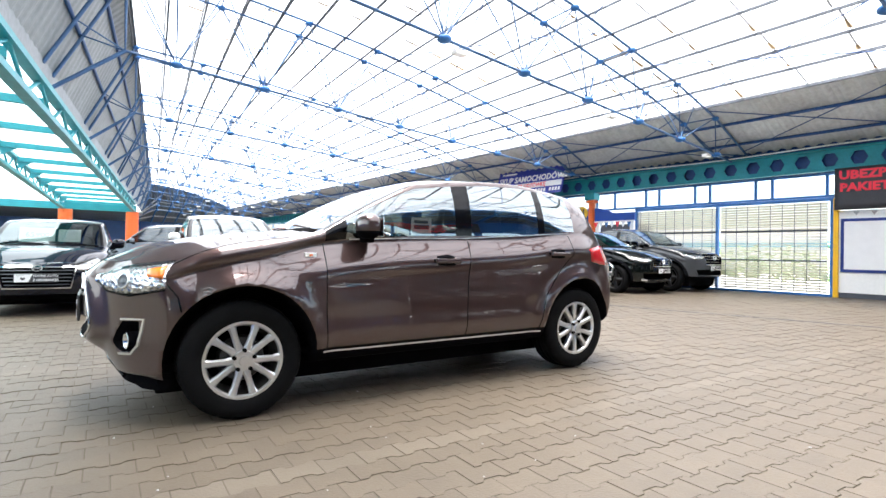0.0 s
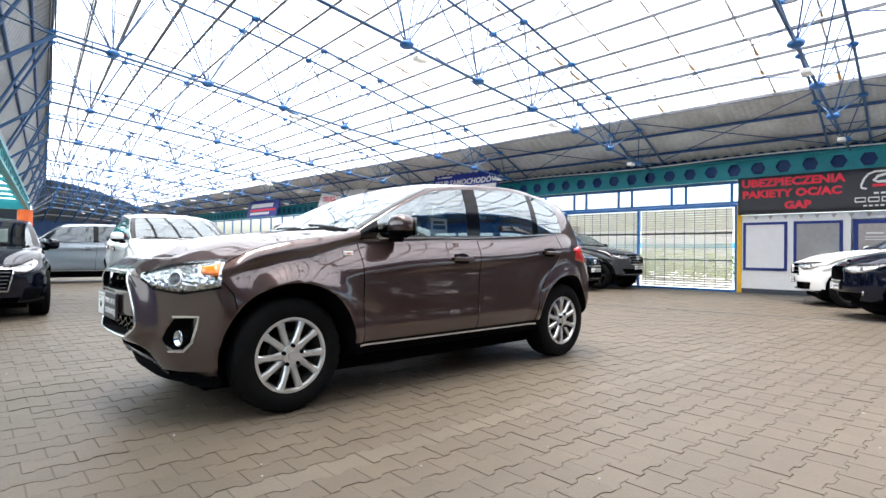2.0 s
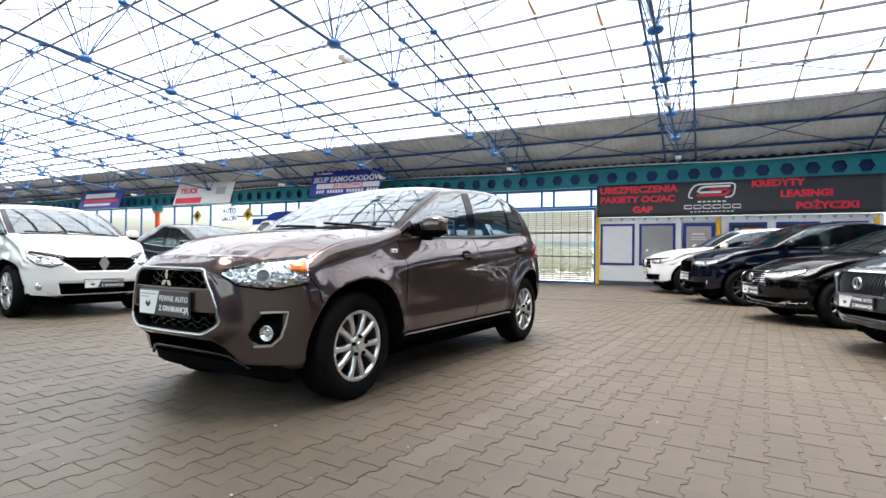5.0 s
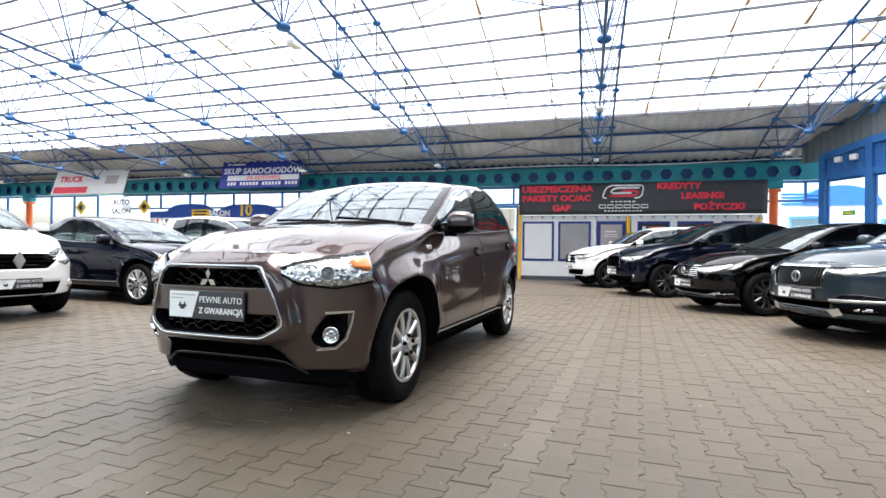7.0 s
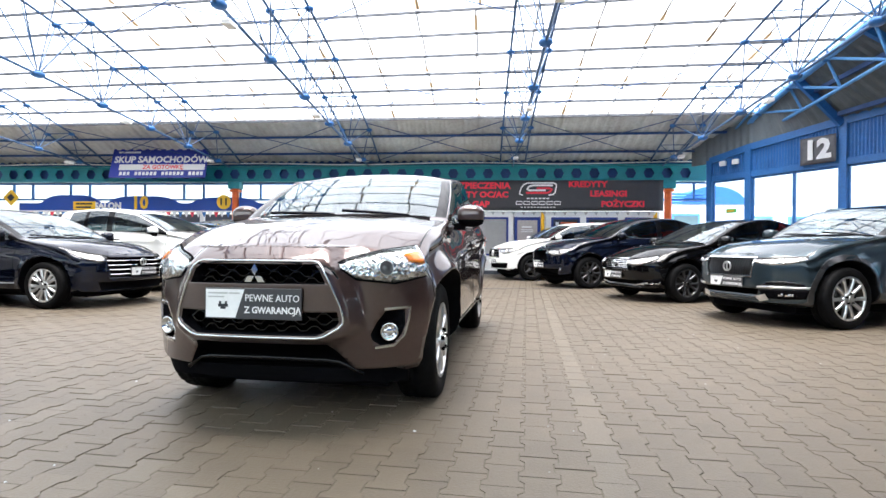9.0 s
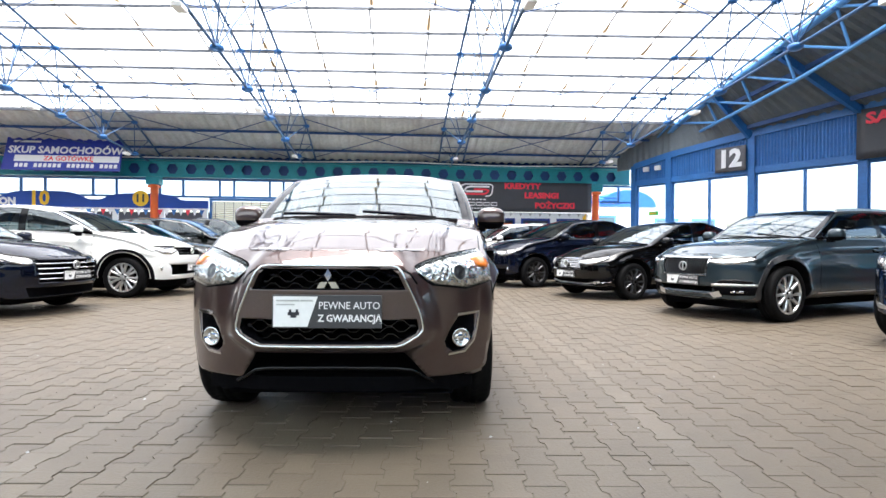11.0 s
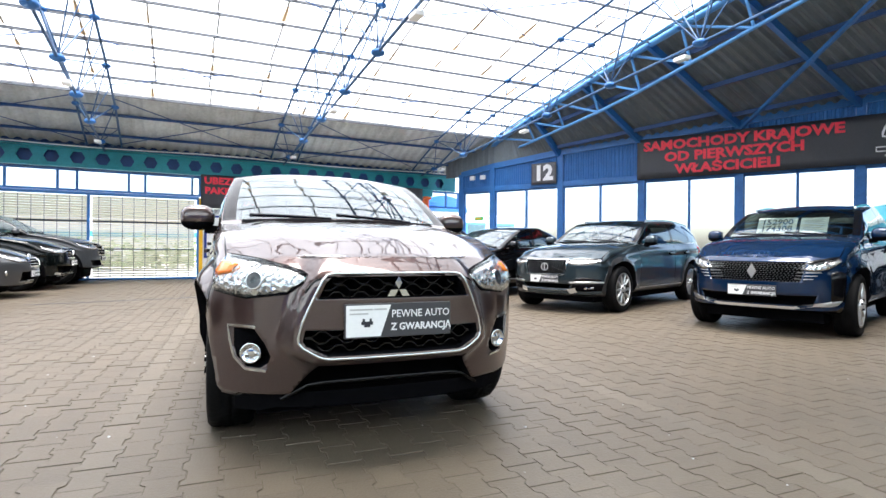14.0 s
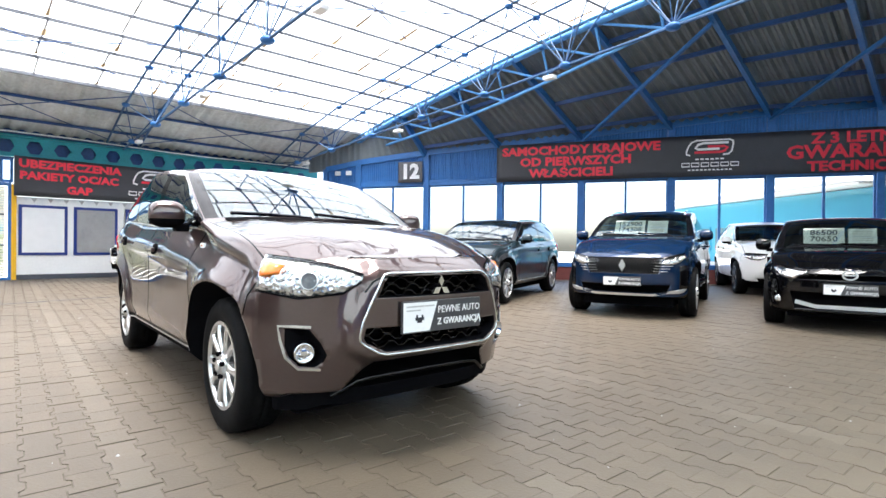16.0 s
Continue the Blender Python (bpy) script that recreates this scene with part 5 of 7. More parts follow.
def rim_mesh(rim, w, spokes, paired, material, name="rim"):
    """Alloy wheel, outer face towards -y: a deep barrel, a lip and tapering spokes that run out from the hub."""
    bm = bmesh.new()
    n = 48
    prof = [(rim, -w * 0.47), (rim + 0.004, -w * 0.50), (rim - 0.012, -w * 0.50), (rim - 0.02, -w * 0.44), (rim - 0.03, -w * 0.2), (rim - 0.04, w * 0.3)]
    rings = [[bm.verts.new((p * math.cos(2 * math.pi * i / n), y, p * math.sin(2 * math.pi * i / n))) for i in range(n)] for p, y in prof]
    for a, b in zip(rings[:-1], rings[1:]):
        for i in range(n):
            # inside of the barrel in dark cast iron: its shade is put into the colour
            bm.faces.new((a[i], a[(i + 1) % n], b[(i + 1) % n], b[i])).material_index = 1 if a is rings[3] or a is rings[4] else 0
    for k in range(spokes):
        base = 2 * math.pi * k / spokes
        shift = (0.16 if k % 2 else -0.16) * paired
        a0, a1 = base + shift * 0.9, base + shift * 0.2
        pts = []
        for f, wd, y in ((0.20, 0.026, -w * 0.44), (0.45, 0.019, -w * 0.47), (0.75, 0.018, -w * 0.485), (0.97, 0.026, -w * 0.47)) if spokes > 6 else ((0.20, 0.05, -w * 0.44), (0.45, 0.034, -w * 0.47), (0.75, 0.034, -w * 0.485), (0.97, 0.05, -w * 0.47)):
            ang = a0 + (a1 - a0) * f
            c = Vector((math.cos(ang), 0, math.sin(ang))) * rim * f
            t = Vector((-math.sin(ang), 0, math.cos(ang)))
            pts.append([c + t * wd + Vector((0, y + 0.006, 0)), c + t * wd * 0.55 + Vector((0, y - 0.004, 0)), c - t * wd * 0.55 + Vector((0, y - 0.004, 0)), c - t * wd + Vector((0, y + 0.006, 0)), c - t * wd * 0.8 + Vector((0, y + 0.04, 0)), c + t * wd * 0.8 + Vector((0, y + 0.04, 0))])
        vs = [[bm.verts.new(p) for p in row] for row in pts]
        for a, b in zip(vs[:-1], vs[1:]):
            for i in range(6):
                bm.faces.new((a[i], a[(i + 1) % 6], b[(i + 1) % 6], b[i]))
    r = bmesh.ops.create_cone(bm, cap_ends=True, segments=32, radius1=rim * 0.30, radius2=rim * 0.26, depth=0.05)
    bmesh.ops.rotate(bm, verts=r["verts"], cent=(0, 0, 0), matrix=Matrix.Rotation(radians(90), 3, 'X'))
    bmesh.ops.translate(bm, verts=r["verts"], vec=(0, -w * 0.43, 0))
    bmesh.ops.recalc_face_normals(bm, faces=bm.faces)
    me = mesh_of(bm, [material, BRAKE], False, name)
    return me


def disc_mesh(r, depth, material, name, seg=24):
    bm = bmesh.new()
    bmesh.ops.create_cone(bm, cap_ends=True, segments=seg, radius1=r, radius2=r * 0.9, depth=depth)
    bmesh.ops.rotate(bm, verts=bm.verts, cent=(0, 0, 0), matrix=Matrix.Rotation(radians(90), 3, 'X'))
    return mesh_of(bm, material, False, name)


WHEELS = {}


def add_wheels(car, s, style):
    key = (style, s["r"])
    r, w = s["r"], 0.215
    if key not in WHEELS:
        rim = r * 0.64 if style == "ten" else r * 0.70
        spokes, paired, m = {"ten": (10, 0.55, ALLOY), "five": (5, 0.0, ALLOY_DARK), "multi": (14, 0.8, ALLOY), "dark": (10, 1.0, ALLOY_DARK), "machined": (10, 0.55, ALLOY)}[style]
        # last disc is an added black filler for the shade behind the spokes
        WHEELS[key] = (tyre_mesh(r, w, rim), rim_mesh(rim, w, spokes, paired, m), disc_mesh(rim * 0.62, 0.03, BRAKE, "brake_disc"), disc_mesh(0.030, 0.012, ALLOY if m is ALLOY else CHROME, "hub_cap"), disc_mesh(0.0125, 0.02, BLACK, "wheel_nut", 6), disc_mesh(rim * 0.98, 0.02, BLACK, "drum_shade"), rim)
    tyre, rim_me, disc, cap, nut, shade, rim = WHEELS[key]
    for x in (s["fo"], s["fo"] + s["wb"]):
        for y in (-1, 1):
            wh = new("wheel", tyre)
            wh.parent = car
            wh.matrix_basis = pose(x, y * (s["W"] - s["inset"] - w * 0.53), r, 0, 0 if x < 2 else 17, 0 if y < 0 else 180)
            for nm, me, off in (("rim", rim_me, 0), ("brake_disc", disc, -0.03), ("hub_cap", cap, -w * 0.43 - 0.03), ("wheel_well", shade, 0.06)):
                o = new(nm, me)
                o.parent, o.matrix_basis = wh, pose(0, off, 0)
            for k in range(5):
                o = new("wheel_nut", nut)
                a = 2 * math.pi * k / 5 + 0.3
                o.parent, o.matrix_basis = wh, pose(0.057 * math.cos(a), -w * 0.43 - 0.027, 0.057 * math.sin(a))


def seat_bm(x, y, wide=0.46):
    bm = boxed(x, x + 0.48, y - wide / 2, y + wide / 2, 0.52, 0.68, 0.05)
    box(bm, x + 0.44, x + 0.58, y - wide / 2, y + wide / 2, 0.60, 1.13, 0.05)
    box(bm, x + 0.52, x + 0.60, y - 0.13, y + 0.13, 1.16, 1.33, 0.03)
    return bm


def plate_on(car, shell, x0, z, half=0.24, h=0.145, tilt=0.0):
    """Dealer's plate: a white field with small print and a dark field with the slogan."""
    px = x0 or shell.hit((-1, 0, z), (1, 0, 0), 0.0).x
    base = Matrix.Translation((px - 0.016, 0, z)) @ pose(0, 0, 0, 0, tilt, 0) @ Matrix(((0, 1, 0, 0), (-1, 0, 0, 0), (0, 0, 1, 0), (0, 0, 0, 1)))
    pl = part("plate", boxed(-half, half, 0.0, 0.014, -h / 2, h / 2, 0.003), PLATE_DARK, car, "dealer plate with a white field and white lettering on dark grey")
    pl.matrix_basis = base
    bm = bmesh.new()
    vs = [bm.verts.new(q) for q in ((-half + 0.006, -0.002, -h / 2 + 0.006), (-half + 0.155, -0.002, -h / 2 + 0.006), (-half + 0.20, -0.002, h / 2 - 0.006), (-half + 0.006, -0.002, h / 2 - 0.006))]
    bm.faces.new(vs)
    r = bmesh.ops.extrude_face_region(bm, geom=list(bm.faces))
    bmesh.ops.translate(bm, verts=[v for v in r["geom"] if isinstance(v, bmesh.types.BMVert)], vec=(0, 0.003, 0))
    part("white_field", bm, PRINT_WHITE, pl)
    letters("PEWNE AUTO", 0.046, PRINT_WHITE, pose(half * 0.41, -0.002, 0.026, 90), pl, wide=0.92, depth=0.001)
    letters("Z GWARANCJĄ", 0.043, PRINT_WHITE, pose(half * 0.42, -0.002, -0.030, 90), pl, wide=0.92, bold=0.001, depth=0.001)
    bars([(-half + 0.02, -half + 0.12, 0.045, 0.052), (-half + 0.125, -half + 0.18, 0.045, 0.052), (-half + 0.02, -half + 0.10, 0.028, 0.034)], GREY, pose(0, -0.004, 0, 90), pl, depth=0.001)
    bars([(-half + 0.075, -half + 0.085, -0.002, 0.010), (-half + 0.105, -half + 0.115, -0.002, 0.010), (-half + 0.070, -half + 0.120, -0.016, -0.002), (-half + 0.082, -half + 0.108, -0.026, -0.016)], PRINT_DARK, pose(0, -0.004, 0, 90), pl, "emblem", depth=0.001)
    return pl


PLATE_DARK = mat("dark grey plate", (0.045, 0.045, 0.05), 0.35, vary=0.05)


def split(me, want, side=0):
    """The faces of me whose material slot is wanted (and, with side, on one side of the car) as a bmesh."""
    bm = bmesh.new()
    bm.from_mesh(me)
    drop = [f for f in bm.faces if f.material_index not in want or (side and f.calc_center_median().y * side < 0)]
    bmesh.ops.delete(bm, geom=drop, context='FACES')
    return bm


def mirrored(line):
    return [Vector((p[0], -p[1], p[2])) for p in line]


def both(car, name, shell, upper, lower, d, back, material, lift=0.004, rows=4, thick=0.012, label="", parents=(None, None)):
    """A patch on one flank (y < 0) and its mirror image."""
    out = []
    for k, (u, l, dd) in enumerate(((upper, lower, Vector(d)), (mirrored(upper), mirrored(lower), Vector((d[0], -d[1], d[2]))))):
        out.append(part(name, shell.lay(u, l, dd, back, lift, rows, thick), material, parents[k] or car, label, True))
    return out


def both_lines(car, name, shell, pts, d, back, material, width=0.006, lift=0.0015, thick=0.004):
    for u, dd in ((pts, Vector(d)), (mirrored(pts), Vector((d[0], -d[1], d[2])))):
        part(name, shell.line(u, dd, back, width, lift, thick), material, car)


def badge(car, shell, kind, z, size=0.05, x=None):
    p = shell.hit((-1, 0, z), (1, 0, 0), 0.004) if x is None else Vector((x, 0, z))
    bm = bmesh.new()
    if kind == "diamonds":
        for a in (90, 210, 330):
            d = Vector((0, math.cos(radians(a)), math.sin(radians(a))))
            e = Vector((0, -d.z, d.y))
            q = [d * size * 0.02, d * size * 0.55 + e * size * 0.30, d * size * 1.08, d * size * 0.55 - e * size * 0.30]
            bm.faces.new([bm.verts.new(p + v) for v in q])
        r = bmesh.ops.extrude_face_region(bm, geom=list(bm.faces))
        bmesh.ops.translate(bm, verts=[v for v in r["geom"] if isinstance(v, bmesh.types.BMVert)], vec=(-0.014, 0, 0))
    elif kind == "rhomb":
        bm.faces.new([bm.verts.new(p + Vector((0, a * size, b * size))) for a, b in ((0, 1.35), (0.75, 0), (0, -1.35), (-0.75, 0))])
        bmesh.ops.inset_region(bm, faces=list(bm.faces), thickness=size * 0.3)
        r = bmesh.ops.extrude_face_region(bm, geom=list(bm.faces))
        bmesh.ops.translate(bm, verts=[v for v in r["geom"] if isinstance(v, bmesh.types.BMVert)], vec=(-0.014, 0, 0))
    else:
        n = 24
        rings = [[bm.verts.new(p + Vector((dx, f * size * (1.35 if kind == "oval" else 1) * math.cos(2 * math.pi * i / n), f * size * math.sin(2 * math.pi * i / n)))) for i in range(n)] for f, dx in ((0.72, 0), (0.76, -0.012), (0.96, -0.012), (1.0, 0))]
        for a, b in zip(rings[:-1], rings[1:]):
            for i in range(n):
                bm.faces.new((a[i], a[(i + 1) % n], b[(i + 1) % n], b[i]))
        box(bm, p.x - 0.012, p.x, p.y - size * (0.9 if kind == "oval" else 0.12), p.y + size * (0.9 if kind == "oval" else 0.12), p.z - size * (0.12 if kind == "oval" else 0.8), p.z + size * (0.12 if kind == "oval" else 0.8))
    bmesh.ops.recalc_face_normals(bm, faces=bm.faces)
    part("badge", bm, CHROME if kind == "diamonds" else ALLOY, car)


def car_base(name, label, m, s, paint_mat, low, style, cabin=True):
    car = thing(name, label, "car", m)
    me = cut_arches(body_mesh(s, paint_mat, low), s)
    shell = Shell(me)
    part("body", split(me, (0, 1, 7, 8)), list(me.materials), car)
    part("windscreen", split(me, (2,)), list(me.materials), car)
    part("rear_window", split(me, (3,)), list(me.materials), car)
    for slot in (4, 5, 6):
        for side in (-1, 1):
            if slot < 6 or s["quarter"]:
                part(GLASS_SLOTS[slot - 2], split(me, (slot,), side), list(me.materials), car)
    bpy.data.meshes.remove(me)
    for o in car.children:
        o.data.shade_smooth()
    add_wheels(car, s, style)
    # plain black underside block, added and set low to cut light under the car
    part("underbody", boxed(0.42, s["L"] - 0.4, -s["W"] + 0.28, s["W"] - 0.28, 0.15, s["sill"] + 0.05, 0.02), BLACK, car)
    if cabin:
        x = s["cowl"][0]
        for y in (-0.36, 0.36):
            part("front_seat", seat_bm(x + 0.72, y), SEAT, car)
        part("rear_seat", seat_bm(x + 1.62, 0, 1.2), SEAT, car)
        part("dashboard", boxed(x + 0.02, x + 0.42, -0.66, 0.66, 0.75, s["cowl"][1] - 0.02, 0.05), SEAT, car)
        part("cabin_floor", boxed(x - 0.1, s["end"][0], -0.7, 0.7, s["sill"] + 0.06, s["sill"] + 0.09), BLACK, car)
        bm = bmesh.new()
        n = 20
        ring = [[bm.verts.new(((0.19 + 0.016 * math.cos(b)) * math.cos(a), (0.19 + 0.016 * math.cos(b)) * math.sin(a), 0.016 * math.sin(b))) for b in (0, 1.57, 3.14, 4.71)] for a in [2 * math.pi * i / n for i in range(n)]]
        for i in range(n):
            for j in range(4):
                bm.faces.new((ring[i][j], ring[(i + 1) % n][j], ring[(i + 1) % n][(j + 1) % 4], ring[i][(j + 1) % 4]))
        w = part("steering_wheel", bm, BLACK, car, smooth=True)
        w.matrix_basis = pose(x + 0.52, -0.36, 0.98, 0, -65, 0)
    return car, shell


def add_mirrors(car, s, x, z, upper, wide=0.19, y=None):
    y = y or s["W"] + 0.04
    for k in (-1, 1):
        bm = bmesh.new()
        bmesh.ops.create_uvsphere(bm, u_segments=20, v_segments=12, radius=1)
        for v in bm.verts:
            c = v.co
            c.x, c.y, c.z = (abs(c.x) ** 0.7 * math.copysign(1, c.x) * 0.085 if c.x < 0 else c.x * 0.045), abs(c.y) ** 0.75 * math.copysign(1, c.y) * wide / 2, abs(c.z) ** 0.75 * math.copysign(1, c.z) * 0.08
        bmesh.ops.translate(bm, verts=bm.verts, vec=(x, k * y, z))
        for f in bm.faces:
            f.material_index = 1 if f.calc_center_median().z < z - 0.035 else 0
        mr = part("mirror", bm, [upper, BLACK], car, "door mirror", True)
        part("mirror_glass", boxed(x + 0.046, x + 0.052, k * y - wide * 0.42, k * y + wide * 0.42, z - 0.06, z + 0.06, 0.002), CHROME, mr)
        part("mirror_arm", boxed(x - 0.02, x + 0.05, min(k * (y - wide * 0.62), k * (y - 0.2 * wide)), max(k * (y - wide * 0.62), k * (y - 0.2 * wide)), z - 0.10, z - 0.05, 0.012), BLACK, mr)


def common_details(car, shell, s, handle_mat, chrome_sill=True, door_z=0.36, plate_z=None):
    """Shut lines, handles, sill strip, wipers, rear lamps."""
    cx, b = s["cowl"][0], sum(s["b_post"]) / 2
    side, back = (0, 1, 0), 0.6
    rear_ax = s["fo"] + s["wb"]
    zs = s["zs"]
    front = cx + 0.03
    both_lines(car, "shut_line", shell, [(front, -0.6, zs(front) - 0.01), (front - 0.005, -0.6, 0.75), (front + 0.005, -0.6, door_z)], side, back, GLOSS_BLACK)
    both_lines(car, "shut_line", shell, [(b + 0.03, -0.6, zs(b) - 0.005), (b, -0.6, 0.75), (b - 0.01, -0.6, door_z)], side, back, GLOSS_BLACK)
    both_lines(car, "shut_line", shell, [(rear_ax - 0.12, -0.6, zs(rear_ax) - 0.01), (rear_ax - 0.10, -0.6, 0.95), (rear_ax - 0.24, -0.6, 0.82), (rear_ax - 0.40, -0.6, 0.62), (rear_ax - 0.46, -0.6, door_z)], side, back, GLOSS_BLACK)
    both_lines(car, "shut_line", shell, [(front, -0.6, door_z), (rear_ax - 0.46, -0.6, door_z)], side, back, GLOSS_BLACK)
    if chrome_sill:
        both_lines(car, "sill_strip", shell, [(front - 0.02, -0.6, door_z - 0.015), (rear_ax - 0.44, -0.6, door_z - 0.015)], side, back, ALLOY, 0.010, 0.005, 0.01)
    for hx in (b - 0.19, rear_ax - 0.27):
        hz = zs(hx) - 0.145
        for k in (-1, 1):
            p = shell.hit((hx, k * 1.5, hz), (0, -k, 0), 0.0)
            bm = boxed(hx - 0.105, hx + 0.105, -0.012, 0.012, hz - 0.016, hz + 0.016, 0.011)
            bmesh.ops.translate(bm, verts=bm.verts, vec=(0, p.y + k * 0.026, 0))
            h = part("door_handle", bm, handle_mat, car)
            for e in (-0.09, 0.09):
                part("handle_foot", boxed(hx + e - 0.012, hx + e + 0.012, min(p.y - 0.004 * k, p.y + 0.02 * k), max(p.y - 0.004 * k, p.y + 0.02 * k), hz - 0.012, hz + 0.012), BLACK, h)
        both(car, "handle_cup", shell, [(hx - 0.075, -0.6, hz + 0.032), (hx + 0.02, -0.6, hz + 0.042), (hx + 0.07, -0.6, hz + 0.03)], [(hx - 0.075, -0.6, hz - 0.03), (hx + 0.02, -0.6, hz - 0.035), (hx + 0.07, -0.6, hz - 0.03)], side, back, BLACK, 0.002, 3, 0.003)
    # chrome or black strip under the windows
    both_lines(car, "belt_strip", shell, [(cx + 0.20, -0.6, zs(cx + 0.2) + 0.012), ((cx + b) / 2, -0.6, zs((cx + b) / 2) + 0.012), (b, -0.6, zs(b) + 0.012), (s["end"][0] - 0.3, -0.6, zs(s["end"][0] - 0.3) + 0.012)], side, back, ALLOY, 0.006, 0.006, 0.008)
    # bonnet shut line and wipers
    n = 6
    for k in (-1, 1):
        pts = [(0.18 + (cx - 0.2) * i / n, k * (s["wt"](0.18 + (cx - 0.2) * i / n) - 0.02 + 0.01 * i / n), 2.0) for i in range(n + 1)]
        part("shut_line", shell.line(pts, (0, 0, -1), 0.2, 0.007, 0.001, 0.003), GLOSS_BLACK, car)
        w0, w1 = Vector((cx + 0.035, k * 0.27 - 0.20, 2)), Vector((cx + 0.085, k * 0.27 + 0.30, 2))
        part("wiper", shell.line([w0, w0.lerp(w1, 0.5), w1], (0, 0, -1), 0.2, 0.010, 0.009, 0.007), GLOSS_BLACK, car)
    part("cowl_strip", shell.line([(cx + 0.01, -s["wt"](cx) * 0.85, 2), (cx - 0.005, 0, 2), (cx + 0.01, s["wt"](cx) * 0.85, 2)], (0, 0, -1), 0.2, 0.05, 0.003, 0.004), BLACK, car)
    # tail lamps
    L, tz = s["L"], s["zs"](s["L"] - 0.2)
    both(car, "tail_lamp", shell, [(L - 0.05, -0.55, tz + 0.02), (L - 0.22, -0.9, tz + 0.03), (L - 0.42, -0.95, tz + 0.0)], [(L - 0.05, -0.55, tz - 0.12), (L - 0.22, -0.9, tz - 0.13), (L - 0.36, -0.95, tz - 0.10)], (-0.75, 0.66, 0), 0.8, RED_LENS, 0.01, 4, 0.02)
    # plastic lips round the wheel arches
    if s.get("cladding"):
        for ax in (s["fo"], rear_ax):
            R = s["r"] + s["arch"] + 0.036
            pts = [(ax + R * math.cos(a), -0.6, s["r"] + 0.015 + R * math.sin(a)) for a in [radians(-8 + 196 * i / 22) for i in range(23)]]
            both_lines(car, "arch_lip", shell, pts, side, back, s["cladding"], 0.05, 0.006, 0.012)


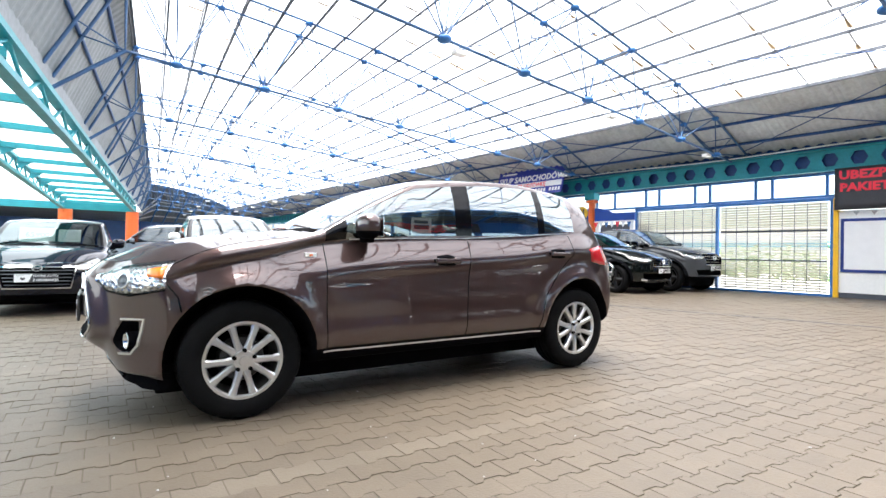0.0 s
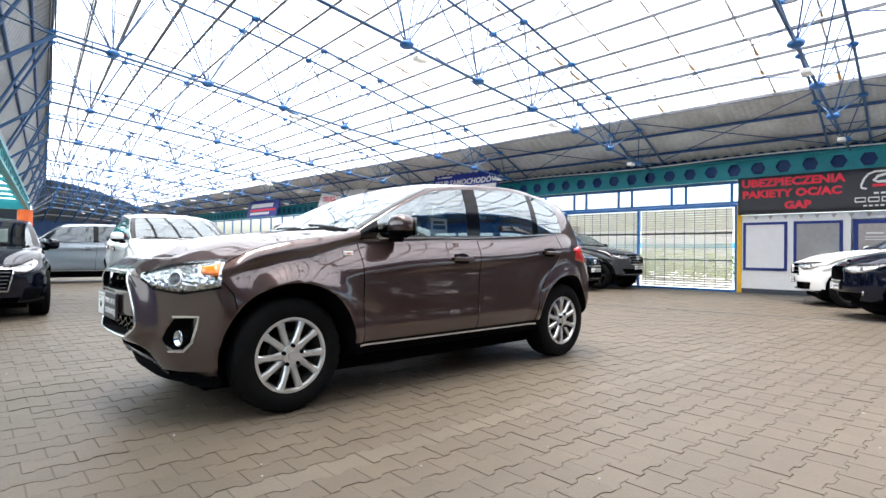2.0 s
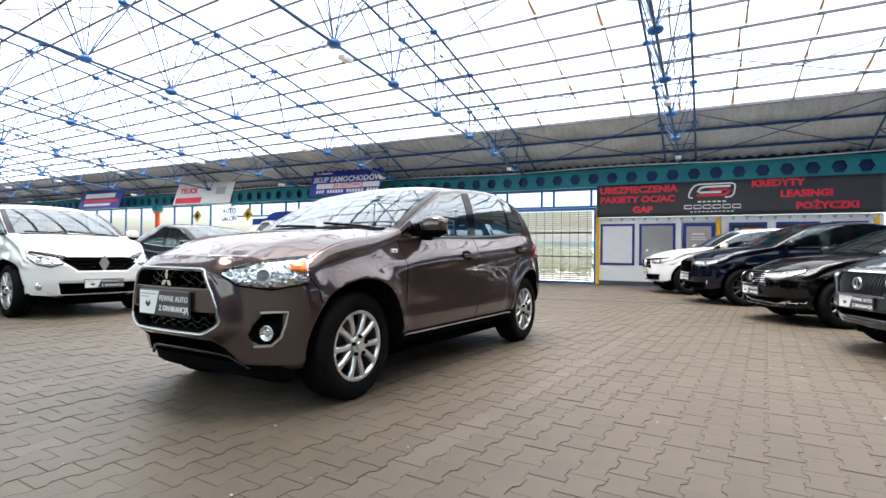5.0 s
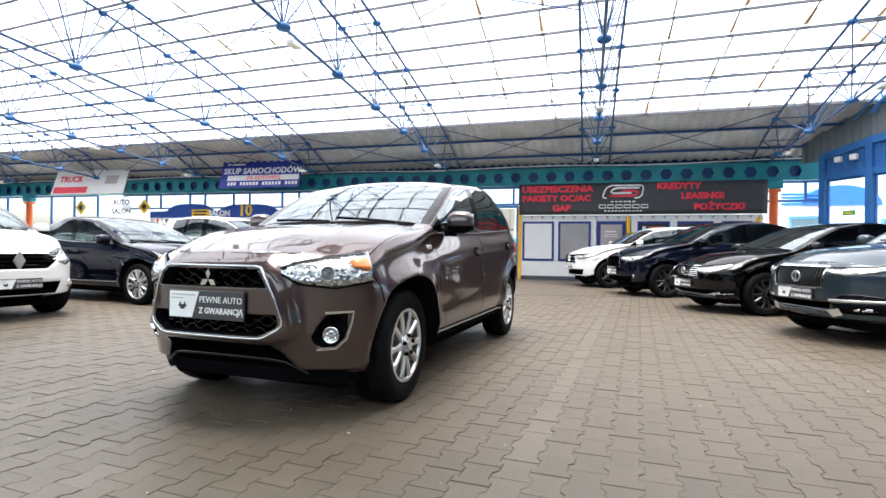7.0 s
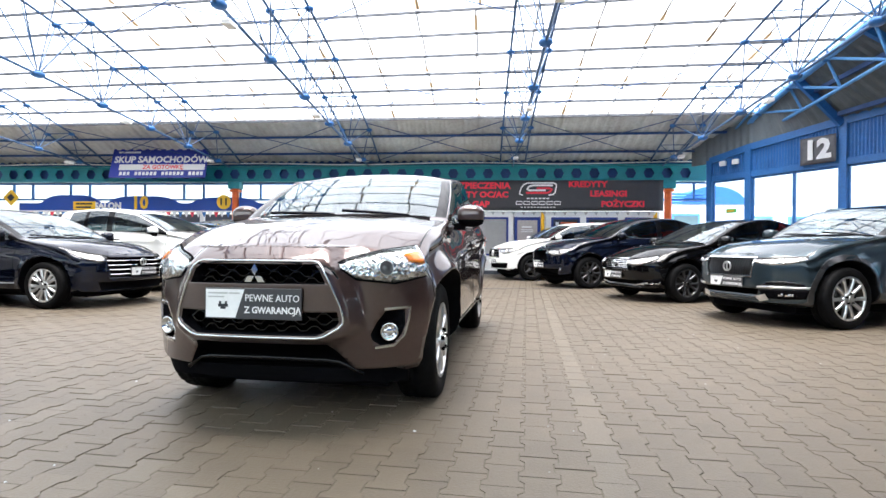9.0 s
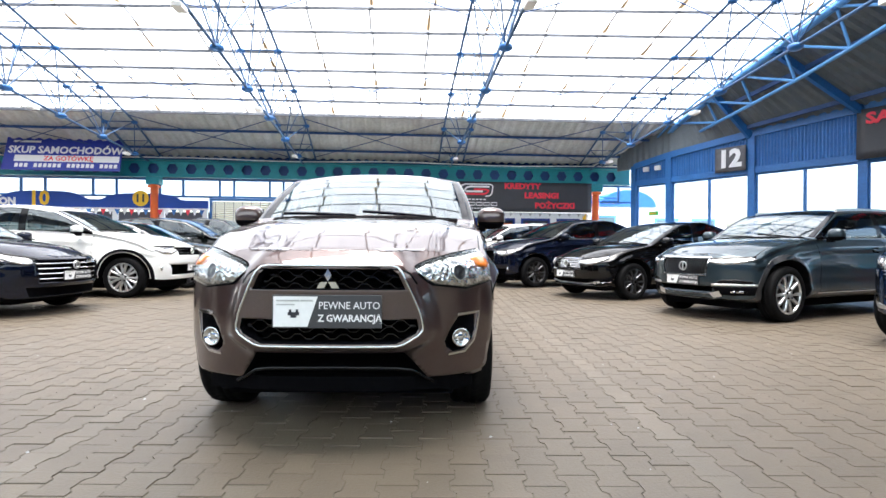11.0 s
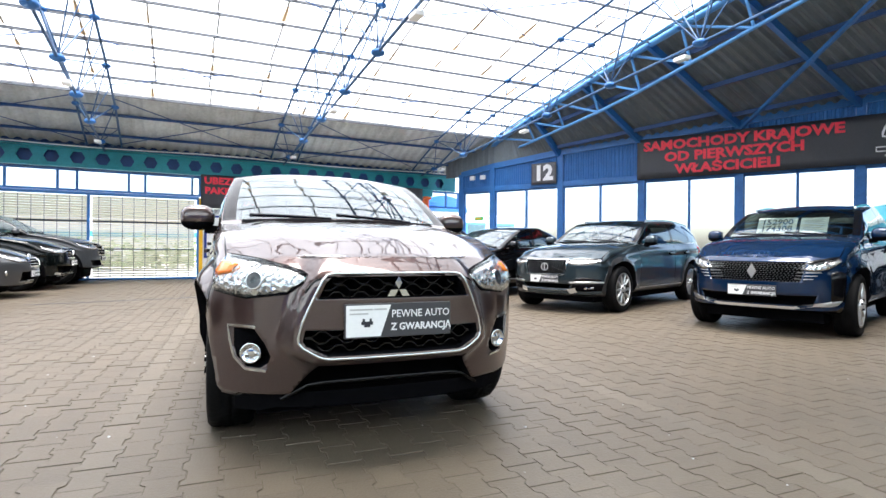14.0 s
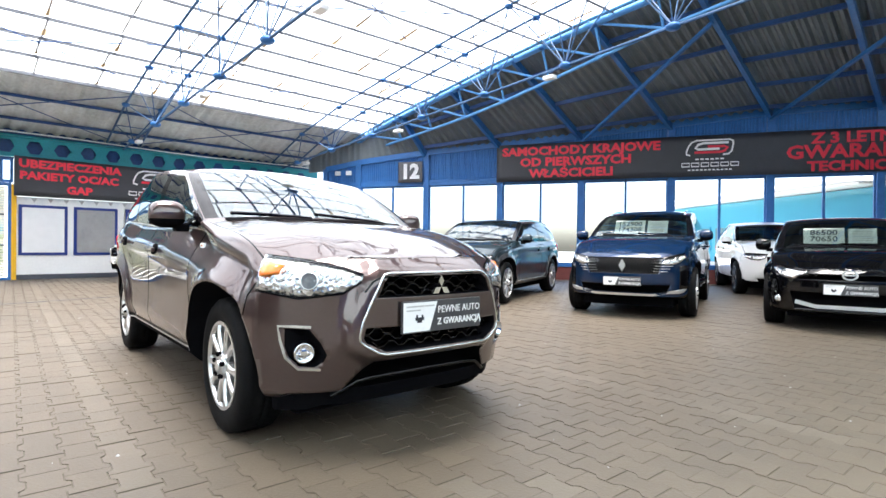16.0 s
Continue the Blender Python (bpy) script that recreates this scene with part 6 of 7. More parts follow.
def front_face(car, shell, s, design):
    """Grille, lamps, lower intake and fog lamps from a few heights and half widths."""
    fwd = (1, 0, 0)
    P = lambda y, z: (0, y, z)  # noqa: E731
    for g in design.get("grilles", ()):
        up, lo, zu, zl, m = g
        n = 8
        U = [P(-up + 2 * up * i / n, zu) for i in range(n + 1)]
        Lo = [P(-lo + 2 * lo * i / n, zl) for i in range(n + 1)]
        if not s["cuts"]:
            part("grille", shell.lay(U, Lo, fwd, 1.0, 0.003, 4, 0.01, 2), m, car, "dark grille")
    for line, m, wd in design.get("strips", ()):
        part("trim_strip", shell.line([P(*p) for p in line], fwd, 1.0, wd, 0.005, 0.008, 3), m, car)
    for row in design.get("slats", ()):
        w0, z, m = row
        bm = bmesh.new()
        ring = []
        for i in range(17):
            y = -w0 + 2 * w0 * i / 16
            x = bend(s, 0.0, y, z).x + 0.022
            ring.append([bm.verts.new(v) for v in ((x, y, z + 0.007), (x - 0.006, y, z), (x, y, z - 0.007), (x + 0.05, y, z))])
        for a, b in zip(ring[:-1], ring[1:]):
            for i in range(4):
                bm.faces.new((a[i], a[(i + 1) % 4], b[(i + 1) % 4], b[i]))
        bmesh.ops.recalc_face_normals(bm, faces=bm.faces)
        part("grille_slat", bm, m, car)
    for gu, gl, zu, zl, n, m in design.get("uprights", ()):
        for i in range(n):
            f = 2 * (i + 0.5) / n - 1
            bm = bmesh.new()
            rings = []
            for y, z in ((f * gu, zu), (f * (gu + gl) / 2, (zu + zl) / 2), (f * gl, zl)):
                x = bend(s, 0.0, y, z).x + 0.014
                rings.append([bm.verts.new(v) for v in ((x, y - 0.005, z), (x - 0.006, y, z), (x, y + 0.005, z), (x + 0.04, y, z))])
            for a, b in zip(rings[:-1], rings[1:]):
                for j in range(4):
                    bm.faces.new((a[j], a[(j + 1) % 4], b[(j + 1) % 4], b[j]))
            bmesh.ops.recalc_face_normals(bm, faces=bm.faces)
            part("grille_bar", bm, m, car)
    for gu, gl, zu, zl, rows, cols, m in design.get("studs", ()):
        for r in range(rows):
            g = (r + 0.5) / rows
            half, z = gu + (gl - gu) * g, zu + (zl - zu) * g
            bm = bmesh.new()
            for i in range(cols):
                y = half * (2 * (i + (0.5 if r % 2 else 0.15)) / cols - 0.98)
                if abs(y) > half * 0.98:
                    continue
                x, w, h = bend(s, 0.0, y, z).x + 0.010, half / cols * 0.50, 0.0042
                q = [bm.verts.new(v) for v in ((x, y - w, z), (x, y, z - h), (x, y + w, z), (x, y, z + h), (x - 0.008, y, z), (x + 0.05, y, z))]
                for k in range(4):
                    bm.faces.new((q[k], q[(k + 1) % 4], q[4]))
                    bm.faces.new((q[(k + 1) % 4], q[k], q[5]))
            part("grille_strip", bm, m, car)
    for nm, up, lo, m in design.get("sides", ()):
        both(car, nm, shell, *[[(s["bow"] * (y / (s["W"] * 0.92)) ** 3.2, -y, z) for y, z in row] for row in (up, lo)], (0.85, 0.53, 0), 1.0, m, 0.004, 4, 0.008)
    for up, lo in design.get("lamps", ()):
        hs = both(car, "headlight", shell, up, lo, (0.75, 0.66, 0), 1.0, CLEAR_LAMP if design.get("lens") else DIM_LAMP, 0.004, 4, 0.012, "clear headlight with silvered reflectors")
        u, l = [Vector(p) for p in up], [Vector(p) for p in lo]
        for f, rr, dark in ((0.60, 0.33, 1), (0.33, 0.30, 0)) if design.get("lens") else ((0.64, 0.25, 1), (0.36, 0.20, 0)):
            i = min(int(f * (len(u) - 1)), len(u) - 2)
            ff = f * (len(u) - 1) - i
            c = u[i].lerp(u[i + 1], ff).lerp(l[i].lerp(l[i + 1], ff), 0.52)
            size = (u[i] - l[i]).length * rr
            for k, hp in ((1, hs[0]), (-1, hs[1])):
                p = shell.hit((c.x - 0.75, k * c.y - 0.66 * k, c.z), (0.75, 0.66 * k, 0), 0.006)
                bm = bmesh.new()
                n = 20
                rings = [[bm.verts.new(Vector((dx, q * size * math.cos(2 * math.pi * j / n), q * size * math.sin(2 * math.pi * j / n)))) for j in range(n)] for q, dx in ((1.15, 0.006), (1.08, -0.004), (0.98, -0.004), (0.62, 0.003), (0.35, -0.002))]
                for ra, rb in zip(rings[:-1], rings[1:]):
                    for j in range(n):
                        bm.faces.new((ra[j], ra[(j + 1) % n], rb[(j + 1) % n], rb[j])).material_index = 1 if dark and ra in (rings[2], rings[3]) else 0
                bm.faces.new(rings[-1]).material_index = dark
                out = p - shell.hit((c.x - 0.75, k * c.y - 0.66 * k, c.z), (0.75, 0.66 * k, 0), 0.0)
                bmesh.ops.rotate(bm, verts=bm.verts, cent=(0, 0, 0), matrix=Vector((-1, 0, 0)).rotation_difference(out).to_matrix())
                bmesh.ops.translate(bm, verts=bm.verts, vec=p)
                bmesh.ops.recalc_face_normals(bm, faces=bm.faces)
                part("projector", bm, [CHROME, ALLOY_DARK], hp, smooth=True)
        if not design.get("lens"):
            both(car, "light_guide", shell, [p.lerp(q, 0.46) for p, q in zip(u, l)], [p.lerp(q, 0.94) for p, q in zip(u, l)], (0.75, 0.66, 0), 1.0, CLEAR_LAMP, 0.008, 3, 0.004, parents=hs)
            both(car, "lamp_brow", shell, [p.lerp(q, -0.03) for p, q in zip(u, l)], [p.lerp(q, 0.16) for p, q in zip(u, l)], (0.75, 0.66, 0), 1.0, GLOSS_BLACK, 0.008, 3, 0.004, parents=hs)
        if design.get("lens"):
            both(car, "lens", shell, up, lo, (0.75, 0.66, 0), 1.0, LENS_GLASS, 0.011, 4, 0.003, parents=hs)
        if design.get("amber"):
            both(car, "indicator", shell, *design["amber"], (0.6, 0.8, 0), 1.0, AMBER, 0.013, 3, 0.008, parents=hs)
    for y, z, rr in design.get("fogs", ()):
        for k in (-1, 1):
            p = shell.hit((-1, k * y, z), (1, 0, 0), 0.006)
            bm = bmesh.new()
            bmesh.ops.create_uvsphere(bm, u_segments=18, v_segments=8, radius=rr)
            bmesh.ops.scale(bm, verts=bm.verts, vec=(0.35, 1, 1))
            bmesh.ops.translate(bm, verts=bm.verts, vec=p)
            part("fog_lamp", bm, CLEAR_LAMP, car, smooth=True)


def car_place(front_axle, facing, s):
    """Pose of a car whose front axle's middle stands there and that faces that way (degrees from +x)."""
    return pose(front_axle[0], front_axle[1], 0, 0, 0, facing + 180) @ pose(-s["fo"], 0, 0)


# the brown crossover in the middle of the aisle
BROWN = paint("bronze brown metallic", (0.067, 0.0430, 0.0410), 0.65, 0.30, 0.2, 1.7)
UPPER_MOUTH = [(-0.285, 0.798), (0.285, 0.798), (0.312, 0.772), (0.342, 0.705), (-0.342, 0.705), (-0.312, 0.772)]
LOWER_MOUTH = [(-0.392, 0.575), (0.392, 0.575), (0.402, 0.53), (0.388, 0.508), (0.30, 0.464), (-0.30, 0.464), (-0.388, 0.508), (-0.402, 0.53)]
INTAKE = [(-0.335, 0.418), (0.335, 0.418), (0.47, 0.24), (-0.47, 0.24)]
POCKETS = [[(k * y, z) for y, z in ((0.585, 0.568), (0.69, 0.572), (0.676, 0.52), (0.652, 0.448), (0.612, 0.404), (0.56, 0.40), (0.528, 0.425), (0.52, 0.455), (0.545, 0.51))] for k in (-1, 1)]
hero = car_spec(L=4.17, W=0.85, front=(0.90, 0.93), dome=0.04, fine=0.045, post=(2.29, 2.43), low_from=0.62, inset=0.066, belt=(0.878, 1.112), chin=0.24, cowl=(1.28, 1.095), top=(2.0, 1.455), roof=1.54, end=(3.7, 1.445), hood=0.935, bow=0.35, nose=0.125, snout=0.055, arch=0.07,
                cuts=[(UPPER_MOUTH, 0.22), (LOWER_MOUTH, 0.22), (INTAKE, 0.34), (POCKETS[0], 0.335), (POCKETS[1], 0.335)])
hero["cladding"] = None
car, shell = car_base("crossover_car", "bronze brown metallic crossover car, parked alone on the pavers", pose(2.248, 5.444, 0, 0, 0, math.degrees(-0.080)) @ pose(-2.175, 0, 0), hero, BROWN, BLACK, "ten")
common_details(car, shell, hero, BROWN)
HEX_SIDE = [(0.275, 0.813), (0.305, 0.806), (0.325, 0.785), (0.37, 0.69), (0.407, 0.60), (0.42, 0.545), (0.418, 0.52), (0.40, 0.50), (0.335, 0.462), (0.30, 0.453)]
HEX = [(-y, z) for y, z in HEX_SIDE] + HEX_SIDE[::-1] + [(-0.275, 0.813)]
LAMP_UP = [(0.15, -0.385, 0.800), (0.19, -0.49, 0.832), (0.27, -0.61, 0.860), (0.44, -0.735, 0.882)]
LAMP_LO = [(0.15, -0.39, 0.775), (0.18, -0.47, 0.724), (0.27, -0.64, 0.702), (0.42, -0.77, 0.735)]
front_face(car, shell, hero, dict(
    lamps=[(LAMP_UP, LAMP_LO)],
    amber=([(0.355, -0.685, 0.838), (0.435, -0.738, 0.852)], [(0.355, -0.70, 0.805), (0.42, -0.755, 0.792)]), lens=True,
))
# honeycomb inserts, set back in both mouths


def honeycomb(rows, x, zig=0.011, pitch=0.026):
    """Rows of zigzag bars: for each row the half width and the height."""
    bm = bmesh.new()
    for r, (half, z) in enumerate(rows):
        n = int(2 * half / pitch)
        line = [(-half + 2 * half * i / n, z + (zig if (i // 2 + r) % 2 else -zig)) for i in range(n + 1)]
        ring = [[bm.verts.new((x + dx + 0.2 * y * y, y, zz + dz)) for dx, dz in ((0, 0.0035), (0.03, 0.0035), (0.03, -0.0035), (0, -0.0035))] for y, zz in line]
        for p, q in zip(ring[:-1], ring[1:]):
            for i in range(4):
                bm.faces.new((p[i], p[(i + 1) % 4], q[(i + 1) % 4], q[i]))
    bmesh.ops.recalc_face_normals(bm, faces=bm.faces)
    return bm


frame_line = []
for (y0, z0), (y1, z1) in zip(HEX[:-1], HEX[1:]):
    n = max(2, int(math.hypot(y1 - y0, z1 - z0) / 0.025))
    for i in range(n):
        y, z = y0 + (y1 - y0) * i / n, z0 + (z1 - z0) * i / n
        p = shell.hit((-1, y, z), (1, 0, 0), 0.0)
        frame_line.append(Vector((p.x - 0.003, y, z)))
part("grille_frame", tube(frame_line + frame_line[:2], 0.0062), CHROME, car, "thin chrome grille frame", True)
part("grille", honeycomb([(0.295, 0.778), (0.31, 0.75), (0.325, 0.72)], 0.115), GLOSS_BLACK, car, "black honeycomb grille")
part("lower_grille", honeycomb([(0.385, 0.552), (0.388, 0.524), (0.34, 0.492)], 0.115), GLOSS_BLACK, car, "black honeycomb grille")
# black valance under the bumper, with deflectors ahead of the wheels
bm = bmesh.new()
ring = []
for i in range(25):
    y = -0.66 + 1.32 * i / 24
    x = bend(hero, 0.0, y, 0.34).x + 0.035
    low = 0.205 if abs(y) < 0.5 else 0.19
    ring.append([bm.verts.new(v) for v in ((x + 0.02, y, 0.28), (x + 0.05, y, low), (x + 0.09, y, low), (x + 0.10, y, 0.28))])
for a, b in zip(ring[:-1], ring[1:]):
    for i in range(4):
        bm.faces.new((a[i], a[(i + 1) % 4], b[(i + 1) % 4], b[i]))
bm.faces.new(ring[0])
bm.faces.new(ring[-1])
bmesh.ops.recalc_face_normals(bm, faces=bm.faces)
part("valance", bm, BLACK, car, "matt black plastic valance")
lip = [(-0.47, 0.255), (-0.42, 0.285), (-0.365, 0.318), (-0.30, 0.328), (0.0, 0.333), (0.30, 0.328), (0.365, 0.318), (0.42, 0.285), (0.47, 0.255)]
part("intake_lip", tube([Vector((bend(hero, 0.0, y, z).x + 0.012, y, z)) for y, z in lip], 0.011), GLOSS_BLACK, car, smooth=True)
part("shut_line", shell.line([(0, -0.392, 0.822), (0, -0.36, 0.856), (0, -0.325, 0.868), (0, 0, 0.880), (0, 0.325, 0.868), (0, 0.36, 0.856), (0, 0.392, 0.822)], (0.8, 0, -0.6), 1.0, 0.008, 0.001, 0.004), GLOSS_BLACK, car)
badge(car, shell, "diamonds", 0.742, 0.054, 0.085)
part("badge_mount", boxed(0.085, 0.222, -0.02, 0.02, 0.725, 0.755, 0.004), BLACK, car)
plate_on(car, shell, 0, 0.612)
# fog lamp pockets with a chrome bracket
both_lines(car, "chrome_bracket", shell, [(0.2, -0.605, 0.578), (0.25, -0.65, 0.581), (0.33, -0.698, 0.582), (0.33, -0.686, 0.52), (0.33, -0.661, 0.445), (0.30, -0.618, 0.396), (0.2, -0.56, 0.391)], (0.9, 0.43, 0), 1.0, CHROME, 0.012, 0.008, 0.012)
for k in (-1, 1):
    bm = bmesh.new()
    n = 24
    rings = [[bm.verts.new((dx, q * math.cos(2 * math.pi * j / n), q * math.sin(2 * math.pi * j / n))) for j in range(n)] for q, dx in ((0.046, 0.06), (0.045, -0.008), (0.037, -0.010), (0.035, 0.012), (0.015, 0.004))]
    for i, (ra, rb) in enumerate(zip(rings[:-1], rings[1:])):
        for j in range(n):
            bm.faces.new((ra[j], ra[(j + 1) % n], rb[(j + 1) % n], rb[j])).material_index = 0 if i < 1 else 1 if i < 3 else 2
    bm.faces.new(rings[-1]).material_index = 1
    bmesh.ops.rotate(bm, verts=bm.verts, cent=(0, 0, 0), matrix=Matrix.Rotation(radians(14 * -k), 3, 'Z'))
    bmesh.ops.translate(bm, verts=bm.verts, vec=(0.285, k * 0.598, 0.464))
    bmesh.ops.recalc_face_normals(bm, faces=bm.faces)
    part("fog_lamp", bm, [BLACK, CHROME, CLEAR_LAMP], car, "round clear fog lamp", True)
add_mirrors(car, hero, 1.56, 1.108, BROWN, 0.2, 0.872)
for k in (-1, 1):
    p = shell.hit((1.224, k * 1.5, 0.926), (0, -k, 0), 0.0)
    bm = boxed(1.185, 1.255, min(p.y - 0.004 * k, p.y + 0.010 * k), max(p.y - 0.004 * k, p.y + 0.010 * k), 0.913, 0.940, 0.004)
    lamp = part("side_lamp", bm, PRINT_WHITE, car, "small clear indicator on the front wing")
    part("bulb", boxed(1.21, 1.23, min(p.y, p.y + 0.012 * k), max(p.y, p.y + 0.012 * k), 0.921, 0.932), AMBER, lamp)
sh = part("price_sheet", boxed(1.93, 2.09, -0.735, -0.732, 1.07, 1.19), PRINT_WHITE, car, "small printed sheet behind the door window")
bars([(1.95, 2.06, 1.15, 1.17), (1.95, 2.07, 1.11, 1.14)], PRINT_DARK, pose(0, -0.7355, 0, 90), sh, depth=0.001)
# dark seams round the headlights and the bumper's upper edge
both_lines(car, "lamp_seam", shell, LAMP_UP, (0.75, 0.66, 0), 1.0, BLACK, 0.013, 0.006, 0.006)
both_lines(car, "lamp_seam", shell, LAMP_LO, (0.75, 0.66, 0), 1.0, BLACK, 0.010, 0.0055, 0.006)
both_lines(car, "bumper_seam", shell, [(0.43, -0.78, 0.765), (0.46, -0.83, 0.70), (0.47, -0.85, 0.62)], (0.6, 0.8, 0), 1.0, GLOSS_BLACK, 0.006)


def parked(name, label, spec, colour, low, style, front_axle, facing, design, badge_kind, badge_z, plate_z, cladding=None, badge_size=0.055, price=None, price_y=0.2, rails=None):
    spec["cladding"] = cladding
    spec["cuts"] = [([(-gu, zu), (gu, zu), (gl, zl), (-gl, zl)], 0.25) for gu, gl, zu, zl, m in design["grilles"]]
    car, shell = car_base(name, label, car_place(front_axle, facing, spec), spec, colour, low, style)
    common_details(car, shell, spec, colour)
    front_face(car, shell, spec, design)
    part("badge_mount", boxed(bend(spec, 0, 0, badge_z).x + 0.005, 0.26, -0.02, 0.02, badge_z - 0.02, badge_z + 0.02), BLACK, car)
    badge(car, shell, badge_kind, badge_z, badge_size, bend(spec, 0, 0, badge_z).x + 0.008)
    part("plate_mount", boxed(bend(spec, 0, 0, plate_z).x - 0.002, 0.26, -0.12, 0.12, plate_z - 0.03, plate_z + 0.03), BLACK, car)
    plate_on(car, shell, bend(spec, 0, 0, plate_z).x, plate_z, 0.24, 0.12)
    add_mirrors(car, spec, spec["cowl"][0] + 0.22, spec["zs"](spec["cowl"][0] + 0.22) + 0.07, colour)
    if rails:
        x0, x1 = spec["top"][0] + 0.12, spec["end"][0] - 0.1
        for k in (-1, 1):
            part("roof_rail", shell.line([(x0 + (x1 - x0) * f, k * 0.57, 2.2) for f in (0.0, 0.33, 0.66, 1.0)], (0, 0, -1), 0.2, 0.028, 0.03, 0.03), rails, car, "slim roof rail")
    if price:
        (cx, cz), (tx, tz) = spec["cowl"], spec["top"]
        slope = math.degrees(math.atan2(tx - cx, tz - cz))
        face = Matrix(((0, 1, 0, 0), (-1, 0, 0, 0), (0, 0, 1, 0), (0, 0, 0, 1)))
        mid = cx + (tx - cx) * 0.40 + 0.10, cz + (tz - cz) * 0.40 + 0.0
        sh = part("price_sheet", boxed(-0.23, 0.23, 0, 0.004, -0.13, 0.13), PAPER, car, "printed price sheet behind the windscreen")
        sh.matrix_basis = Matrix.Translation((mid[0], price_y, mid[1])) @ face @ pose(0, 0, 0, -slope * 0.55)
        for i, text in enumerate(price):
            letters(text, 0.125, PRINT_DARK, pose(0, -0.002, (0.055 if len(price) > 1 else 0) - 0.11 * i, 90), sh, bold=0.002, depth=0.001)
        s2 = part("price_sheet", boxed(-0.15, 0.15, 0, 0.004, -0.12, 0.12), PAPER, car)
        s2.matrix_basis = Matrix.Translation((mid[0], price_y - 0.42, mid[1])) @ face @ pose(0, 0, 0, -slope * 0.55)
        bars([(-0.11, 0.11, 0.07 - 0.03 * i, 0.078 - 0.03 * i) for i in range(6)], GREY, pose(0, -0.002, 0, 90), s2, depth=0.001)
    return car, shell


SILVER_GREY = paint("steel blue grey metallic", (0.030, 0.046, 0.058), 0.6, 0.34, 0.2, 1.5)
BLACK_PAINT = paint("black car paint", (0.002, 0.002, 0.0025), 0.0, 0.3, 0.05, 1.45)
NAVY = paint("deep blue metallic", (0.002, 0.015, 0.050), 0.5)
DARK_NAVY = paint("blue black metallic", (0.003, 0.005, 0.014), 0.3, 0.3, 0.1, 1.45)
WHITE_PAINT = paint("white car paint", (0.80, 0.80, 0.78), 0.0, 0.3, 0.02)
MID_GREY = paint("grey metallic", (0.06, 0.063, 0.067), 0.5)
NIGHT = paint("black green metallic", (0.004, 0.006, 0.006), 0.3, 0.3, 0.1, 1.45)


def lamp_lines(y0, y1, z0, z1, h, bow=0.37, W=0.87):
    """Upper and lower outline of a headlight from the grille side y0 round to y1."""
    up, lo = [], []
    for i in range(4):
        f = i / 3
        y, z = y0 + (y1 - y0) * f, z0 + (z1 - z0) * f
        x = bow * (y / (W * 0.92)) ** 3.2
        up.append((x, -y, z))
        lo.append((x, -y, z - 1.2 * h * (0.55 + 0.9 * f * (1 - f) * 2 - 0.1 * f)))
    return up, lo


def design(gw, gz, lamp, lower=(0.55, 0.36, 0.26), gm=GLOSS_BLACK, strip=None, slats=0, slat_mat=CHROME, frame=None, fogs=(), skid=None, lip=0.045, uprights=0, studs=None, sides=(), extra=()):
    """A front: main grille half widths and heights, lamp outline, lower intake."""
    (gu, gl), (zu, zl) = gw, gz
    d = dict(grilles=[(gu, gl, zu, zl, gm), (lower[0], lower[0] * 0.92, lower[1], lower[2], BLACK)], lamps=[lamp_lines(*lamp)], fogs=fogs, strips=list(extra), slats=[], sides=sides)
    if uprights:
        d["uprights"] = [(gu * 0.98, gl * 0.98, zu - 0.005, zl + 0.005, uprights, slat_mat)]
    if studs:
        d["studs"] = [(gu, gl, zu, zl, studs[0], studs[1], slat_mat)]
    if frame:
        d["strips"].append(([(-gu - 0.012, zu + 0.012), (-gl - 0.012, zl - 0.012), (gl + 0.012, zl - 0.012), (gu + 0.012, zu + 0.012), (-gu - 0.012, zu + 0.012)], frame, 0.018))
    if strip:
        d["strips"].append(([(-strip[0], strip[1]), (-strip[0] * 0.5, strip[2]), (strip[0] * 0.5, strip[2]), (strip[0], strip[1])], strip[3], strip[4]))
    for i in range(slats):
        f = (i + 0.7) / (slats + 0.4)
        d["slats"].append(((gu + (gl - gu) * f) * 0.96, zu + (zl - zu) * f, slat_mat))
    if skid:
        d["strips"].append(([(-skid[0], skid[1] + 0.05), (-skid[0] * 0.6, skid[1]), (skid[0] * 0.6, skid[1]), (skid[0], skid[1] + 0.05)], ALLOY, lip))
    return d


# cars along the south wall: places of the outer front wheel, then half a track inwards
A = 109.5
IN = Vector((math.sin(radians(A)), -math.cos(radians(A)), 0)) * 0.78


def south_car(p):
    return (p[0] + IN.x, p[1] + IN.y)


suv = dict(L=4.45, W=0.88, fo=0.86, wb=2.72, r=0.345, hood=0.93, cowl=(1.36, 1.13), top=(2.08, 1.50), roof=1.60, end=(3.95, 1.50), deck=(4.30, 1.10), tail=0.98, belt=(0.93, 1.15), sill=0.27, front=(0.885, 0.93), dome=0.028, bow=0.43, nose=0.06, fine=0.07)
sedan = dict(L=4.55, W=0.86, fo=0.88, wb=2.72, r=0.32, hood=0.78, cowl=(1.35, 0.98), top=(2.15, 1.36), roof=1.43, end=(3.35, 1.34), deck=(4.05, 1.04), tail=0.95, belt=(0.80, 1.02), sill=0.20, quarter=False, chin=0.19, front=(0.885, 0.93), dome=0.028, bow=0.43, nose=0.06, fine=0.07)
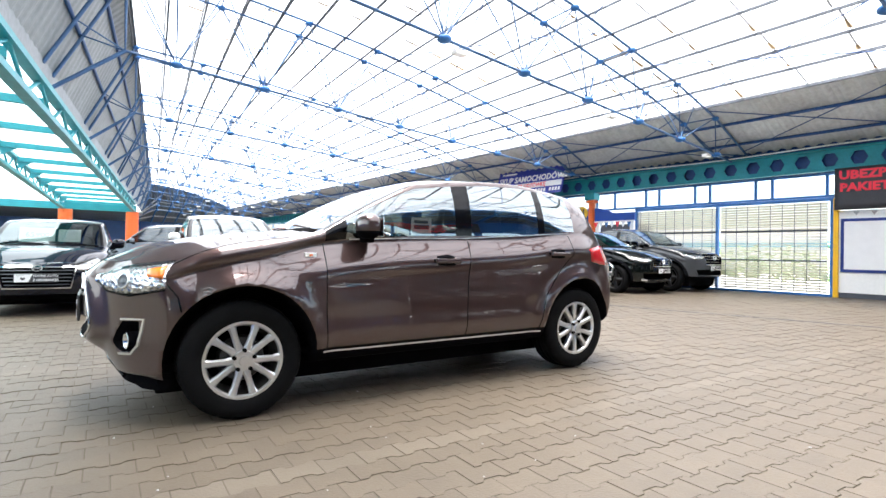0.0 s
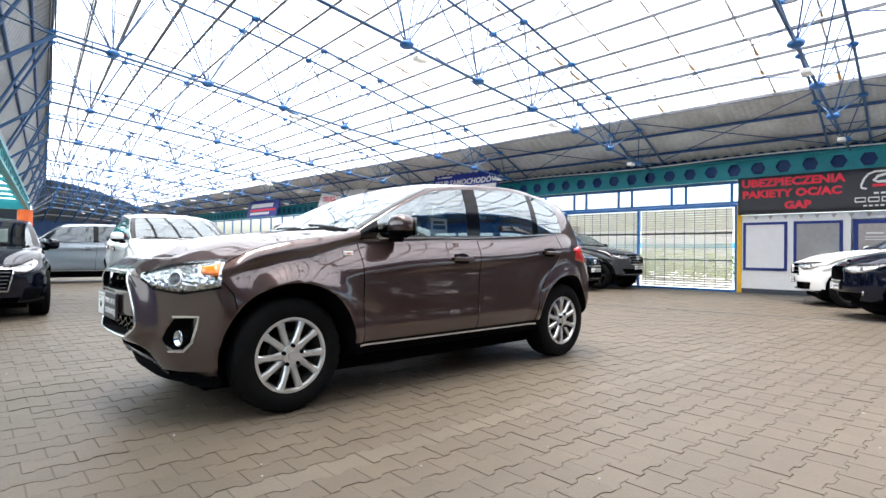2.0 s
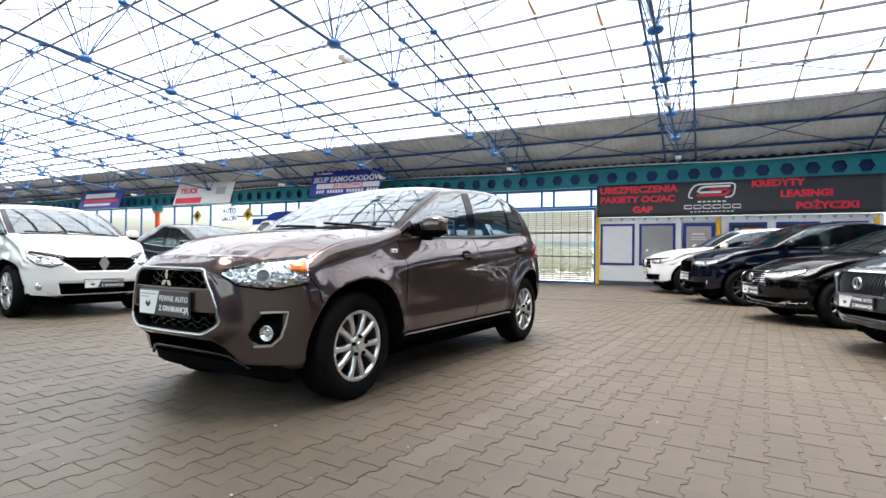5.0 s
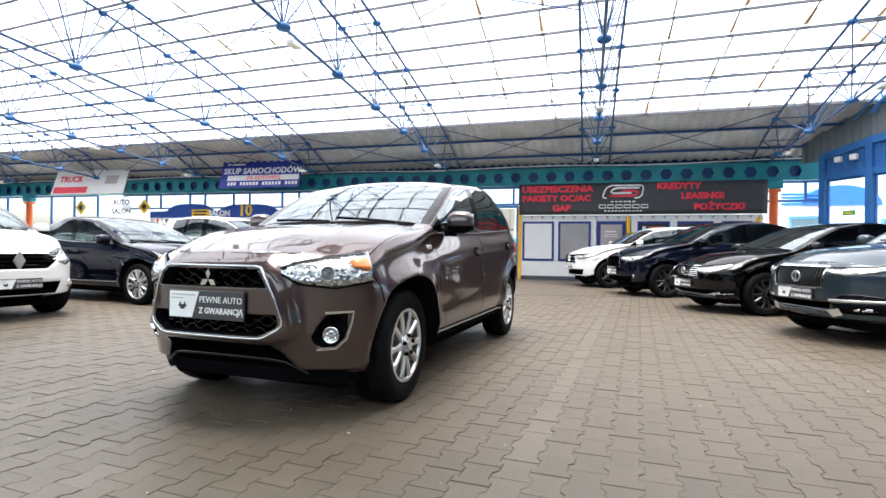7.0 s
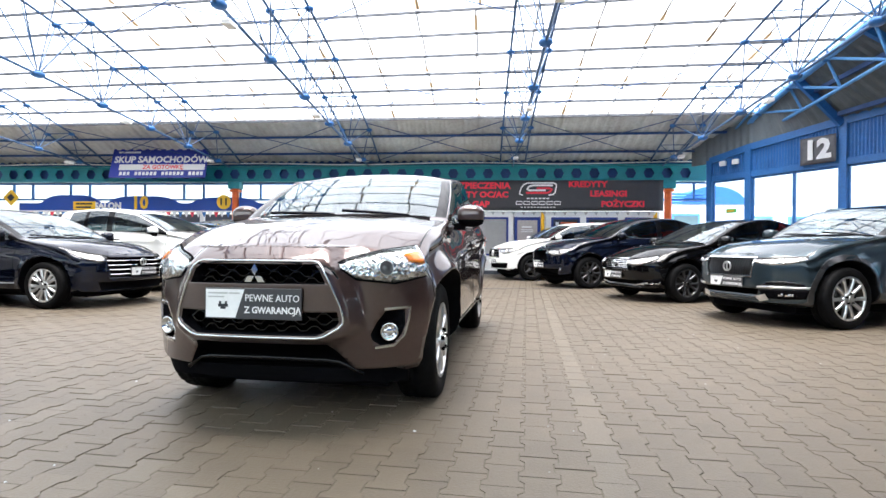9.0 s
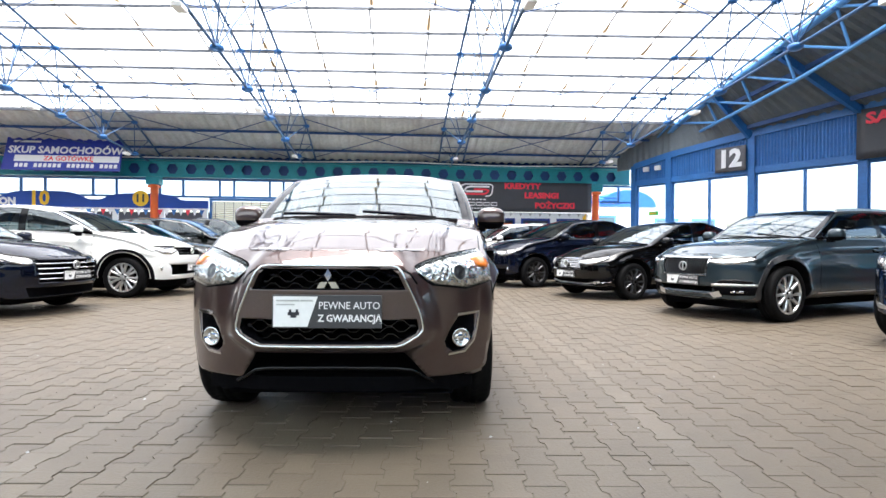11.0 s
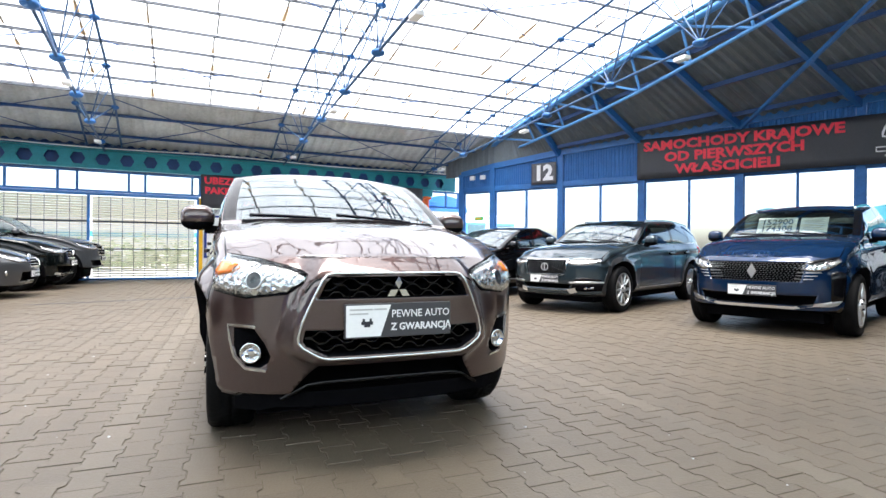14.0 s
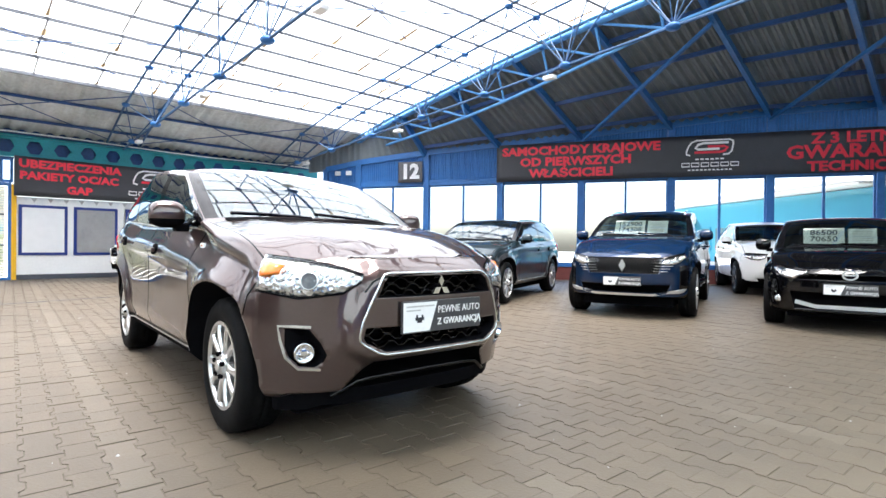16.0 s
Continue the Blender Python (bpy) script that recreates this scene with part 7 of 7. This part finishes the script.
wagon = dict(L=4.75, W=0.885, fo=0.88, wb=2.90, r=0.345, hood=0.88, cowl=(1.50, 1.06), top=(2.22, 1.435), roof=1.49, end=(4.35, 1.425), deck=(4.66, 1.05), tail=0.95, belt=(0.88, 1.07), sill=0.26, chin=0.24, front=(0.885, 0.93), dome=0.028, bow=0.43, nose=0.06, fine=0.07)

parked("estate_car", "steel blue grey estate car with silver skid trim", car_spec(**wagon), SILVER_GREY, ALLOY_DARK, "machined", south_car((3.86, 0.55)), A,
       design((0.345, 0.315), (0.775, 0.575), (0.42, 0.80, 0.775, 0.80, 0.075), (0.40, 0.43, 0.36), BLACK, None, 0, ALLOY_DARK, CHROME, skid=(0.46, 0.295), lip=0.07, uprights=19,
              extra=[([(-0.27, 0.59), (0.27, 0.76)], ALLOY, 0.012)],
              # the gloss black strip above the intake is a painted shadow on the bumper
              sides=[("side_intake", [(0.44, 0.425), (0.62, 0.43), (0.79, 0.435)], [(0.47, 0.335), (0.62, 0.325), (0.77, 0.335)], BLACK), ("side_slot", [(0.50, 0.515), (0.64, 0.525), (0.76, 0.50)], [(0.46, 0.475), (0.62, 0.475), (0.77, 0.475)], GLOSS_BLACK),
                     ("bumper_trim", [(0.42, 0.465), (0.62, 0.468), (0.80, 0.468)], [(0.42, 0.442), (0.62, 0.445), (0.80, 0.448)], ALLOY), ("fog_lamp", [(0.60, 0.385), (0.72, 0.39)], [(0.60, 0.36), (0.72, 0.362)], CLEAR_LAMP)]), "ring", 0.675, 0.50, cladding=ALLOY_DARK, badge_size=0.062, rails=ALLOY)
parked("saloon_car", "black saloon car with silver grille bars by the windows", car_spec(**sedan), BLACK_PAINT, BLACK, "dark", south_car((6.51, 1.24)), A,
       design((0.30, 0.36), (0.70, 0.54), (0.40, 0.78, 0.70, 0.77, 0.115), (0.60, 0.36, 0.26), BLACK, None, 5, CHROME, CHROME, skid=(0.62, 0.27), lip=0.02, sides=[("side_intake", [(0.50, 0.36), (0.66, 0.37), (0.78, 0.40)], [(0.50, 0.27), (0.66, 0.27), (0.76, 0.29)], BLACK), ("bumper_trim", [(0.50, 0.295), (0.66, 0.30), (0.77, 0.33)], [(0.50, 0.275), (0.66, 0.28), (0.77, 0.31)], CHROME)]), "ring", 0.63, 0.44, badge_size=0.055)
parked("coupe_crossover", "black crossover with a twin-lobed grille in the row by the windows", car_spec(**{**suv, "end": (3.8, 1.42), "deck": (4.25, 1.12)}), DARK_NAVY, BLACK, "dark", south_car((9.29, 2.21)), A,
       design((0.30, 0.33), (0.82, 0.60), (0.42, 0.78, 0.84, 0.85, 0.12), (0.60, 0.42, 0.30), BLACK, None, 0, CHROME, CHROME, fogs=[(0.62, 0.42, 0.04)]), "ring", 0.90, 0.50, badge_size=0.04)
parked("white_crossover", "white crossover with a chrome star grille by the sales office", car_spec(**suv), WHITE_PAINT, BLACK, "five", south_car((11.75, 3.2)), A,
       design((0.34, 0.38), (0.83, 0.62), (0.44, 0.80, 0.84, 0.87, 0.13), (0.62, 0.46, 0.32), BLACK, None, 2, CHROME, CHROME, skid=(0.6, 0.27)), "ring", 0.73, 0.50, badge_size=0.085)
parked("blue_crossover", "deep blue crossover with a wide studded grille and silver lip", car_spec(**suv), NAVY, GLOSS_BLACK, "machined", south_car((1.15, -0.24)), 106.0,
       design((0.50, 0.44), (0.81, 0.60), (0.50, 0.80, 0.80, 0.87, 0.10), (0.58, 0.46, 0.35), BLACK, None, 0, STUD, None, skid=(0.62, 0.325), lip=0.03, studs=(10, 28),
              sides=[("side_fang", [(0.70, 0.70), (0.76, 0.72), (0.81, 0.70)], [(0.70, 0.40), (0.74, 0.39), (0.79, 0.40)], GLOSS_BLACK), ("lip_end", [(0.60, 0.375), (0.70, 0.40), (0.78, 0.41)], [(0.60, 0.345), (0.70, 0.345), (0.75, 0.36)], ALLOY)]
              + [("side_dash", [(0.50 - 0.01 * i, 0.742 - 0.035 * i), (0.665 - 0.03 * i, 0.745 - 0.035 * i)], [(0.50 - 0.01 * i, 0.733 - 0.035 * i), (0.66 - 0.03 * i, 0.738 - 0.035 * i)], ALLOY) for i in range(4)]), "rhomb", 0.71, 0.50, badge_size=0.06, price=("152900", "174308"), rails=CHROME)
parked("black_saloon", "black saloon car with a chrome winged badge and price sheets", car_spec(**sedan), BLACK_PAINT, BLACK, "multi", south_car((-1.25, -0.88)), 101.0,
       design((0.42, 0.50), (0.66, 0.60), (0.46, 0.80, 0.70, 0.76, 0.11), (0.55, 0.46, 0.26), BLACK, (0.72, 0.72, 0.655, CHROME, 0.02), 0, fogs=[(0.66, 0.36, 0.04)], skid=(0.5, 0.285)), "oval", 0.66, 0.50, badge_size=0.055, price=("86500", "70650"))

# cars of the north row, noses towards the aisle
parked("black_compact", "black saloon car with a wide chrome-barred grille and price sheets", car_spec(**sedan), DARK_NAVY, BLACK, "multi", (0.05, 11.45), -97.0,
       design((0.42, 0.36), (0.66, 0.40), (0.48, 0.80, 0.70, 0.80, 0.11), (0.50, 0.30, 0.22), BLACK, None, 5, STEEL, CHROME, sides=[("side_intake", [(0.58, 0.42), (0.68, 0.43), (0.76, 0.42)], [(0.56, 0.26), (0.66, 0.26), (0.74, 0.28)], BLACK)]), "oval", 0.66, 0.53, badge_size=0.045, price=("65900",))
parked("white_people_carrier", "white compact people carrier in the row facing the aisle", car_spec(**{**suv, "L": 4.4, "hood": 0.86, "cowl": (1.15, 1.12), "top": (2.0, 1.52), "roof": 1.62}), WHITE_PAINT, BLACK, "multi", (2.62, 10.95), -99.0,
       design((0.54, 0.30), (0.80, 0.62), (0.50, 0.83, 0.80, 0.87, 0.15), (0.50, 0.46, 0.31), GLOSS_BLACK, (0.56, 0.785, 0.665, CHROME, 0.014), 3, BLACK, None, fogs=[(0.66, 0.42, 0.05)], skid=(0.6, 0.27)), "rhomb", 0.72, 0.45, badge_size=0.085)
parked("fastback_car", "blue black fastback car with slim chrome grille bars", car_spec(**{**sedan, "L": 4.7, "W": 0.89, "hood": 0.80, "end": (3.5, 1.30), "deck": (4.35, 1.02)}), DARK_NAVY, BLACK, "multi", (5.3, 10.35), -97.0,
       design((0.55, 0.50), (0.70, 0.42), (0.56, 0.84, 0.72, 0.80, 0.10), (0.64, 0.36, 0.24), BLACK, None, 4, CHROME, None), "ring", 0.63, 0.50, badge_size=0.055)
parked("small_crossover", "white small crossover with black lower trim", car_spec(**{**suv, "L": 4.15, "wb": 2.5, "end": (3.65, 1.54), "deck": (3.98, 1.12), "W": 0.86}), WHITE_PAINT, BLACK, "multi", (7.9, 9.83), -93.0,
       design((0.46, 0.42), (0.86, 0.72), (0.50, 0.78, 0.88, 0.88, 0.13), (0.56, 0.56, 0.38), BLACK, None, 2, GLOSS_BLACK, None, fogs=[(0.66, 0.50, 0.05)]), "ring", 0.79, 0.50, BLACK)
parked("grey_hatchback", "grey hatchback car in the row facing the aisle", car_spec(**{**sedan, "L": 4.25, "end": (3.6, 1.38), "deck": (4.05, 1.05), "wb": 2.62}), MID_GREY, BLACK, "five", (9.98, 9.6), -93.0,
       design((0.34, 0.24), (0.68, 0.56), (0.42, 0.80, 0.72, 0.84, 0.13), (0.46, 0.46, 0.30), BLACK, None, 2, CHROME, CHROME, fogs=[(0.66, 0.44, 0.05)]), "oval", 0.72, 0.42)
parked("dark_crossover", "black crossover with a silver lip in the row before the gate", car_spec(**suv), NIGHT, BLACK, "five", (11.98, 9.3), -93.0,
       design((0.40, 0.36), (0.86, 0.68), (0.46, 0.80, 0.88, 0.92, 0.13), (0.6, 0.5, 0.36), BLACK, None, 3, CHROME, CHROME, skid=(0.6, 0.30)), "ring", 0.78, 0.56, BLACK)
parked("pickup_truck", "grey pickup truck with a broad chrome grille before the gate", car_spec(**{**suv, "L": 4.9, "wb": 3.05, "hood": 1.02, "cowl": (1.4, 1.22), "roof": 1.70, "top": (2.1, 1.62), "end": (3.5, 1.60), "deck": (3.8, 1.18), "tail": 1.15, "belt": (1.02, 1.22), "sill": 0.36, "r": 0.375, "chin": 0.36, "quarter": False}), MID_GREY, BLACK, "five", (13.85, 8.95), -93.0,
       design((0.42, 0.36), (0.98, 0.72), (0.46, 0.80, 0.98, 1.0, 0.14), (0.6, 0.58, 0.44), BLACK, None, 3, CHROME, CHROME), "oval", 0.88, 0.62, BLACK)
# second rank: a silver people carrier across the far aisle, and cars behind the south row
parked("silver_people_carrier", "silver blue people carrier side on across the far aisle", car_spec(**{**suv, "L": 4.6, "roof": 1.68, "top": (1.95, 1.6), "end": (4.15, 1.60), "deck": (4.45, 1.15)}), paint("pale blue grey metallic", (0.20, 0.24, 0.28), 0.6), BLACK, "five", (1.6, 20.4), 172.0,
       design((0.4, 0.4), (0.80, 0.66), (0.46, 0.80, 0.84, 0.86, 0.12)), "ring", 0.72, 0.5)
parked("white_hatchback", "white crossover by the windows behind the front row", car_spec(**suv), WHITE_PAINT, BLACK, "five", (1.2, -5.2), 115.0,
       design((0.4, 0.4), (0.80, 0.66), (0.46, 0.80, 0.84, 0.86, 0.12)), "ring", 0.72, 0.5)
parked("white_saloon", "white saloon car by the windows behind the front row", car_spec(**sedan), WHITE_PAINT, BLACK, "five", (-1.2, -6.3), 115.0,
       design((0.4, 0.4), (0.66, 0.52), (0.46, 0.80, 0.72, 0.78, 0.12)), "ring", 0.6, 0.42)

# ---- pavers: zigzag concrete blocks in running bond ----


def paver_outline(length, width, gap):
    """A bone-shaped block seen from above: wide at both ends, narrow in the middle, so that staggered rows lock."""
    a, x, y = 0.011, length / 2 - gap, width / 2 - gap
    half = [(-x, y + a), (-x * 0.62, y + a), (-x * 0.40, y - a), (x * 0.40, y - a), (x * 0.62, y + a), (x, y + a)]
    return [(p, -q) for p, q in half] + half[::-1]


PW, PH = 0.195, 0.14
BASE = np.array(paver_outline(PW, PH, 0.0018))
PTURN = radians(-5)
CT, ST = math.cos(PTURN), math.sin(PTURN)


def paver_mesh(name):
    bm = bmesh.new()
    low = [bm.verts.new((p[0], p[1], -0.03)) for p in BASE]
    mid = [bm.verts.new((p[0], p[1], -0.004)) for p in BASE]
    top = [bm.verts.new((p[0] * 0.984, p[1] * 0.978, 0.0)) for p in BASE]
    n = len(BASE)
    for i in range(n):
        j = (i + 1) % n
        bm.faces.new((low[i], low[j], mid[j], mid[i]))
        bm.faces.new((mid[i], mid[j], top[j], top[i]))
    bm.faces.new(top)
    return mesh_of(bm, PAVER, name=name)


NEAR = paver_mesh("paver")
rng = random.Random(11)
verts, faces, pale = [], [], []
PALE_ROWS = (17, 37, 57, 77)
count = 0
for r in range(-130, 320):
    for c in range(-85, 115):
        u, v = (c + (0.5 if r % 2 else 0.0)) * PW, r * PH
        x, y = 1.5 + u * CT - v * ST, 1.5 + u * ST + v * CT
        if not (-5.0 < x < 14.9 and -9.0 < y < 42.0) or (y < -2.0 and x > 14.9 + (y + 1.5) * 1.93 + 0.2):
            continue
        if y > 22 and not (-1 < x < 14.9):
            continue
        z = rng.uniform(-0.0025, 0.002)
        tilt = rng.uniform(-0.003, 0.003)
        if -2.0 < x < 1.0 and 1.3 < y < 5.5 and count < 300:
            o = new("paver", NEAR)
            o.matrix_basis = Matrix.Translation((x, y, z)) @ Matrix.Rotation(PTURN + rng.uniform(-0.01, 0.01), 4, 'Z') @ Matrix.Rotation(tilt, 4, 'Y')
            o.parent = floor
            count += 1
            continue
        k = len(verts)
        n = len(BASE)
        bx, by = BASE[:, 0], BASE[:, 1]
        wx, wy = x + bx * CT - by * ST, y + bx * ST + by * CT
        verts.extend(zip(wx, wy, np.full(n, z - 0.010) + tilt * bx))
        verts.extend(zip(x + (wx - x) * 0.984, y + (wy - y) * 0.98, np.full(n, z) + tilt * bx))
        faces.extend((k + i, k + (i + 1) % n, k + n + (i + 1) % n, k + n + i) for i in range(n))
        faces.append(tuple(range(k + n, k + 2 * n)))
        pale.extend([1 if r in PALE_ROWS or rng.random() < 0.01 else 0] * (n + 1))
# grit and crumbs on the pavers
bm = bmesh.new()
for i in range(260):
    x, y, h = rng.uniform(-3.2, 9), rng.uniform(-0.5, 9), rng.uniform(0.003, 0.009)
    v = [bm.verts.new((x + h * math.cos(a) * rng.uniform(0.7, 1.3), y + h * math.sin(a) * rng.uniform(0.7, 1.3), 0.0005)) for a in (0, 1.6, 3.1, 4.7)]
    top = bm.verts.new((x, y, h * 0.9))
    for k in range(4):
        bm.faces.new((v[k], v[(k + 1) % 4], top))
grit = part("grit", bm, PALE)
tagged(grit, "pale crumbs of grit scattered on the pavers", "grit", kind="stuff")
me = bpy.data.meshes.new("pavers")
me.from_pydata(verts, [], faces)
me.materials.append(PAVER)
me.materials.append(PAVER_PALE)
me.polygons.foreach_set("material_index", pale)
pv = new("pavers", me)
pv.parent = floor
tagged(pv, "grey-brown zigzag concrete pavers", kind="stuff")
